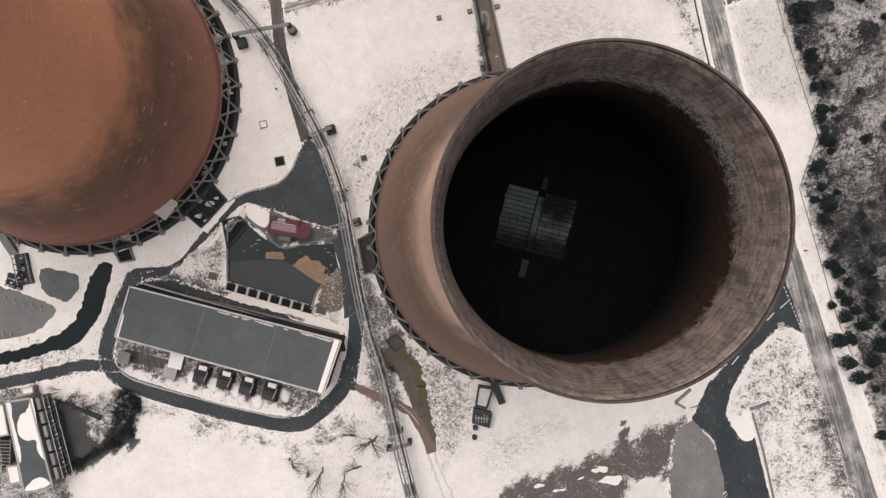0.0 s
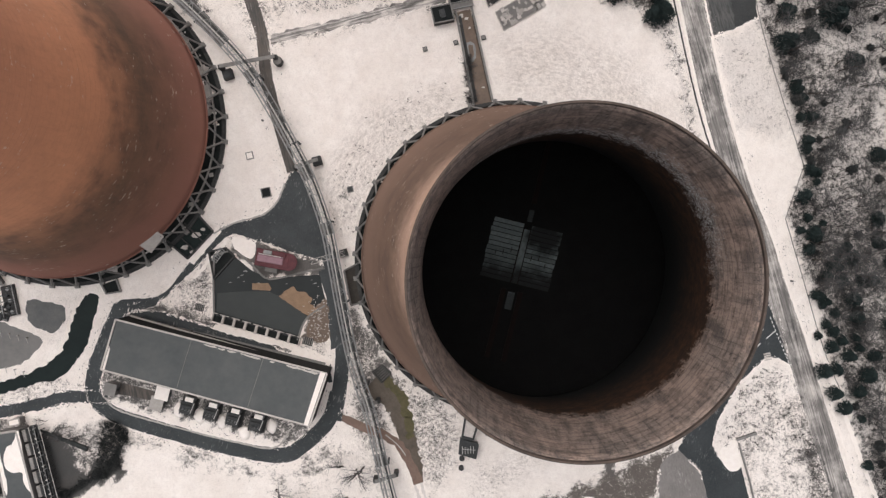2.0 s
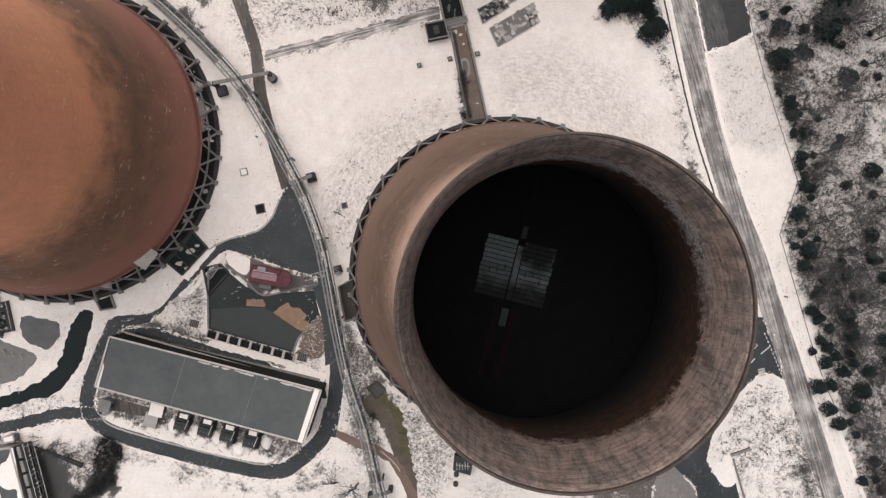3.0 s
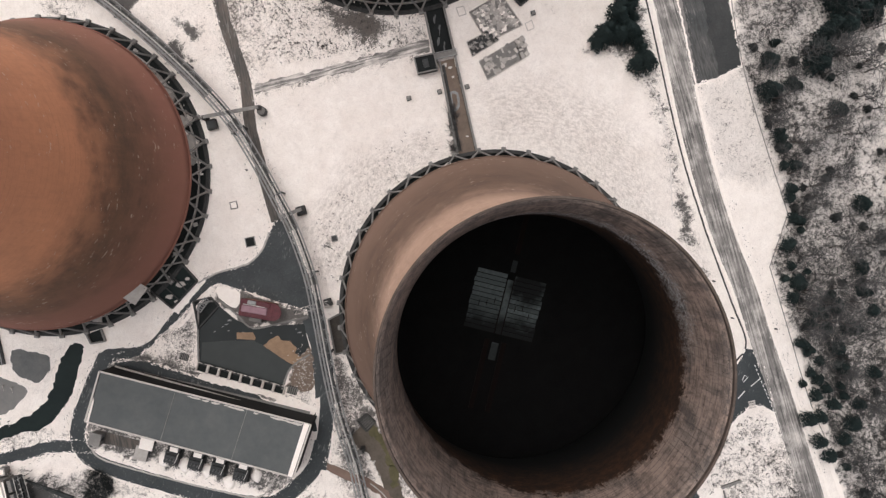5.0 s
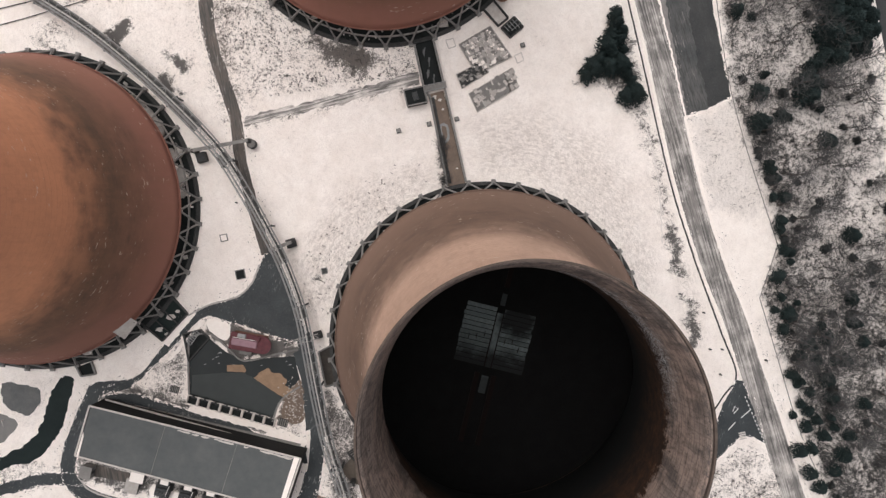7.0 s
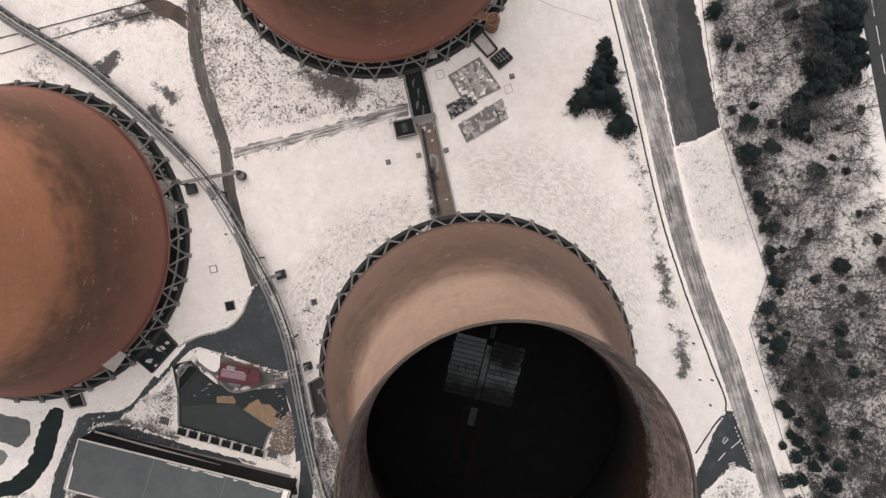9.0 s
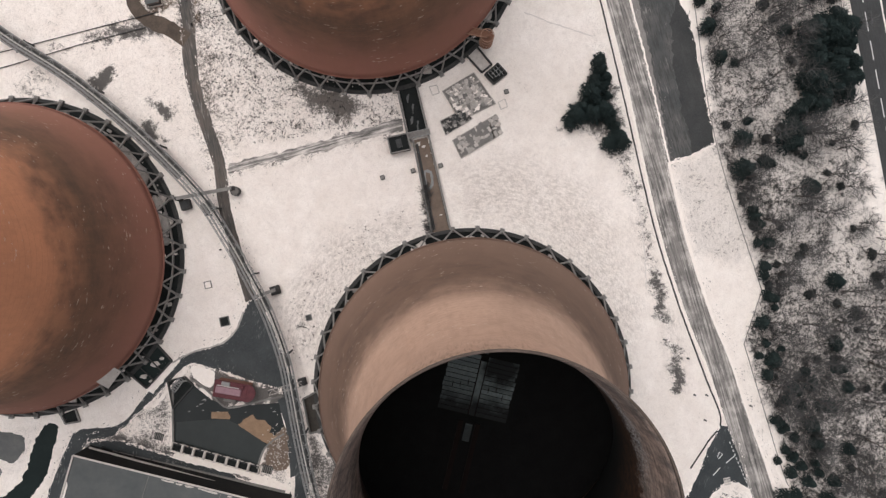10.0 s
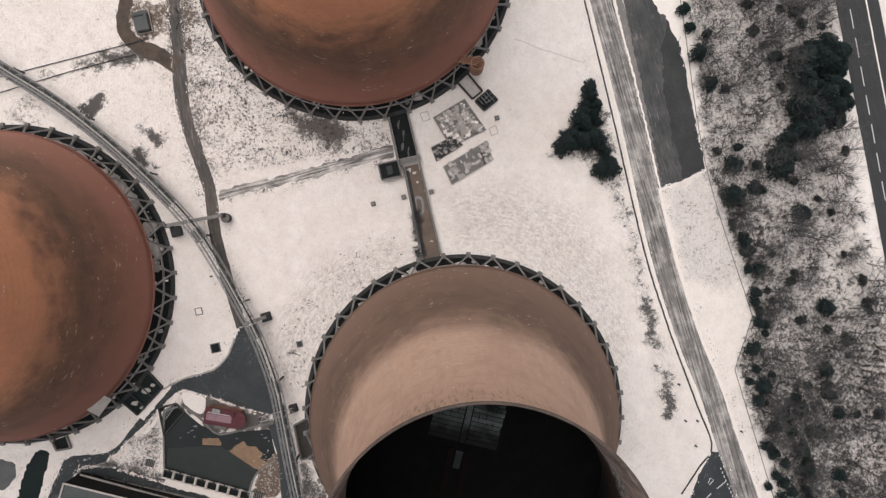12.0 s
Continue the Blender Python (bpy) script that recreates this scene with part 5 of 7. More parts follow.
part("ridge", boxed(-0.8, -0.2, 5.1, 7.4, 2.0, 0.5, bevel=0.2), PINK, roof, "faded pink raised ridge")
part("roof_stripe", boxed(-0.8, 1.0, 5.1, 7.0, 0.2, 0.2), PIPE_PALE, t)
part("tank", boxed(-1.8, 1.8, 5.1, 2.4, 1.1, 0.7, bevel=0.1), STEEL, t, "grey rooftop tank")
part("porch", boxed(-0.6, -3.0, 0, 3.6, 1.8, 2.6, bevel=0.08), CONCRETE, t, "grey flat-roofed porch")
part("vent", boxed(2.8, 1.6, 5.1, 1.4, 1.2, 0.6, bevel=0.1), MAROON, t)
for s in (-3, 0, 3):
    window = part("window", boxed(s, -2.25, 2.0, 1.2, 0.08, 1.0), STEEL_DARK, t)
    part("sill", boxed(s, -2.32, 1.9, 1.4, 0.2, 0.08), CONCRETE_PALE, window)

sheet("pond_water", [(-62.9, 9.4), (-58.6, 10.1), (-52.4, 4.2), (-47.6, 1.7), (-32.7, 1.7), (-31.8, -4.6), (-30.7, -7.7), (-34.2, -7.8), (-38.1, -11.2), (-40.4, -16.6), (-64.0, -7.8)], 0.04, WATER, "dark still pond water", "water", 0.1, False)
sheet("basin_water", [(-62.9, -1.7), (-54.4, -1.7), (-47.8, -2.2), (-44.9, -3.9), (-37.3, -10.2), (-40.6, -16.2), (-63.6, -7.7)], 0.055, BASIN_WATER, "grey-green still water of the settling basin", "water", 0.03, False, 0.03)
sheet("silt_bank", [(-44.9, -3.9), (-43.4, -2.4), (-40.6, -1.1), (-40.1, -2.5), (-36.9, -3.4), (-35.3, -5.1), (-36.0, -6.7), (-33.4, -8.6), (-34.4, -9.5), (-37.1, -10.0), (-40.5, -7.5)], 0.075, MUD, "brown silt bank in the pond", "silt", 0.35, False, step=0.4)
sheet("silt_bank", [(-52.6, 0.6), (-47.9, 0.3), (-47.1, -1.3), (-47.5, -2.0), (-52.6, -1.4)], 0.075, MUD, "small brown silt bank in the pond", "silt", 0.2, False)
rng = random.Random(31)
for k in range(26):
    x, y = rng.uniform(-60, -34), rng.uniform(-1.0, 5.5)
    if -51.5 < x and y > 0.9 or x < -56 and y < 0.5:
        continue
    w = rng.uniform(0.25, 0.9)
    sheet("ice_floe", [(x - w, y - 0.1), (x, y + w * 0.3), (x + w, y + 0.1), (x + 0.2 * w, y - w * 0.25)], 0.062, ICE_PALE, "thin pale ice floe on the pond", "ice", 0.15, False, 0.02, 0.3, k)
for line in ([(-62.9, 9.9), (-63.6, 2.5), (-64.2, -7.9)], [(-51.0, 4.6), (-47.3, 1.4), (-37.6, 2.7), (-31.6, 3.6)], [(-40.5, -17.0), (-37.5, -10.9), (-31.7, -7.3)], [(-62.9, 9.4), (-56.9, 10.0), (-51.0, 4.6)]):
    ribbon("pond_wall", line, 0.5, 0.5, CONCRETE, "low concrete wall round the pond", "wall", 0.05, 1.0, 0.46)
a, b = Vector((-64.7, -8.4)), Vector((-39.7, -17.4))
turn = math.degrees(math.atan2((b - a).y, (b - a).x))
bay = (b - a).length / 8
for k in range(8):
    p = a.lerp(b, (k + 0.5) / 8)
    t = thing("sluice_gate", "concrete sluice bay with a dark opening and pale posts", "sluice gate", p.x, p.y, 0, turn, "row of sluices beside the pond")
    for s in (-1, 1):
        part("post", boxed(s * (bay / 2 - 0.18), 0, 0, 0.32, 2.6, 1.2, bevel=0.05), SNOW_DIRTY, t)
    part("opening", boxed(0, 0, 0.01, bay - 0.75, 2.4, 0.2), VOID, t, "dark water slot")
    part("beam", boxed(0, -1.35, 0.7, bay - 0.1, 0.3, 0.4), SNOW, t)
    part("upper_beam", boxed(0, 1.3, 0.9, bay - 0.1, 0.2, 0.25), SNOW_DIRTY, t)
    part("gate", boxed(0, 0.8, 0.2, bay - 0.9, 0.15, 0.8), STEEL_DARK, t)
    part("winch", boxed(0.2, 1.3, 0.2, 0.5, 0.5, 1.4, bevel=0.06), STEEL_DARK, t)
sheet("snow_bank", [(-62.6, -10.8), (-52.0, -14.2), (-40.7, -18.3), (-39.2, -20.7), (-49.0, -17.6), (-58.7, -14.3), (-64.8, -12.0)], 0.1, SNOW, "snow bank along the sluices", "snow bank", 0.7)
sheet("snow_bank", [(-43.4, -20.8), (-39.1, -19.1), (-31.9, -22.5), (-31.6, -24.9), (-36.1, -23.9), (-39.4, -22.7)], 0.14, SNOW, "snow spilled on the alley", "snow bank", 0.6)
sheet("snow_bank", [(-57.3, 14.3), (-51.7, 12.9), (-50.6, 10.7), (-52.1, 7.5), (-54.4, 8.8), (-56.8, 11.1)], 0.1, SNOW, "snow bank beside the pump house", "snow bank", 0.4)
sheet("brown_scrub", [(-35.6, -9.3), (-31.4, -5.7), (-31.4, -17.1), (-36.5, -17.2), (-37.9, -14.2)], 0.05, BED, "bare reddish-brown rough ground", "bare ground", 0.8)
rng = random.Random(3)
bm = bmesh.new()
for _ in range(150):
    p = Vector((-34.0, -12.1)) + Vector((rng.gauss(0, 2.0), rng.gauss(0, 4.0)))
    box(bm, p.x, p.y, 0, rng.uniform(0.1, 0.45), rng.uniform(0.1, 0.3), rng.uniform(0.1, 0.3), rng.uniform(0, 180))
tagged(mesh_object("rubble", bm, SNOW_DIRTY), "snow-dusted loose rubble beside the pond", "rubble", kind="stuff")
for (x, y), w in (((-37.5, -17.5), 3.0), ((-68.3, -5.5), 2.6)):
    t = thing("cable_pit", "slatted cover of a square pit", "pit cover", x, y, 0, turn)
    part("frame", boxed(0, 0, 0, w, w * 0.75, 0.35), VOID, t)
    for s in range(5):
        part("slat", boxed(-w / 2 + w * (s + 0.5) / 5, 0, 0.36, w / 11, w * 0.75, 0.1), CONCRETE, t)


# ---- channels, basins and water to the west ----
sheet("canal_water", [(-100.6, 0.5), (-97.4, -0.2), (-99.1, -5.9), (-102.5, -15.1), (-109.3, -22.3), (-117.5, -24.7), (-132.6, -27.3), (-142.7, -28.7), (-142.4, -24.7), (-132.3, -23.7), (-122.3, -22.1), (-113.4, -18.7), (-108.3, -13.7), (-105.9, -7.9), (-103.9, -3.1)], 0.035, CANAL, "black-green water of a winding canal", "water", 0.8)
sheet("frozen_pool", [(-117.9, -0.1), (-111.1, -1.2), (-107.5, -3.1), (-108.1, -6.4), (-111.0, -9.9), (-114.9, -8.6), (-118.3, -5.7)], 0.05, ICE, "grey frozen pool in the snow", "ice", 0.6)
sheet("grey_yard", [(-140.7, -3.1), (-127.6, -5.4), (-122.0, -7.8), (-114.8, -11.9), (-119.2, -17.0), (-125.7, -19.2), (-142.0, -19.4)], 0.05, YARD, "grey paved yard with marked bays", "pavement", 0.5)
for k in range(5):
    for x, y in ((-128.8, -7.7), (-130.5, -17.5)):
        p = Vector((x, y)) + Vector((2.5 * k, -0.8 * k if y > -20 else 0.3 * k))
        t = thing("fence_post", "short pale post in the grey yard", "post", p.x, p.y, 0, 0, "posts of the yard")
        part("post", boxed(0, 0, 0, 0.25, 0.25, 1.3), CONCRETE_PALE, t)
        part("rail", boxed(0.15, -0.8, 0.9, 0.12, 1.7, 0.12, 12), CONCRETE_PALE, t)


def trough(name, outline, floor, label, wall=CONCRETE, z=0.06, height=0.9, skip=()):
    """A walled channel or basin: dark bed and a wall along its sides."""
    t = thing(name, label, "channel")
    part("bed", prism(bmesh.new(), outline, 0.02, z), floor, t)
    for k, (a, b) in enumerate(zip(outline, outline[1:] + outline[:1])):
        if k not in skip:
            part("wall", beam(bmesh.new(), (*a, height / 2), (*b, height / 2), 0.45, height), wall, t)
    return t


inlet = trough("inlet_channel", [(-76.4, 14.6), (-67.3, 22.2), (-62.7, 16.3), (-70.6, 8.9)], CANAL, "dark flooded inlet channel with snow lumps by the road", CONCRETE_DARK, skip=(0,))
for k, ((x, y), w) in enumerate(zip([(-67.8, 15.7), (-65.7, 17.2), (-71.3, 12.3), (-69.4, 10.8), (-71.2, 17.9)], (1.1, 0.6, 0.8, 0.5, 0.5))):
    part("snow_lump", blob(bmesh.new(), x, y, 0.05, w * 1.3, w * 0.8, 0.35, k + 50, 0.5), SNOW_DIRTY, inlet)
p0, p1, p2, p3 = (Vector(p) for p in [(-76.4, 14.6), (-67.3, 22.2), (-62.7, 16.3), (-70.6, 8.9)])
for f in (0.3, 0.62):
    a, b = p0.lerp(p1, f), p3.lerp(p2, f)
    part("cross_beam", beam(bmesh.new(), (a.x, a.y, 0.75), (b.x, b.y, 0.75), 0.3, 0.3), CONCRETE_DARK, inlet)
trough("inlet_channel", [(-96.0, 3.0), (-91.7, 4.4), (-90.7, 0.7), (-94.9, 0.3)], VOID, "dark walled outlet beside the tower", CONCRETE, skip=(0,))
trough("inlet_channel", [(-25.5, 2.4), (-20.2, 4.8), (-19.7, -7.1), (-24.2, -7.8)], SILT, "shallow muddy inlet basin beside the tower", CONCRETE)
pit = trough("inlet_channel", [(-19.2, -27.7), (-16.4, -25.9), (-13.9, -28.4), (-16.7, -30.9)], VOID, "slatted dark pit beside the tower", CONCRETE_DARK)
p0, p1, p2, p3 = (Vector(p) for p in [(-19.2, -27.7), (-16.4, -25.9), (-13.9, -28.4), (-16.7, -30.9)])
for k in range(6):
    a, b = p0.lerp(p3, (k + 0.5) / 6), p1.lerp(p2, (k + 0.5) / 6)
    part("slat", beam(bmesh.new(), (a.x, a.y, 0.3), (b.x, b.y, 0.3), 0.22, 0.14), CONCRETE, pit)
trough("inlet_channel", [(-64.3, 10.5), (-59.3, 11.3), (-57.0, 8.7), (-63.4, 2.5)], VOID, "dark water slot beside the pond", CONCRETE_DARK)
t = thing("footbridge", "pale steel footbridge over the water slot", "footbridge")
a, b = Vector((-62.9, 7.7)), Vector((-60.2, 10.9))
d = (b - a).normalized()
q = Vector((-d.y, d.x))
for s in (-0.8, 0.8):
    part("rail", beam(bmesh.new(), (*(a + q * s), 1.2), (*(b + q * s), 1.2), 0.2, 0.2), STEEL, t)
for k in range(7):
    p = a.lerp(b, k / 6)
    part("rung", beam(bmesh.new(), (*(p - q * 0.9), 1.0), (*(p + q * 0.9), 1.0), 0.25, 0.12), STEEL, t)
ribbon("snow_bank", [(-70.0, 7.6), (-64.1, 13.8), (-61.1, 16.9)], 2.0, 0.12, SNOW, "snow along the road's edge", "snow bank", 0.5, 0.6, 0.1)
ribbon("snow_bank", [(-69.3, 3.2), (-62.9, 9.4), (-58.6, 14.1)], 1.0, 0.13, SNOW, "snow along the road's edge", "snow bank", 0.4, 0.6, 0.1)
ribbon("kerb", [(-62.8, 15.7), (-56.3, 18.4), (-47.9, 20.3), (-43.3, 24.2), (-41.0, 29.0)], 0.5, 0.13, CONCRETE_PALE, "pale stone kerb round the yard", "kerb", 0.15, 0.6, 0.1)
t = thing("pump_set", "dark steel frame with pumps beside the tower", "machinery", *(-122.9, 0.2), 0, 8)
part("base", boxed(0, 0, 0, 4.0, 9.0, 0.5), CONCRETE_DARK, t)
for k in range(5):
    part("beam", boxed(0, -3.6 + 1.8 * k, 1.6, 4.2, 0.3, 0.3), STEEL_DARK, t)
    part("pump", rod(bmesh.new(), (0.4 * (-1) ** k, -3.4 + 1.7 * k, 0.5), (0.4 * (-1) ** k, -3.4 + 1.7 * k, 1.6), 0.55, 10), STEEL_DARK if k % 2 else STEEL, t)
for s in (-2.0, 2.0):
    part("rail", boxed(s, 0, 1.9, 0.2, 9.0, 0.2), STEEL, t)
t = thing("pipe_manifold", "dark pipe manifold with pale valves beside the tower", "machinery", *(-125.8, -3.2), 0, -20)
part("plinth", boxed(0, 0, 0, 5.0, 4.0, 0.4), CONCRETE_DARK, t)
for k in range(4):
    part("pipe", rod(bmesh.new(), (-2.4, -1.5 + k, 0.9), (2.4, -1.5 + k, 0.9), 0.22, 8), STEEL_DARK if k % 2 else STEEL, t)
    part("valve", boxed(-1.2 + 0.8 * k, -1.5 + k, 1.0, 0.6, 0.5, 0.6, bevel=0.06), PIPE_PALE, t)
part("header", rod(bmesh.new(), (0.8, -2.0, 1.4), (0.8, 3.6, 1.4), 0.35, 10), STEEL_DARK, t)
t = thing("buttress", "thick sloping concrete buttress against the tower", "buttress")
part("body", beam(bmesh.new(), (*(-127.3, 10.9), 3.0), (*(-125.1, 5.0), 0.9), 2.2, 1.6), CONCRETE, t)
t = thing("shell_panel", "flat grey access panel fixed to the tower shell", "panel")
a = Vector((-77.4, 15.4))
n = (a - Vector((-103.0, 49.4))).normalized()
p = Vector((-103.0, 49.4)) + n * (shell_radius(11) + 0.9)
pan = part("sheet", boxed(0, 0, -0.2, 4.0, 6.0, 0.3, bevel=0.05), CONCRETE_PALE, t)
pan.matrix_basis = pose(p.x, p.y, 11.2, 0, 20, math.degrees(math.atan2(n.y, n.x)) + 12)
for s in (-2.6, 2.6):
    b = p + Vector((-n.y, n.x)) * s
    part("bracket", beam(bmesh.new(), (b.x - n.x * 1.4, b.y - n.y * 1.4, 9.8), (b.x + n.x * 0.8, b.y + n.y * 0.8, 10.8), 0.3, 0.3), STEEL_DARK, t)

ribbon("muddy_hollow", [(-19.7, -30.3), (-16.6, -33.8), (-13.2, -37.7), (-11.6, -43.0), (-10.3, -48.1), (-9.0, -54.4), (-8.1, -60.8)], (7.0, 3.2), 0.035, HOLLOW, "wet muddy drainage hollow", "ditch", 1.1, 0.9)
ribbon("moss_strip", [(-15.7, -30.2), (-11.7, -35.2), (-10.1, -41.4), (-9.2, -47.7)], (3.0, 1.9), 0.06, MOSS, "mossy green edge of the hollow", "moss", 1.3, 0.5)
ribbon("brown_ditch", [(-30.3, -39.6), (-23.6, -43.5), (-17.6, -46.1), (-12.9, -50.1), (-9.9, -55.6), (-7.9, -61.4)], (2.2, 3.0), 0.05, DITCH, "reddish-brown muddy ditch", "ditch", 0.6)
for by in (-0.9, 0.9):
    ribbon("rut", [(-8.4 + by, -60.4), (-7.4 + by, -65.0), (-5.4 + by * 1.3, -71.0), (-3.6 + by * 1.6, -77.0), (-2.6 + by * 1.8, -90.0)], (0.8, 0.4), 0.04, PACKED, "faint rut running on from the ditch", "track", 0.5, 0.6, 0.03)
ribbon("brown_ditch", [(-16.8, -46.4), (-13.4, -49.6), (-11.3, -52.9)], 0.35, 0.07, CONCRETE_PALE, "thin pale edging in the ditch", "edging", 0.1)


# ---- the channel between two towers ----
def wall_line(points, w=0.6, h=1.0, mt=None, label="pale concrete channel wall"):
    t = thing("channel_wall", label, "wall")
    for a, b in zip(points, points[1:]):
        part("segment", beam(bmesh.new(), (*a, h / 2), (*b, h / 2), w, h), mt or CONCRETE, t)
    return t


sheet("channel_water", [(9.0, 89.8), (14.0, 91.0), (16.4, 76.8), (11.0, 76.2)], 0.05, VOID, "black water in the walled channel", "water", 0.05, False)
sheet("channel_bed", [(12.2, 75.1), (16.2, 75.8), (20.8, 48.4), (15.4, 47.9)], 0.05, BED, "brown muddy bed of the drained channel", "ditch", 0.2, False)
sheet("ice_ring", [(14.6, 66.3), (16.9, 65.8), (17.0, 61.6), (15.4, 60.4), (14.5, 63.1)], 0.075, ICE_PALE, "pale ring of ice on the channel bed", "ice", 0.3)
sheet("puddle", [(15.1, 65.6), (16.3, 65.2), (16.4, 62.1), (15.5, 61.3), (15.0, 63.2)], 0.085, BED, "brown puddle inside the ring of ice", "puddle", 0.25)
for x, y, w in ((13.4, 74.0, 0.9), (14.9, 73.2, 0.7), (13.1, 71.8, 0.5), (15.6, 70.4, 0.5), (14.2, 57.0, 0.4), (18.6, 53.0, 0.5)):
    sheet("snow_patch", [(x - w, y - 0.3), (x - 0.2 * w, y + w * 0.6), (x + w, y + w * 0.4), (x + 0.6 * w, y - w * 0.6)], 0.09, SNOW_DIRTY, "scrap of old snow on the channel bed", "snow patch", 0.4)
for x, y, w in ((11.6, 87.5, 0.5), (12.6, 84.2, 0.35), (12.2, 81.0, 0.5), (13.8, 79.4, 0.3)):
    sheet("scum", [(x - w, y - 1.6), (x - 0.4 * w, y + 1.4), (x + w, y + 1.1), (x + 0.2 * w, y - 1.2)], 0.07, ICE, "grey scum on the channel water", "scum", 0.5, False, 0.01, 0.4)
# Low dark bars stand in for the dark gap beside the channel walls.
wall_line([(13.0, 74.0), (16.2, 48.8)], 0.8, 0.3, CONCRETE_DARK, "dark strip along the channel's west wall")
wall_line([(8.7, 89.5), (10.6, 76.2), (12.1, 74.4), (15.4, 47.9)])
wall_line([(14.3, 90.7), (16.6, 76.8), (16.8, 75.1), (20.9, 48.8)], 0.6, 1.0, CONCRETE)
wall_line([(16.7, 74.1), (20.6, 49.1)], 0.35, 0.5, CONCRETE_DARK, "dark strip along the channel's east wall")
gate = roofed("gate_house", [(4.8, 76.1), (10.5, 76.9), (11.3, 72.3), (5.5, 71.5)], 3.0, CONCRETE_DARK, VOID, "dark flat-roofed gate house beside the channel", "gate house", CONCRETE, 0.35)
part("roof_hatch", boxed(*(sum((Vector(p) for p in [(4.8, 76.1), (10.5, 76.9), (11.3, 72.3), (5.5, 71.5)]), Vector((0, 0))) / 4), 3.12, 1.6, 2.4, 0.3, 12), STEEL_DARK, gate)
t = thing("footbridge", "narrow grey footbridge over the channel with handrails", "footbridge")
a, b = Vector((10.3, 76.2)), Vector((17.1, 77.2))
d = (b - a).normalized()
q = Vector((-d.y, d.x))
part("deck", beam(bmesh.new(), (*a, 1.3), (*b, 1.3), 1.7, 0.2), CONCRETE, t)
for s in (-0.85, 0.85):
    part("rail", beam(bmesh.new(), (*(a + q * s), 2.3), (*(b + q * s), 2.3), 0.15, 0.12), STEEL, t)
    for k in range(5):
        p = a.lerp(b, k / 4) + q * s
        part("post", boxed(p.x, p.y, 1.3, 0.1, 0.1, 1.0), STEEL, t)
for x, y in [(11.4, 66.3), (19.5, 67.2), (2.4, 65.0), (40.1, 87.2)]:
    t = thing("inspection_box", "small dark inspection box in the snow", "box", x, y, 0, 12)
    part("body", boxed(0, 0, 0, 1.3, 1.3, 0.7, bevel=0.05), STEEL_DARK, t)
    part("lid", boxed(0, 0, 0.7, 1.0, 1.0, 0.1, bevel=0.03), CONCRETE, t)
ribbon("buried_pipe", [(-42.6, 70.6), (-20.1, 74.8), (-0.0, 79.0), (10.0, 80.8)], 0.28, 0.05, CONCRETE, "thin dark line of a half-buried pipe", "pipe", 0.1)


# ---- ruined foundations ----
def slab_field(name, outline, label, count, size, mats, seed, floor=CONCRETE):
    """Broken slabs lying every way inside a low wall."""
    t = thing(name, label, "ruin")
    a, b, c, d = (Vector(p) for p in outline)
    part("floor", prism(bmesh.new(), outline, 0.01, 0.12), floor, t)
    for p, q in ((a, b), (b, c), (c, d), (d, a)):
        part("wall", beam(bmesh.new(), (*p, 0.25), (*q, 0.25), 0.22, 0.5), CONCRETE_PALE, t)
    r = random.Random(seed)
    turn = math.degrees(math.atan2((b - a).y, (b - a).x))
    for _ in range(count):
        u, v = r.uniform(0.06, 0.94), r.uniform(0.06, 0.94)
        p = a.lerp(b, u).lerp(d.lerp(c, u), v)
        ob = part("slab", boxed(0, 0, 0, size * r.uniform(0.5, 1.2), size * r.uniform(0.3, 0.8), 0.2, bevel=0.02), r.choice(mats), t)
        ob.matrix_basis = pose(p.x, p.y, 0.2 + r.uniform(0, 0.5), r.uniform(-14, 14), r.uniform(-14, 14), turn + r.choice((0, 90)) + r.gauss(0, 14))
    return t


slab_field("ruin", [(21.6, 88.7), (31.1, 93.4), (36.7, 84.0), (26.2, 79.7)], "roofless ruin heaped with broken snow-dusted slabs", 290, 1.35, (SNOW_DIRTY, SNOW_DIRTY, CONCRETE_PALE, SNOW, CONCRETE_PALE, CONCRETE), 1)
slab_field("ruin", [(20.3, 80.1), (27.6, 83.2), (29.7, 80.1), (21.6, 75.9)], "low ruined bay full of dark debris", 70, 1.2, (CONCRETE_DARK, CONCRETE, CONCRETE_PALE, STEEL_DARK), 2, CONCRETE_DARK)
slab_field("ruin", [(23.5, 74.3), (34.3, 79.7), (35.8, 74.0), (25.6, 68.9)], "flat grey foundation slab with a broken edge", 40, 1.5, (CONCRETE, CONCRETE_PALE, SNOW_DIRTY), 3)
sheet("foundation", [(24.0, 74.1), (33.9, 79.1), (35.3, 74.2), (25.9, 69.5)], 0.32, CONCRETE, "smooth grey foundation slab", "foundation", 0.15, False, 0.3)
slab_field("ruin", [(34.3, 79.7), (36.6, 80.9), (38.0, 75.2), (35.8, 74.0)], "strip of pale broken slabs", 16, 1.4, (SNOW_DIRTY, CONCRETE_PALE, SNOW), 4)
trough("settling_tank", [(29.4, 98.3), (32.5, 100.7), (36.4, 95.3), (33.4, 93.2)], SNOW_DIRTY, "open settling tank with a snowy floor", CONCRETE_DARK, 0.3, 1.2)
t = trough("valve_pit", [(34.2, 92.5), (38.2, 95.5), (40.6, 92.4), (36.6, 89.6)], VOID, "dark open valve pit with steel grating", CONCRETE_DARK, 0.06, 1.0)
a, b, c, d = (Vector(p) for p in [(34.2, 92.5), (38.2, 95.5), (40.6, 92.4), (36.6, 89.6)])
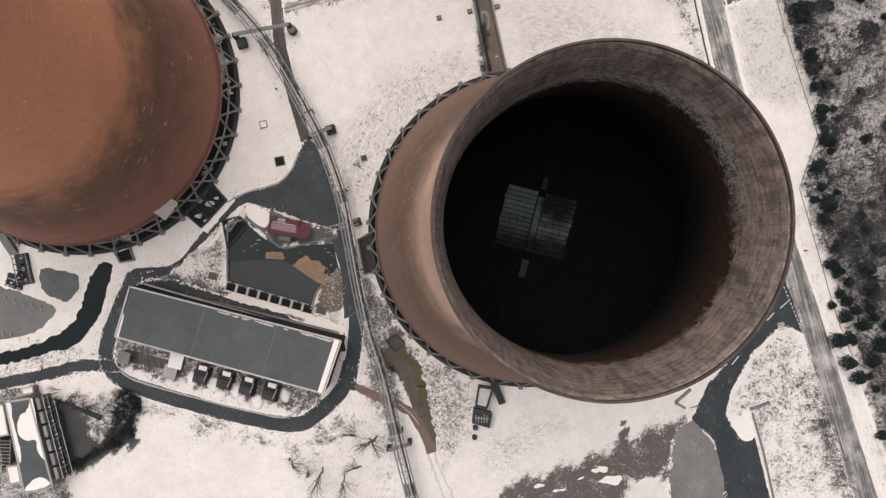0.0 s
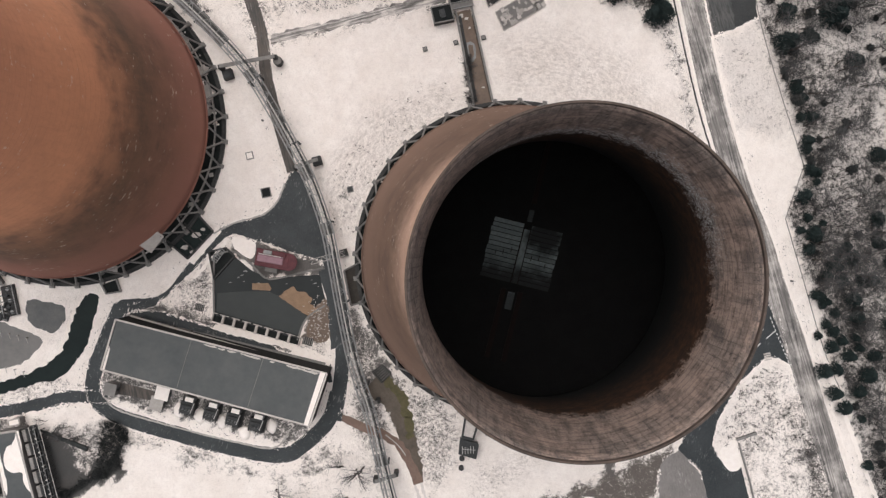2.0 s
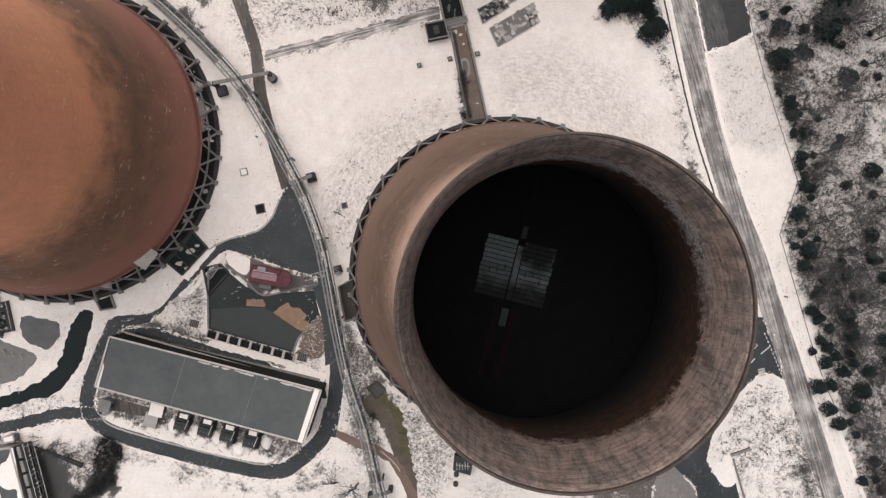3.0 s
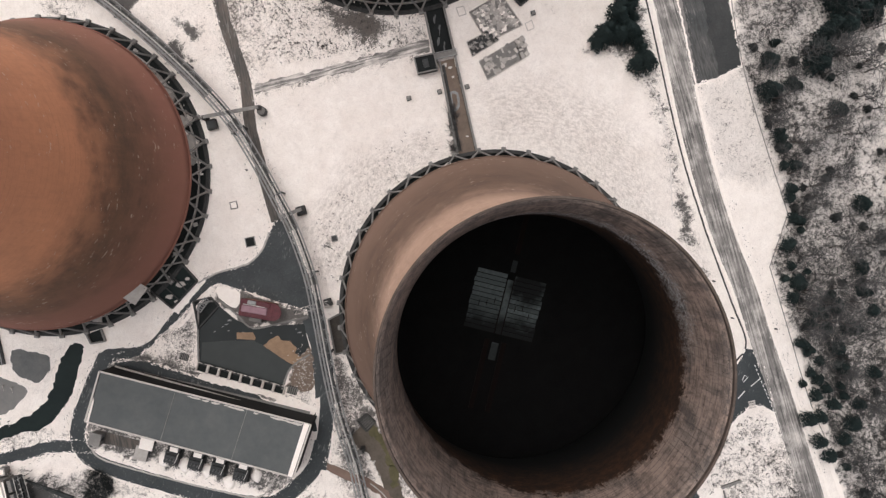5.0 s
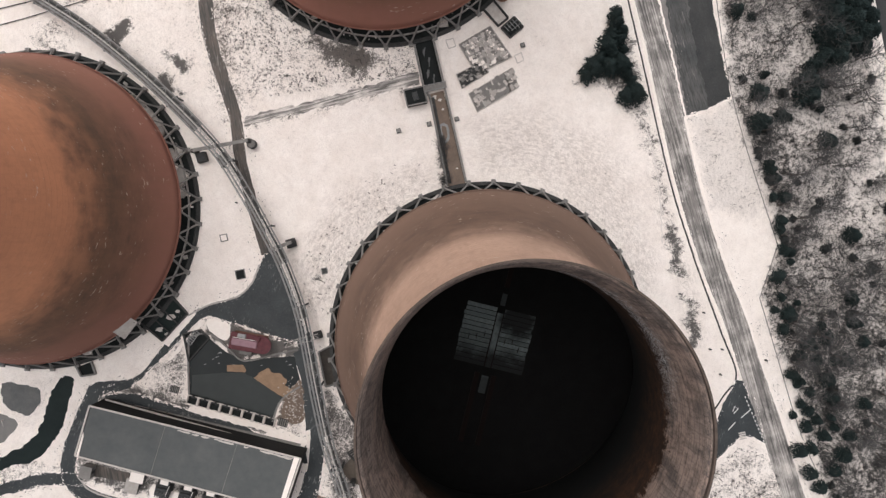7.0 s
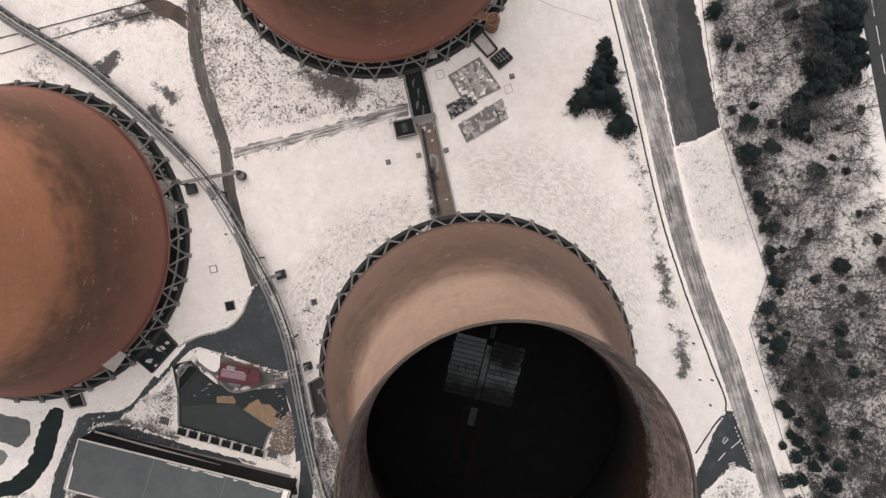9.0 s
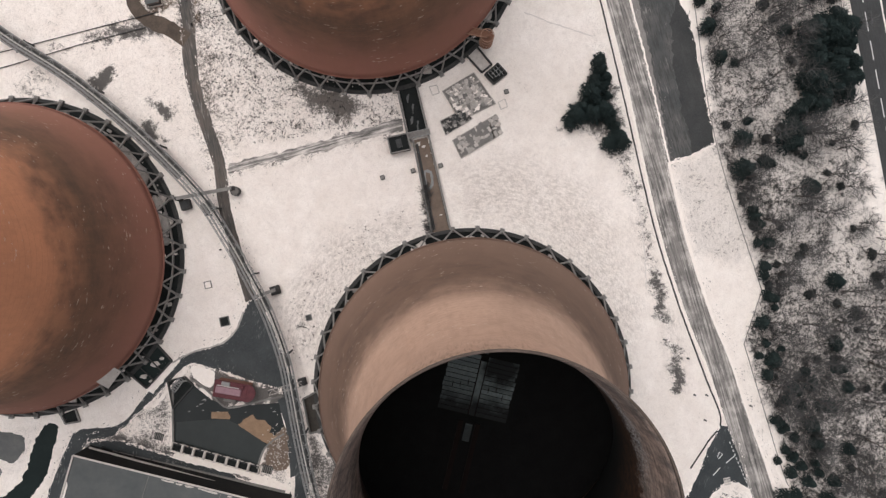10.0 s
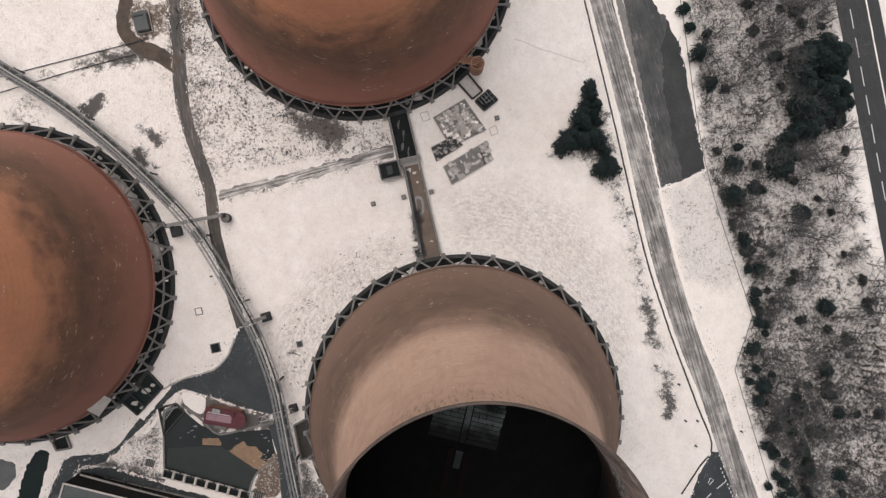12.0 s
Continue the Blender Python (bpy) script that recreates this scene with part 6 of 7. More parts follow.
for k in range(1, 5):
    p, q = a.lerp(b, k / 5), d.lerp(c, k / 5)
    part("bar", beam(bmesh.new(), (*p, 0.9), (*p.lerp(q, 0.5 + 0.1 * k), 0.9), 0.14, 0.14), STEEL, t)
for k in (1, 2):
    p, q = a.lerp(d, k / 3), b.lerp(c, k / 3)
    part("bar", beam(bmesh.new(), (*p.lerp(q, 0.3), 1.0), (*q, 1.0), 0.14, 0.14), STEEL, t)
for pts in ([(17.9, 90.3), (20.1, 90.6), (20.7, 88.3), (18.6, 87.8)], [(37.6, 84.4), (39.6, 85.2), (40.1, 82.9), (38.2, 82.2)]):
    t = thing("footing_outline", "faint square footing frame in the snow", "footing")
    for a, b in zip(pts, pts[1:] + pts[:1]):
        part("edge", beam(bmesh.new(), (*a, 0.08), (*b, 0.08), 0.25, 0.16), SNOW_DIRTY, t)

# stair tower and gangway at the north tower
x, y = (35.0, 101.3)
t = thing("spiral_stair", "rust-brown spiral stair tower with a gangway to the shell", "stair", x, y)
part("core", rod(bmesh.new(), (0, 0, 0), (0, 0, 10.6), 0.3, 10), RUST, t)
for k in range(40):
    a = k * 0.5
    ob = part("tread", beam(bmesh.new(), (0.3 * math.cos(a), 0.3 * math.sin(a), 0.3 + 0.25 * k), (1.7 * math.cos(a), 1.7 * math.sin(a), 0.3 + 0.25 * k), 0.7, 0.12), RUST, t)
for z in (2.6, 5.2, 7.8, 10.4):
    part("hoop", lathe([(1.7, z), (1.95, z), (1.95, z + 0.35), (1.7, z + 0.35)], 24, True), RUST_PALE, t, "pale rusty guard hoop")
g0, g1 = Vector((35.0, 101.5)) - Vector((x, y)), Vector((28.1, 103.4)) - Vector((x, y))
part("gangway", beam(bmesh.new(), (*g0, 10.2), (*g1, 10.2), 2.0, 0.25), RUST, t, "brown gangway deck")
for s in (-1.0, 1.0):
    q = Vector((-(g1 - g0).y, (g1 - g0).x)).normalized() * s
    part("handrail", beam(bmesh.new(), (*(g0 + q), 11.2), (*(g1 + q), 11.2), 0.16, 0.16), RUST_PALE, t)
part("landing", boxed(g1.x, g1.y, 10.1, 0.8, 2.8, 0.4, 12), SNOW, t, "snowy landing plate")

# kiosks at the foot of the open tower
roofed("kiosk", [(6.9, -42.2), (10.8, -43.1), (8.6, -48.9), (5.6, -47.9)], 3.0, CONCRETE_DARK, SNOW_DIRTY, "narrow kiosk with a slushy roof beside the tower", "kiosk", STEEL_DARK, 0.6)
k2 = roofed("kiosk", [(5.0, -48.5), (10.1, -50.3), (9.1, -54.4), (4.3, -52.6)], 3.0, STEEL_DARK, STEEL_DARK, "dark switchgear kiosk with pipes on its roof", "kiosk", STEEL_DARK, 0.3)
p = sum((Vector(v) for v in [(5.0, -48.5), (10.1, -50.3), (9.1, -54.4), (4.3, -52.6)]), Vector((0, 0))) / 4
for k in range(5):
    part("roof_pipe", beam(bmesh.new(), (p.x - 1.8 + 0.8 * k, p.y - 1.4, 3.3), (p.x - 1.7 + 0.8 * k, p.y + 1.0 - 0.3 * (k % 3), 3.3), 0.13, 0.13), PIPE_PALE, k2)
part("cross_pipe", beam(bmesh.new(), (p.x - 1.9, p.y + 0.2, 3.45), (p.x + 2.0, p.y - 0.4, 3.45), 0.12, 0.12), PIPE_PALE, k2)
t = thing("ramp", "dark sloping conveyor ramp against the tower", "ramp")
part("deck", beam(bmesh.new(), (*(10.9, -40.3), 4.2), (*(13.5, -48.2), 0.8), 2.1, 0.4), STEEL_DARK, t)
for s in (0.2, 0.7):
    q = Vector((10.9, -40.3)).lerp(Vector((13.5, -48.2)), s)
    part("leg", boxed(q.x, q.y, 0, 0.4, 0.4, 4.0 - 3.4 * s), STEEL_DARK, t)
for x, y in [(5.1, -54.7), (4.7, -57.5)]:
    t = thing("drum", "small dark drum in the snow", "drum", x, y)
    part("body", rod(bmesh.new(), (0, 0, 0), (0, 0, 1.0), 0.75, 14), STEEL_DARK, t)
    part("lid", rod(bmesh.new(), (0, 0, 1.0), (0, 0, 1.08), 0.8, 14), CONCRETE_DARK, t)


# ---- pipe bridge across the site ----
def pipe_bridge():
    t = thing("pipe_bridge", "long grey lattice pipe bridge on trestles across the snow", "pipe bridge")
    line = rounded(BRIDGE, False, 3.0)
    h, w = 6.0, 1.65
    def off(i, s):
        d = (line[min(i + 1, len(line) - 1)] - line[max(i - 1, 0)]).normalized()
        return line[i] + Vector((-d.y, d.x)) * s
    for s, z, r, mt in ((-w, h, 0.13, STEEL), (w, h, 0.13, STEEL), (-w, h + 1.3, 0.1, STEEL), (w, h + 1.3, 0.1, STEEL), (-0.75, h + 0.35, 0.25, STEEL), (0.1, h + 0.3, 0.2, PIPE_PALE), (0.8, h + 0.35, 0.28, STEEL_DARK)):
        part("pipe" if abs(s) < 1 else "chord", tube([(*off(i, s), z) for i in range(len(line))], r, 6), mt, t)
    for i in range(len(line) - 1):
        a, b = off(i, 0), off(i + 1, 0)
        if i < len(line) * 0.36 or i % 5 == 0:
            part("walkway_panel", beam(bmesh.new(), (*a, h - 0.1), (*b, h - 0.1), 2 * w - 0.3, 0.06), GRATING, t)
    for i in range(len(line) - 1):
        s = w if i % 2 else -w
        a, b, c = off(i, s), off(i + 1, -s), off(i, -s)
        part("brace", beam(bmesh.new(), (*a, h + 1.3), (*b, h + 1.3), 0.13, 0.13), STEEL, t)
        part("crossbar", beam(bmesh.new(), (*a, h + 1.3), (*c, h + 1.3), 0.13, 0.13), STEEL, t)
        for q in (a, c):
            part("stanchion", boxed(q.x, q.y, h, 0.12, 0.12, 1.3), STEEL, t)
        if i % 7 == 3:
            for q in (off(i, -w), off(i, w)):
                part("trestle_leg", boxed(q.x, q.y, 0, 0.45, 0.45, h - 0.15), STEEL_DARK, t)
            part("trestle_beam", beam(bmesh.new(), (*off(i, -w - 0.5), h - 0.35), (*off(i, w + 0.5), h - 0.35), 0.4, 0.4), STEEL_DARK, t)
    return t


GRATING = plain("slushy_grating", (0.075, 0.074, 0.072), (0.21, 0.20, 0.195), 0.7)
BRIDGE = [(-122.6, 129.0), (-107.7, 118.0), (-98.8, 110.7), (-82.4, 98.4), (-65.5, 82.2), (-50.2, 64.2), (-42.5, 50.8), (-36.1, 36.9)] + [(-32.8, 29.1), (-29.2, 16.4), (-27.7, 6.3), (-25.9, -9.7), (-23.7, -24.3), (-20.4, -37.9), (-17.2, -56.9), (-13.4, -77.0)]
pipe_bridge()
for a, b, z, lab in (((-56.4, 63.0), (-40.6, 64.8), 4.6, "grey concrete cross beam under the pipe bridge"), ((-37.1, 33.1), (-30.4, 34.9), 4.0, "dark concrete pier beam beside the pipe bridge"), ((-22.4, -36.8), (-18.1, -35.8), 4.6, "dark pier beam under the pipe bridge"), ((-20.3, -58.6), (-14.2, -57.2), 4.6, "dark pier beam under the pipe bridge")):
    t = thing("pier", lab, "pier")
    part("beam", beam(bmesh.new(), (*a, z), (*b, z), 0.95, 0.7), CONCRETE, t)
    for q in (Vector(a), Vector(b)):
        part("column", boxed(q.x, q.y, 0, 1.2, 1.2, z - 0.4, bevel=0.06), CONCRETE_DARK, t)
x, y = (-40.2, 64.0)
t = thing("water_tank", "small round grey tank beside the pipe bridge", "tank", x, y)
part("body", rod(bmesh.new(), (0, 0, 0), (0, 0, 2.4), 1.3, 20), CONCRETE_DARK, t)
part("lid", rod(bmesh.new(), (0, 0, 2.4), (0, 0, 2.7), 1.15, 20, 0.8), CONCRETE, t)
for (x, y), w in (((-54.9, 61.2), 2.8), ((-25.2, 7.5), 2.2), ((-31.0, 34.6), 2.6)):
    t = thing("valve_box", "square dark valve housing beside the pipe bridge", "housing", x, y, 0, 12)
    part("body", boxed(0, 0, 0, w, w, 2.2, bevel=0.08), CONCRETE_DARK, t)
    part("lid", boxed(0, 0, 2.2, w * 0.7, w * 0.7, 0.2, bevel=0.05), STEEL_DARK, t)
t = thing("cross_truss", "pale lattice truss carrying pipes to the pump house", "truss")
a, b = Vector((-34.5, 5.6)), Vector((-24.6, 7.5))
d = (b - a).normalized()
q = Vector((-d.y, d.x))
for s in (-0.7, 0.7):
    part("chord", beam(bmesh.new(), (*(a + q * s), 4.4), (*(b + q * s), 4.4), 0.2, 0.2), CONCRETE_PALE, t)
for k in range(8):
    p0, p1 = a.lerp(b, k / 8), a.lerp(b, (k + 1) / 8)
    s = 0.7 if k % 2 else -0.7
    part("brace", beam(bmesh.new(), (*(p0 + q * s), 4.4), (*(p1 - q * s), 4.4), 0.15, 0.15), CONCRETE_PALE, t)
for p in (a, b):
    part("leg", boxed(p.x, p.y, 0, 0.4, 0.4, 4.3), STEEL_DARK, t)

# hatches, pits and poles in the snow
for (x, y), w, mt in (((-46.6, 26.6), 2.6, VOID), ((-50.6, 37.6), 1.9, SNOW), ((-22.1, 25.9), 1.6, STEEL_DARK)):
    t = thing("ground_hatch", "square hatch with a raised kerb in the snow", "hatch", x, y, 0, 8)
    part("lid", boxed(0, 0, 0, w, w, 0.25), mt, t)
    for s in (-1, 1):
        part("kerb", boxed(s * w / 2, 0, 0, 0.25, w + 0.25, 0.4), CONCRETE, t)
        part("kerb", boxed(0, s * w / 2, 0, w - 0.25, 0.25, 0.4), CONCRETE, t)
x, y = (-59.9, 122.1)
t = thing("small_hut", "small grey hut with a low yard wall", "hut", x, y, 0, 8)
part("wall", boxed(0, 0, 0, 3.6, 5.2, 2.6, bevel=0.06), CONCRETE, t)
part("roof", boxed(0, 0, 2.6, 3.9, 5.5, 0.2, bevel=0.05), ROOF, t)
part("roof_pipe", boxed(-0.4, 1.6, 2.8, 3.0, 0.4, 0.3), STEEL_DARK, t)
for s in (-1, 1):
    part("yard_wall", boxed(s * 2.3, 0, 0, 0.25, 6.2, 1.1), CONCRETE_PALE, t)
part("yard_wall", boxed(0, -3.1, 0, 4.4, 0.25, 1.1), CONCRETE_PALE, t)
for line in ([(-112.2, 108.0), (-97.3, 110.5), (-77.4, 114.1), (-59.2, 117.4)], [(-112.6, 103.2), (-102.6, 105.2), (-82.7, 109.6), (-62.5, 113.4)]):
    t = thing("ground_pipe", "thin dark pipeline on low sleepers across the snow", "pipeline")
    for a, b in zip(line, line[1:]):
        part("pipe", rod(bmesh.new(), (*a, 0.3), (*b, 0.3), 0.13, 8), STEEL_DARK, t)
        for k in range(4):
            p = Vector(a).lerp(Vector(b), (k + 0.5) / 4)
            part("sleeper", boxed(p.x, p.y, 0, 0.2, 0.4, 0.2), CONCRETE, t)
for x, y in [(88.6, -5.0), (91.1, -12.6), (92.1, -5.3), (104.7, -9.4), (87.4, 5.8), (80.8, 11.8), (-35.5, 35.1), (-46.1, 47.5)]:
    t = thing("marker_post", "short dark marker post in the snow", "post", x, y)
    part("post", rod(bmesh.new(), (0, 0, 0), (0, 0, 1.5), 0.22, 8), STEEL_DARK, t)
    part("base", boxed(0, 0, 0, 0.55, 0.45, 0.2), CONCRETE, t)
t = wall_line([(68.8, -47.7), (64.1, -51.3), (66.8, -53.2)], 0.7, 0.9, CONCRETE, "angled grey retaining wall in the snow")
wall_line([(85.9, -54.8), (91.7, -53.2)], 0.7, 0.9, CONCRETE, "short grey retaining wall")
wall_line([(86.5, -55.9), (89.1, -67.7), (91.5, -82.9)], 0.5, 0.5, CONCRETE, "long low concrete kerb wall")
sheet("snow_bank", [(81.1, -57.5), (85.9, -55.0), (86.8, -62.9), (82.7, -63.6)], 0.1, SNOW, "snow bank at the road junction", "snow bank", 0.3)
for x, y, r in ((*(40.8, -69.8), 1.6), (*(35.3, -71.7), 0.8), (*(28.5, -75.0), 1.2), (*(43.6, -73.0), 2.2), (*(22.8, -73.2), 1.0)):
    sheet("snow_patch", [(x - r * 1.6, y - 0.3), (x, y + r * 0.6), (x + r * 1.5, y + r * 0.5), (x + r, y - r * 0.5)], 0.05, SNOW, "small patch of old snow on bare soil", "snow patch", 0.6)
t = thing("drain_cover", "stepped pale drain cover at the junction", "drain", *(96.5, -31.1), 0, 8)
for k in range(4):
    part("step", boxed(0, -0.9 + 0.6 * k, 0, 2.0, 0.35, 0.25), SNOW_DIRTY, t)


# ---- trees ----
def rod3(verts, faces, a, b, r0, r1):
    """A three-sided tapering twig."""
    d = (b - a).normalized()
    u = d.orthogonal().normalized()
    v = d.cross(u)
    n = len(verts)
    for p, r in ((a, r0), (b, r1)):
        for k in range(3):
            verts.append(p + u * r * math.cos(k * 2.094) + v * r * math.sin(k * 2.094))
    for k in range(3):
        faces.append((n + k, n + (k + 1) % 3, n + 3 + (k + 1) % 3, n + 3 + k))


def raw(name, verts, faces, material, parent):
    me = bpy.data.meshes.new(name)
    me.from_pydata([tuple(v) for v in verts], [], faces)
    me.materials.append(material)
    ob = new(name, me)
    ob.parent = parent
    return ob


def bare_tree(label, height, spread, seed, limbs=16, thick=0.2, lean_by=0.06, wander=0.15, fan=0.0):
    r = random.Random(seed)
    t = thing("bare_tree", label, "tree", 0, 0, 0, 0, "bare trees of the wood")
    lean = Vector((r.gauss(0, lean_by), r.gauss(0, lean_by), 1))
    verts, faces = [], []
    heading = math.atan2(lean.y, lean.x)
    at = [Vector((0, 0, 0))]
    for k in range(1, 7):
        at.append(lean * height * k / 6 + Vector((r.gauss(0, wander), r.gauss(0, wander), 0)))
        rod3(verts, faces, at[-2], at[-1], thick * (1 - (k - 1) / 6.5), thick * (1 - k / 6.5))
    raw("trunk", verts, faces, BARK, t)
    verts, faces = [], []
    for k in range(limbs):
        f = 0.28 + 0.7 * k / limbs
        base = lean * height * f
        a = r.gauss(heading, fan) if fan else k * 2.4 + r.uniform(-0.5, 0.5)
        reach = spread * (1.15 - 0.75 * f) * r.uniform(0.7, 1.25)
        tip = base + Vector((math.cos(a) * reach, math.sin(a) * reach, reach * r.uniform(0.5, 1.1)))
        rod3(verts, faces, base, tip, 0.09 * thick / 0.2, 0.03)
        for j in range(4):
            p = base.lerp(tip, 0.3 + 0.18 * j)
            b = a + (0.75 if j % 2 else -0.75) + r.uniform(-0.35, 0.35)
            l = reach * r.uniform(0.3, 0.55)
            q = p + Vector((math.cos(b) * l, math.sin(b) * l, l * r.uniform(0.2, 0.9)))
            rod3(verts, faces, p, q, 0.035, 0.018)
            for i in range(3):
                s = p.lerp(q, 0.35 + 0.3 * i)
                c = b + r.uniform(-1.1, 1.1)
                m = l * r.uniform(0.3, 0.6)
                rod3(verts, faces, s, s + Vector((math.cos(c) * m, math.sin(c) * m, m * r.uniform(0.1, 0.9))), 0.025, 0.012)
    raw("crown", verts, faces, TWIG, t)
    return t


def conifer(label, height, spread, seed, count=520, squat=False):
    r = random.Random(seed)
    t = thing("conifer", label, "tree", 0, 0, 0, 0, "dark conifers of the site")
    verts, faces = [], []
    rod3(verts, faces, Vector((0, 0, 0)), Vector((0, 0, height * 0.9)), 0.22, 0.04)
    raw("trunk", verts, faces, BARK, t)
    verts, faces = [], []
    bulge = [r.uniform(0.7, 1.25) for _ in range(9)]
    for k in range(count):
        f = r.random() ** (0.8 if not squat else 0.6)
        a = r.uniform(0, 2 * math.pi)
        lobe = bulge[int(a / 6.2832 * 9) % 9]
        rad = spread * lobe * ((1 - f) ** (0.55 if not squat else 0.45)) * math.sqrt(r.uniform(0.15, 1.0)) + 0.1
        z = height * (0.12 + 0.86 * f) + r.gauss(0, 0.25)
        c = Vector((rad * math.cos(a), rad * math.sin(a), z))
        out = Vector((math.cos(a), math.sin(a), -0.25 + r.gauss(0, 0.3))).normalized()
        side = out.cross(Vector((0, 0, 1))).normalized()
        up = side.cross(out)
        s = r.uniform(0.3, 0.62)
        n = len(verts)
        verts += [c - out * s * 0.5 + side * s * 0.5, c - out * s * 0.5 - side * s * 0.5, c + out * s * 0.6, c + up * s * 0.55]
        faces += [(n, n + 1, n + 2), (n, n + 2, n + 3), (n + 1, n + 3, n + 2), (n, n + 3, n + 1)]
    raw("crown", verts, faces, NEEDLE, t)
    return t


def inside(p, outline):
    x, y = p
    hit = False
    for (ax, ay), (bx, by) in zip(outline, outline[1:] + outline[:1]):
        if (ay > y) != (by > y) and x < (bx - ax) * (y - ay) / (by - ay) + ax:
            hit = not hit
    return hit


bare = [bare_tree(lab, h, s, k) for k, (lab, h, s) in enumerate((("slender leafless tree with fine grey twigs", 10.0, 3.6), ("tall leafless tree with spreading twigs", 13.0, 4.4), ("leafless tree with a leaning trunk", 11.0, 3.9),
        ("young leafless tree with upright twigs", 8.0, 3.2), ("bushy leafless tree with brown twigs", 9.0, 4.6), ("thin leafless tree with few limbs", 12.0, 3.0)))]
pines = [conifer(lab, h, s, 40 + k, n) for k, (lab, h, s, n) in enumerate((("dark green conifer with an uneven crown", 7.5, 2.9, 1000), ("small dark conifer in the snow", 5.0, 2.1, 560), ("broad dark pine with a lobed crown", 8.5, 3.9, 1500), ("narrow dark conifer between bare trees", 8.0, 2.4, 760)))]


def plant(models, places, rng, low=0.85, high=1.2, used=None):
    """Copies of the model trees at these places, each turned and scaled a little; the models themselves go first."""
    for k, (x, y) in enumerate(places):
        model = models[k % len(models)] if len(models) < 5 else rng.choice(models)
        s = rng.uniform(low, high)
        m = pose(x, y, 0, 0, 0, rng.uniform(0, 360))
        if model.name not in used:
            used.add(model.name)
            model.matrix_basis = m
        else:
            copy_thing(model, m).scale = (s, s, s * rng.uniform(0.9, 1.15))


used = set()
rng = random.Random(21)
plant(pines, [(67.1, 93.2), (66.0, 88.7), (64.3, 84.3), (60.8, 80.4), (57.6, 76.7), (68.9, 83.7), (66.9, 79.6), (69.6, 76.2), (68.6, 70.1), (70.7, 72.5), (63.6, 78.9), (67.1, 90.9), (67.7, 86.4), (62.6, 82.5), (59.1, 78.6), (65.5, 81.7), (68.5, 79.0), (70.5, 74.8), (71.2, 70.5), (68.2, 88.6), (65.5, 86.5)], rng, 0.72, 1.0, used)
plant(pines, [(96.0, 114.3), (97.6, 109.1), (99.0, 101.1), (102.0, 106.5), (102.3, 92.3), (106.8, 90.6), (107.0, 68.6), (108.9, 73.3), (112.7, 61.6), (114.6, 60.8), (106.7, 59.8), (120.6, 98.4), (122.3, 73.3), (124.9, 62.4), (126.3, 53.1), (108.6, 47.9), (110.2, 43.2), (112.8, 37.8), (130.7, 25.5), (111.1, 31.0), (111.5, 22.5), (129.8, 0.0)], rng, 0.6, 0.95, used)
plant(pines, [(109.1, 46.1), (109.6, 38.0), (110.7, 28.5), (113.1, 18.9), (109.2, 15.0), (108.0, 5.3), (110.0, -0.3), (114.3, 6.8), (111.2, 4.1), (115.8, -5.5), (118.9, -9.8), (113.6, -16.0), (113.5, -22.6), (116.7, -19.5), (121.8, -3.5), (121.9, -27.2), (115.7, -35.8), (111.1, -25.7), (121.8, -42.8), (119.2, -31.9), (114.4, -29.2), (122.6, -51.1), (124.6, -38.0), (107.3, 59.2)], rng, 0.5, 0.85, used)
plant([pines[2], pines[0]], [(128.8, 97.9), (132.1, 100.1), (135.9, 100.6), (139.4, 98.7), (127.7, 93.1), (131.0, 94.5), (135.1, 95.0), (138.7, 93.1), (128.2, 88.3), (132.0, 89.6), (135.5, 89.3), (139.0, 87.5), (127.8, 82.6), (132.0, 84.0), (135.9, 82.9), (138.8, 83.5), (130.0, 79.2), (125.8, 77.1), (137.7, 97.2), (123.3, 74.9), (133.4, 80.6), (125.8, 83.6), (128.6, 76.6), (137.8, 79.2), (132.8, 97.6), (120.3, 66.2), (121.3, 69.7), (130.1, 91.3), (133.4, 86.6)], rng, 0.9, 1.25, used)
plant([pines[2], pines[0]], [(130.4, 6.8), (132.2, 3.4), (131.6, -0.7), (130.1, 2.7), (132.9, -5.7), (134.3, -9.1), (117.4, -4.6), (119.6, -8.0), (114.7, -8.5), (117.7, -12.0), (112.8, -16.9), (120.9, -13.9), (115.6, -24.7), (119.5, -23.7), (123.6, -23.2), (127.6, -24.6), (131.8, -23.8), (136.7, -24.7), (117.6, -27.7), (124.9, -28.7), (118.4, -6.3), (122.1, -7.7), (124.4, -10.5), (115.7, 4.4), (112.1, 3.1), (110.2, -2.4), (110.1, 8.8), (109.1, 14.8), (113.3, 21.6), (116.1, 1.3)][::2], rng, 0.4, 0.65, used)
extra = [(x + rng.gauss(0, 2), y + rng.gauss(0, 3)) for x, y in [(113.8, -9.5), (120.1, -0.9), (124.3, -15.2), (121.3, -23.3), (111.6, -14.4), (125.9, -30.2), (115.3, -41.2), (123.0, -36.7), (119.1, -46.4), (124.4, -60.1), (112.9, -36.0), (125.5, -8.7)]]
plant(pines, extra, rng, 0.5, 0.9, used)
WOOD = [(96.7, 158.0), (136.7, 155.2), (138.5, 104.6), (141.4, 71.6), (146.3, 43.1), (152.5, -19.1), (154.9, -92.0), (131.2, -93.6), (116.7, -30.1), (106.0, 11.2), (112.9, 27.3), (100.6, 68.0)]
xs, ys = [p[0] for p in WOOD], [p[1] for p in WOOD]
spots = []
while len(spots) < 270:
    p = (rng.uniform(min(xs), max(xs)), rng.uniform(min(ys), max(ys)))
    if inside(p, WOOD) and rng.random() < 0.55 + 0.5 * noise.noise((p[0] / 18, p[1] / 18, 4.0)):
        spots.append(p)
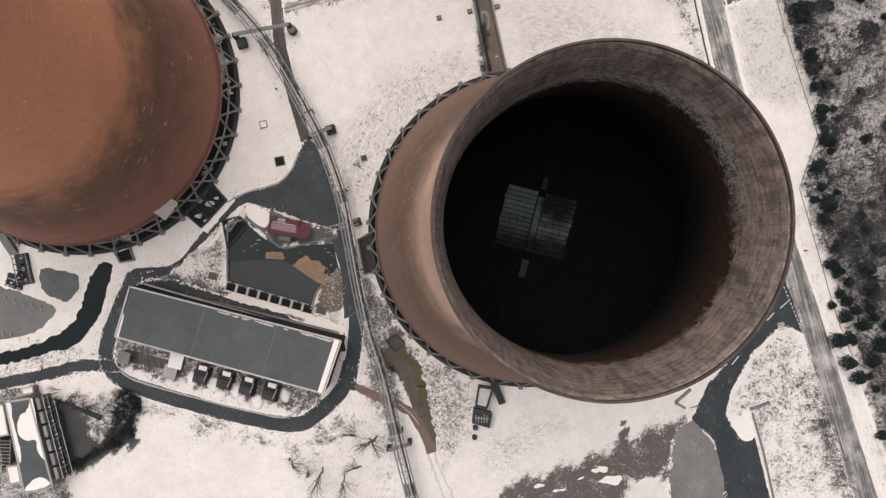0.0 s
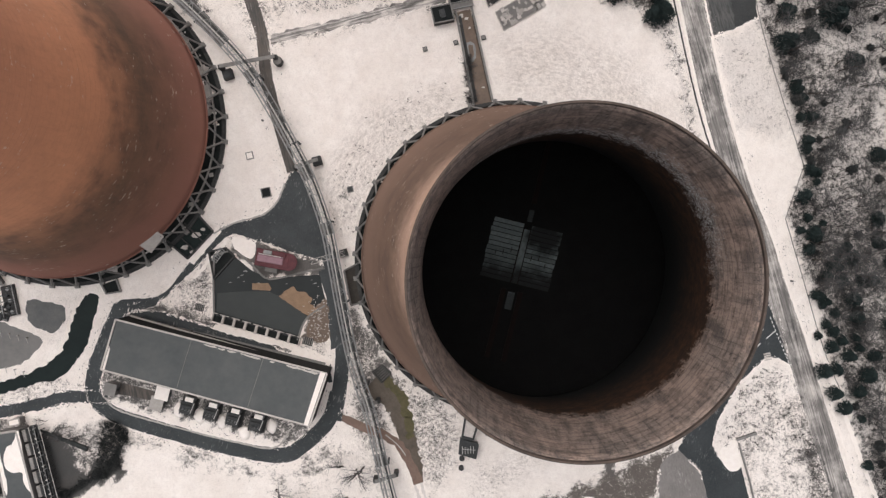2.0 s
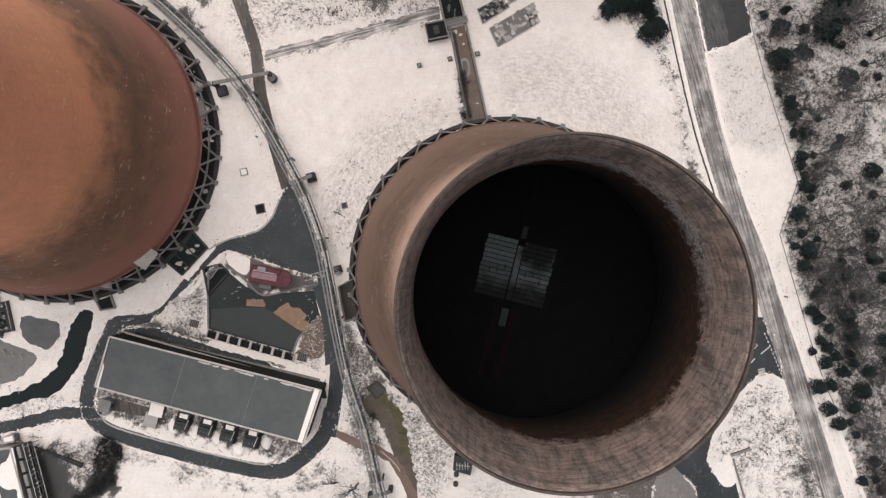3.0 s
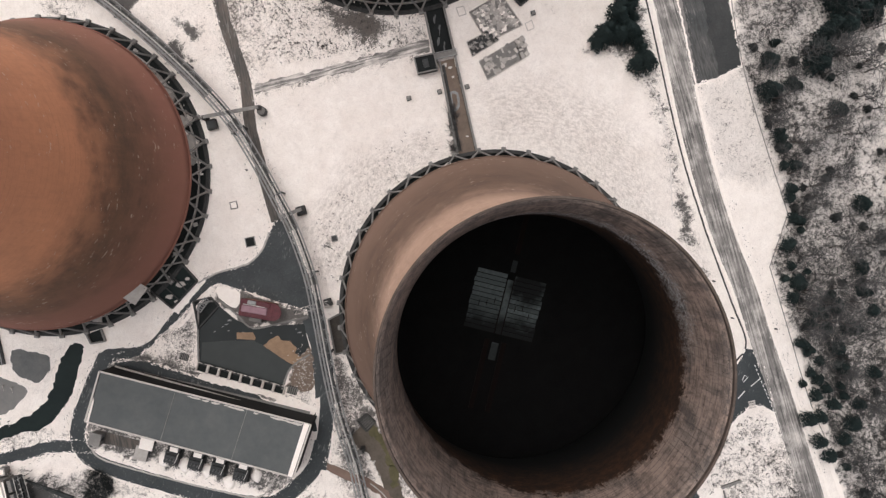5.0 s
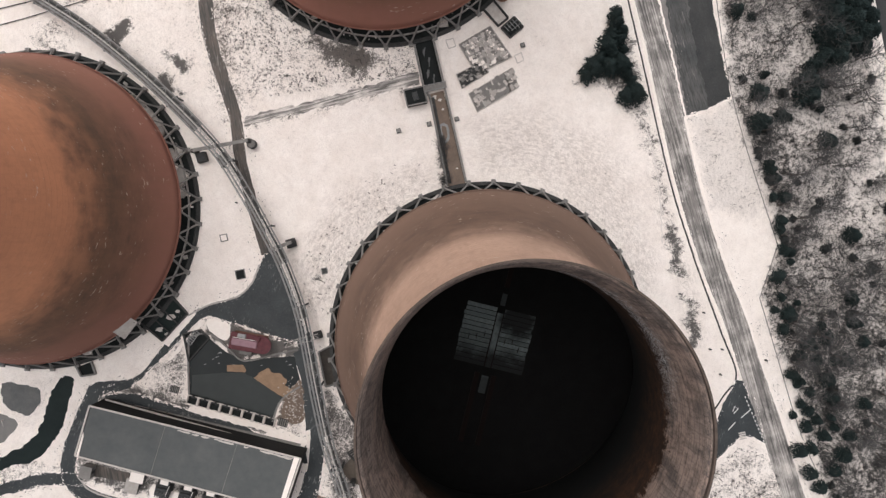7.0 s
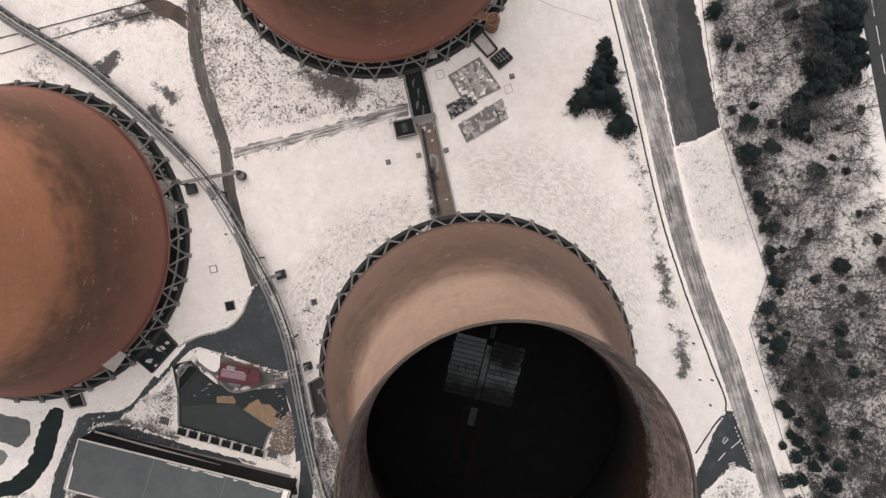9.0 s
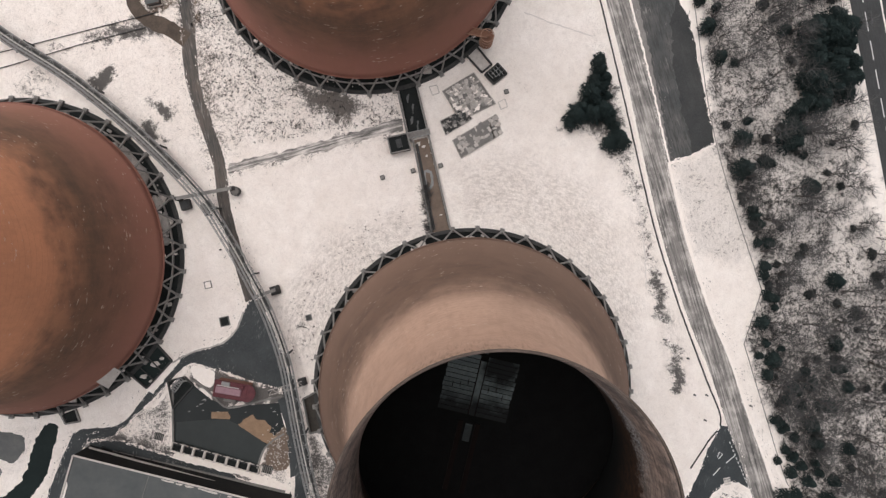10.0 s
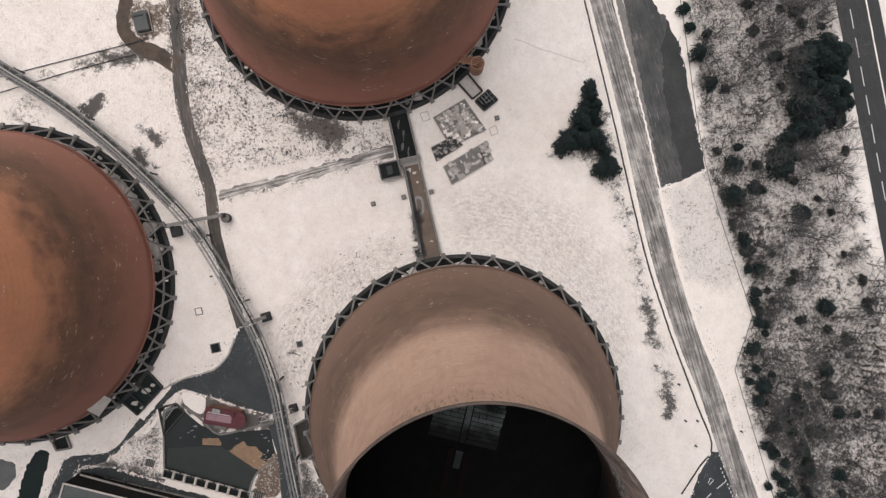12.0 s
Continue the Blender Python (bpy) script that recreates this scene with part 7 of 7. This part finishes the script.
plant(bare, spots, rng, 0.75, 1.3, used)

# single trees at the road and in the snow
tall = [bare_tree("tall leafless tree standing alone in the snow", 11.0, 5.0, 77, 11, 0.3, 0.34, 0.4, 0.9), bare_tree("crooked leafless tree standing alone in the snow", 12.0, 5.6, 78, 9, 0.3, 0.4, 0.5, 0.8), bare_tree("leaning leafless tree with long limbs in the snow", 10.0, 4.6, 79, 12, 0.28, 0.36, 0.4, 1.0)]
plant(tall, [(-49.5, -60.3), (-40.3, -63.6), (-29.7, -55.0), (-25.9, -55.9), (-44.4, -65.3), (-29.0, -64.0), (-34.1, -66.0), (-23.7, -55.4)], rng, 0.8, 1.1, used)
plant(tall, [(105.4, -55.8), (105.9, -58.5), (106.1, -60.9), (107.6, -64.3), (108.7, -67.4), (107.8, -71.5), (109.1, -78.8), (50.2, -46.7), (-22.9, 22.9)], rng, 0.4, 0.6, used)
plant(tall, [(-115.0, -35.5), (-108.5, -37.6), (-106.2, -40.8), (-112.1, -41.6)], rng, 0.35, 0.5, used)
t = thing("fallen_tree", "dark fallen tree trunk with broken branches on the snow", "fallen tree")
a, b = Vector((-103.7, -44.6)), Vector((-117.5, -38.0))
part("trunk", rod(bmesh.new(), (*a, 0.5), (*b, 0.4), 0.85, 8, 0.3), SHRUB, t)
for k in range(7):
    p = a.lerp(b, 0.25 + 0.1 * k)
    s = 1 if k % 2 else -1
    part("branch", rod(bmesh.new(), (p.x, p.y, 0.5), (p.x + (3.4 if k % 3 else -2.2), p.y + (1.9 + 0.2 * k if s > 0 else 1.0), 1.6), 0.2, 5, 0.06), SHRUB, t)

BUSHES = [(-98.5, -36.8), (-94.4, -37.4), (-91.5, -40.0), (-92.0, -43.4), (-94.9, -45.3), (-94.6, -50.2), (-98.2, -52.7), (-103.1, -53.8), (-106.8, -56.3), (-111.8, -58.8), (-113.0, -56.6), (-108.0, -54.8), (-102.2, -50.4), (-100.4, -45.0)]


def thicket(name, outline, count, seed, low, high, label, material):
    """Brushwood: many small bundles of twigs."""
    r = random.Random(seed)
    verts, faces = [], []
    bx, by = [p[0] for p in outline], [p[1] for p in outline]
    done = 0
    while done < count:
        p = (r.uniform(min(bx), max(bx)), r.uniform(min(by), max(by)))
        if not inside(p, outline) or r.random() > 0.5 + 0.9 * noise.noise((p[0] / 7, p[1] / 7, seed)):
            continue
        done += 1
        h = r.uniform(low, high)
        for _ in range(7):
            a, l = r.uniform(0, 6.283), h * r.uniform(0.3, 0.8)
            q = Vector((p[0] + math.cos(a) * l, p[1] + math.sin(a) * l, h * r.uniform(0.4, 1.0)))
            rod3(verts, faces, Vector((*p, 0)), q, 0.05, 0.02)
    me = bpy.data.meshes.new(name)
    me.from_pydata([tuple(v) for v in verts], [], faces)
    me.materials.append(material)
    return tagged(new(name, me), label, "brushwood", kind="stuff")


scrub = [conifer("dense dark leafless shrub in the wood", 2.4, 2.0, 95, 420, True), conifer("low grey shrub under the trees", 1.8, 1.6, 96, 300, True)]
for o in scrub:
    tagged(o, "", "shrub", "shrubs of the wood")
    o.name = "shrub"
    for c in o.children:
        if c.name.startswith("crown"):
            c.data.materials[0] = SHRUB
plant(scrub, [p for p in spots[::3] if rng.random() < 0.95], rng, 0.5, 1.15, used)
thicket("brushwood", WOOD, 3000, 5, 0.8, 3.2, "grey-brown leafless brushwood in the wood", TWIG)
thicket("brushwood", [(104.5, 14.0), (147.0, 14.0), (154.9, -92.0), (131.2, -93.6), (116.7, -30.1)], 2600, 25, 0.8, 3.0, "dense grey leafless brushwood in the wood", TWIG)
thicket("brushwood", [(100.6, 68.0), (112.9, 27.3), (106.0, 11.2), (112.0, 8.0), (120.0, 30.0), (109.0, 72.0)], 500, 26, 0.6, 2.4, "grey brushwood along the edge of the wood", TWIG)
thicket("dry_grass", [(-48.6, 106.7), (-44.5, 86.8), (-38.7, 77.4), (8.3, 80.5), (9.3, 88.6), (-5.6, 91.3), (-21.6, 96.6), (-35.1, 112.2), (-42.1, 127.4), (-51.8, 128.1)], 900, 6, 0.3, 0.9, "dry tufts of grass through the snow", TWIG)
thicket("dry_grass", [(-31.4, 24.9), (-15.5, 48.5), (8.3, 58.3), (15.0, 48.2), (-10.1, 33.2), (-20.8, 12.4), (-29.9, 13.1)], 70, 8, 0.3, 1.0, "scattered dry tufts in the snow", BARK)
thicket("dry_grass", [(95.0, -34.0), (103.1, -36.2), (110.3, -55.8), (116.2, -81.2), (109.6, -80.8), (101.4, -51.9), (87.4, -62.6), (80.5, -53.8), (87.1, -40.9)], 260, 12, 0.3, 1.1, "dark brush on the snowy traffic island", TWIG)
thicket("reeds", [(13.6, 62.8), (15.5, 62.7), (15.8, 48.6), (13.4, 48.8)], 110, 9, 1.2, 3.4, "dry brown reeds along the channel", TWIG)


thicket("brush_clump", BUSHES, 460, 15, 1.4, 3.0, "dense dark grey brush beside the road", SHRUB)


def sapling_rows(outline, way, gap, step, seed):
    """A young plantation: rows of small dark tufts."""
    r = random.Random(seed)
    u = Vector(way).normalized()
    v = Vector((-u.y, u.x))
    c = sum((Vector(p) for p in outline), Vector((0, 0))) / len(outline)
    verts, faces = [], []
    for i in range(-40, 41):
        for j in range(-40, 41):
            p = c + u * (i * step + r.gauss(0, 0.35)) + v * (j * gap + r.gauss(0, 0.18))
            if not inside(p, outline) or r.random() < 0.15:
                continue
            h = r.uniform(0.7, 1.5)
            for _ in range(12):
                a, l = r.uniform(0, 6.283), h * r.uniform(0.25, 0.6)
                rod3(verts, faces, Vector((*p, 0)), Vector((p.x + math.cos(a) * l, p.y + math.sin(a) * l, h * r.uniform(0.4, 1.0))), 0.07, 0.03)
    me = bpy.data.meshes.new("saplings")
    me.from_pydata([tuple(q) for q in verts], [], faces)
    me.materials.append(BARK)
    return tagged(new("saplings", me), "rows of small dark saplings planted in the snow", "saplings", kind="stuff")


sapling_rows([(127.4, 125.0), (138.4, 124.2), (139.1, 104.2), (135.1, 103.2), (127.9, 107.0)], Vector((132.3, 111.9)) - Vector((127.5, 113.6)), 2.2, 1.5, 3)
sapling_rows([(138.0, 17.1), (149.1, 21.3), (156.3, -12.6), (161.0, -46.7), (145.9, -45.5), (141.9, -14.9)], Vector((142.4, 6.0)) - Vector((137.4, 7.2)), 1.9, 1.1, 4)


# ---- slush along the road edges and dirt flung beside them ----
def lumps(name, lines, gap, spread, low, high, material, label, category, seed, high_by=0.14):
    """Small uneven mounds scattered along lines."""
    r = random.Random(seed)
    verts, faces = [], []
    for line in lines:
        pts = straight([Vector(p) for p in line], False, gap)
        for a, b in zip(pts, pts[1:]):
            d = (b - a).normalized() if (b - a).length > 1e-6 else Vector((1, 0))
            side = Vector((-d.y, d.x))
            if noise.noise((a.x / 5, a.y / 5, seed)) + 0.35 < r.random() * 0.7:
                continue
            c = a.lerp(b, r.random()) + side * r.gauss(0, spread)
            w = low + (high - low) * r.random() ** 2.5
            n, turned = len(verts), math.atan2(d.y, d.x) + r.gauss(0, 0.5)
            verts.append((c.x, c.y, 0.06 + high_by * w))
            count = 7
            for k in range(count):
                t = turned + 2 * math.pi * k / count
                q = w * r.uniform(0.55, 1.25)
                x, y = 1.7 * q * math.cos(t - turned), 0.7 * q * math.sin(t - turned)
                verts.append((c.x + x * math.cos(turned) - y * math.sin(turned), c.y + x * math.sin(turned) + y * math.cos(turned), 0.01))
            faces += [(n, n + 1 + k, n + 1 + (k + 1) % count) for k in range(count)]
    me = bpy.data.meshes.new(name)
    me.from_pydata(verts, [], faces)
    me.materials.append(material)
    return tagged(new(name, me), label, category, kind="stuff")


def beside(line, by):
    """The line moved sideways."""
    pts = rounded([Vector(p) for p in line], False, 2.0)
    return [pts[i] + Vector((-(pts[min(i + 1, len(pts) - 1)] - pts[max(i - 1, 0)]).y, (pts[min(i + 1, len(pts) - 1)] - pts[max(i - 1, 0)]).x)).normalized() * by for i in range(len(pts))]


LOOP = [(-29.8, -33.0), (-33.2, -41.1), (-41.2, -48.0), (-48.0, -50.4), (-62.7, -47.1), (-78.9, -41.6), (-94.2, -35.6), (-100.0, -30.7), (-100.8, -24.0), (-96.4, -13.5), (-91.0, -3.6)]
YARD_EDGE = [(-92.2, -4.5), (-79.2, -0.9), (-70.0, 8.2), (-63.1, 15.7), (-56.3, 18.5), (-47.9, 20.4), (-43.5, 24.3), (-40.7, 29.3), (-38.6, 32.2)]
YARD_SOUTH = [(-36.2, 31.0), (-32.8, 23.5), (-28.6, 7.6), (-25.6, -5.0), (-25.3, -16.5), (-26.4, -28.1), (-29.5, -41.2)]
POND_ROAD = [(-31.6, 5.6), (-37.2, 7.6), (-50.1, 12.8), (-57.4, 15.0), (-63.1, 11.1), (-69.2, 5.5), (-80.6, -3.6), (-89.5, -5.7)]
WEST = [(-97.1, -30.1), (-107.8, -29.0), (-117.9, -30.7), (-139.8, -33.8)]
JUNCTION = [[(100.9, -20.3), (103.1, -34.0)], [(99.9, -31.8), (96.0, -31.2), (88.1, -38.0), (80.8, -48.8), (78.7, -56.2), (82.7, -63.6)], [(68.5, -56.6), (73.8, -47.0), (82.3, -38.1), (88.7, -27.7), (95.7, -14.6)], [(63.0, -60.1), (61.0, -74.2), (60.2, -99.2)], [(68.9, -56.7), (74.9, -63.7), (77.5, -75.3), (77.1, -100.4)]]
NORTH = [(-50.8, 134.5), (-50.6, 118.2), (-50.6, 98.7), (-47.9, 85.4), (-44.7, 72.1), (-44.0, 58.9), (-40.7, 42.1), (-38.6, 32.0)]
EAST = [(67.6, 151.9), (72.9, 119.1), (78.9, 86.0), (84.9, 45.8), (91.1, 19.5), (96.4, 3.4), (100.7, -13.5), (105.1, -29.2), (116.6, -75.4), (126.4, -112.0)]
ALLEY = [(-87.9, -5.1), (-78.9, -6.2), (-66.5, -11.2), (-51.5, -16.5), (-42.9, -21.4), (-31.3, -23.2)]
LOT_EDGES = [[(99.8, 67.7), (86.6, 63.2)], [(91.6, 137.3), (92.9, 117.7), (94.8, 104.5), (99.8, 67.7)]]
EDGES = [beside(LOOP, 2.2), beside(LOOP, -2.2), YARD_EDGE, YARD_SOUTH, POND_ROAD, ALLEY, beside(WEST, 1.8), beside(WEST, -1.8), *JUNCTION, *LOT_EDGES]
lumps("slush", EDGES, 0.10, 0.22, 0.05, 0.42, SNOW, "ragged slush and snow lumps along road and water edges", "slush", 41)
lumps("slush", [beside(NORTH, 1.9), beside(NORTH, -1.9), beside(EAST, 3.2), beside(EAST, -3.2)], 0.12, 0.25, 0.05, 0.30, SNOW, "thin slush along the track's edges", "slush", 42)
lumps("slush", [beside(LOOP, 0.9), beside(LOOP, -0.8), beside(WEST, 0.0), [(-66.5, -12.8), (-51.5, -18.3), (-36.0, -24.5)], *[beside(j, 1.0) for j in JUNCTION[:3]]], 2.0, 0.8, 0.04, 0.18, SNOW_DIRTY, "thin grey slush on the wet asphalt", "slush", 43, 0.05)
lumps("dirt", [beside(e, b) for e in EDGES[:8] for b in (0.9, -0.9)], 0.16, 0.7, 0.03, 0.22, GRIT, "dark grit and trodden slush beside the roads", "grit", 44, 0.3)
lumps("dirt", [beside(NORTH, 2.6), beside(NORTH, -2.6), beside(EAST, 5.2), beside(ALLEY, 1.2)], 0.16, 0.7, 0.03, 0.2, GRIT, "dark grit beside the track", "grit", 45, 0.3)
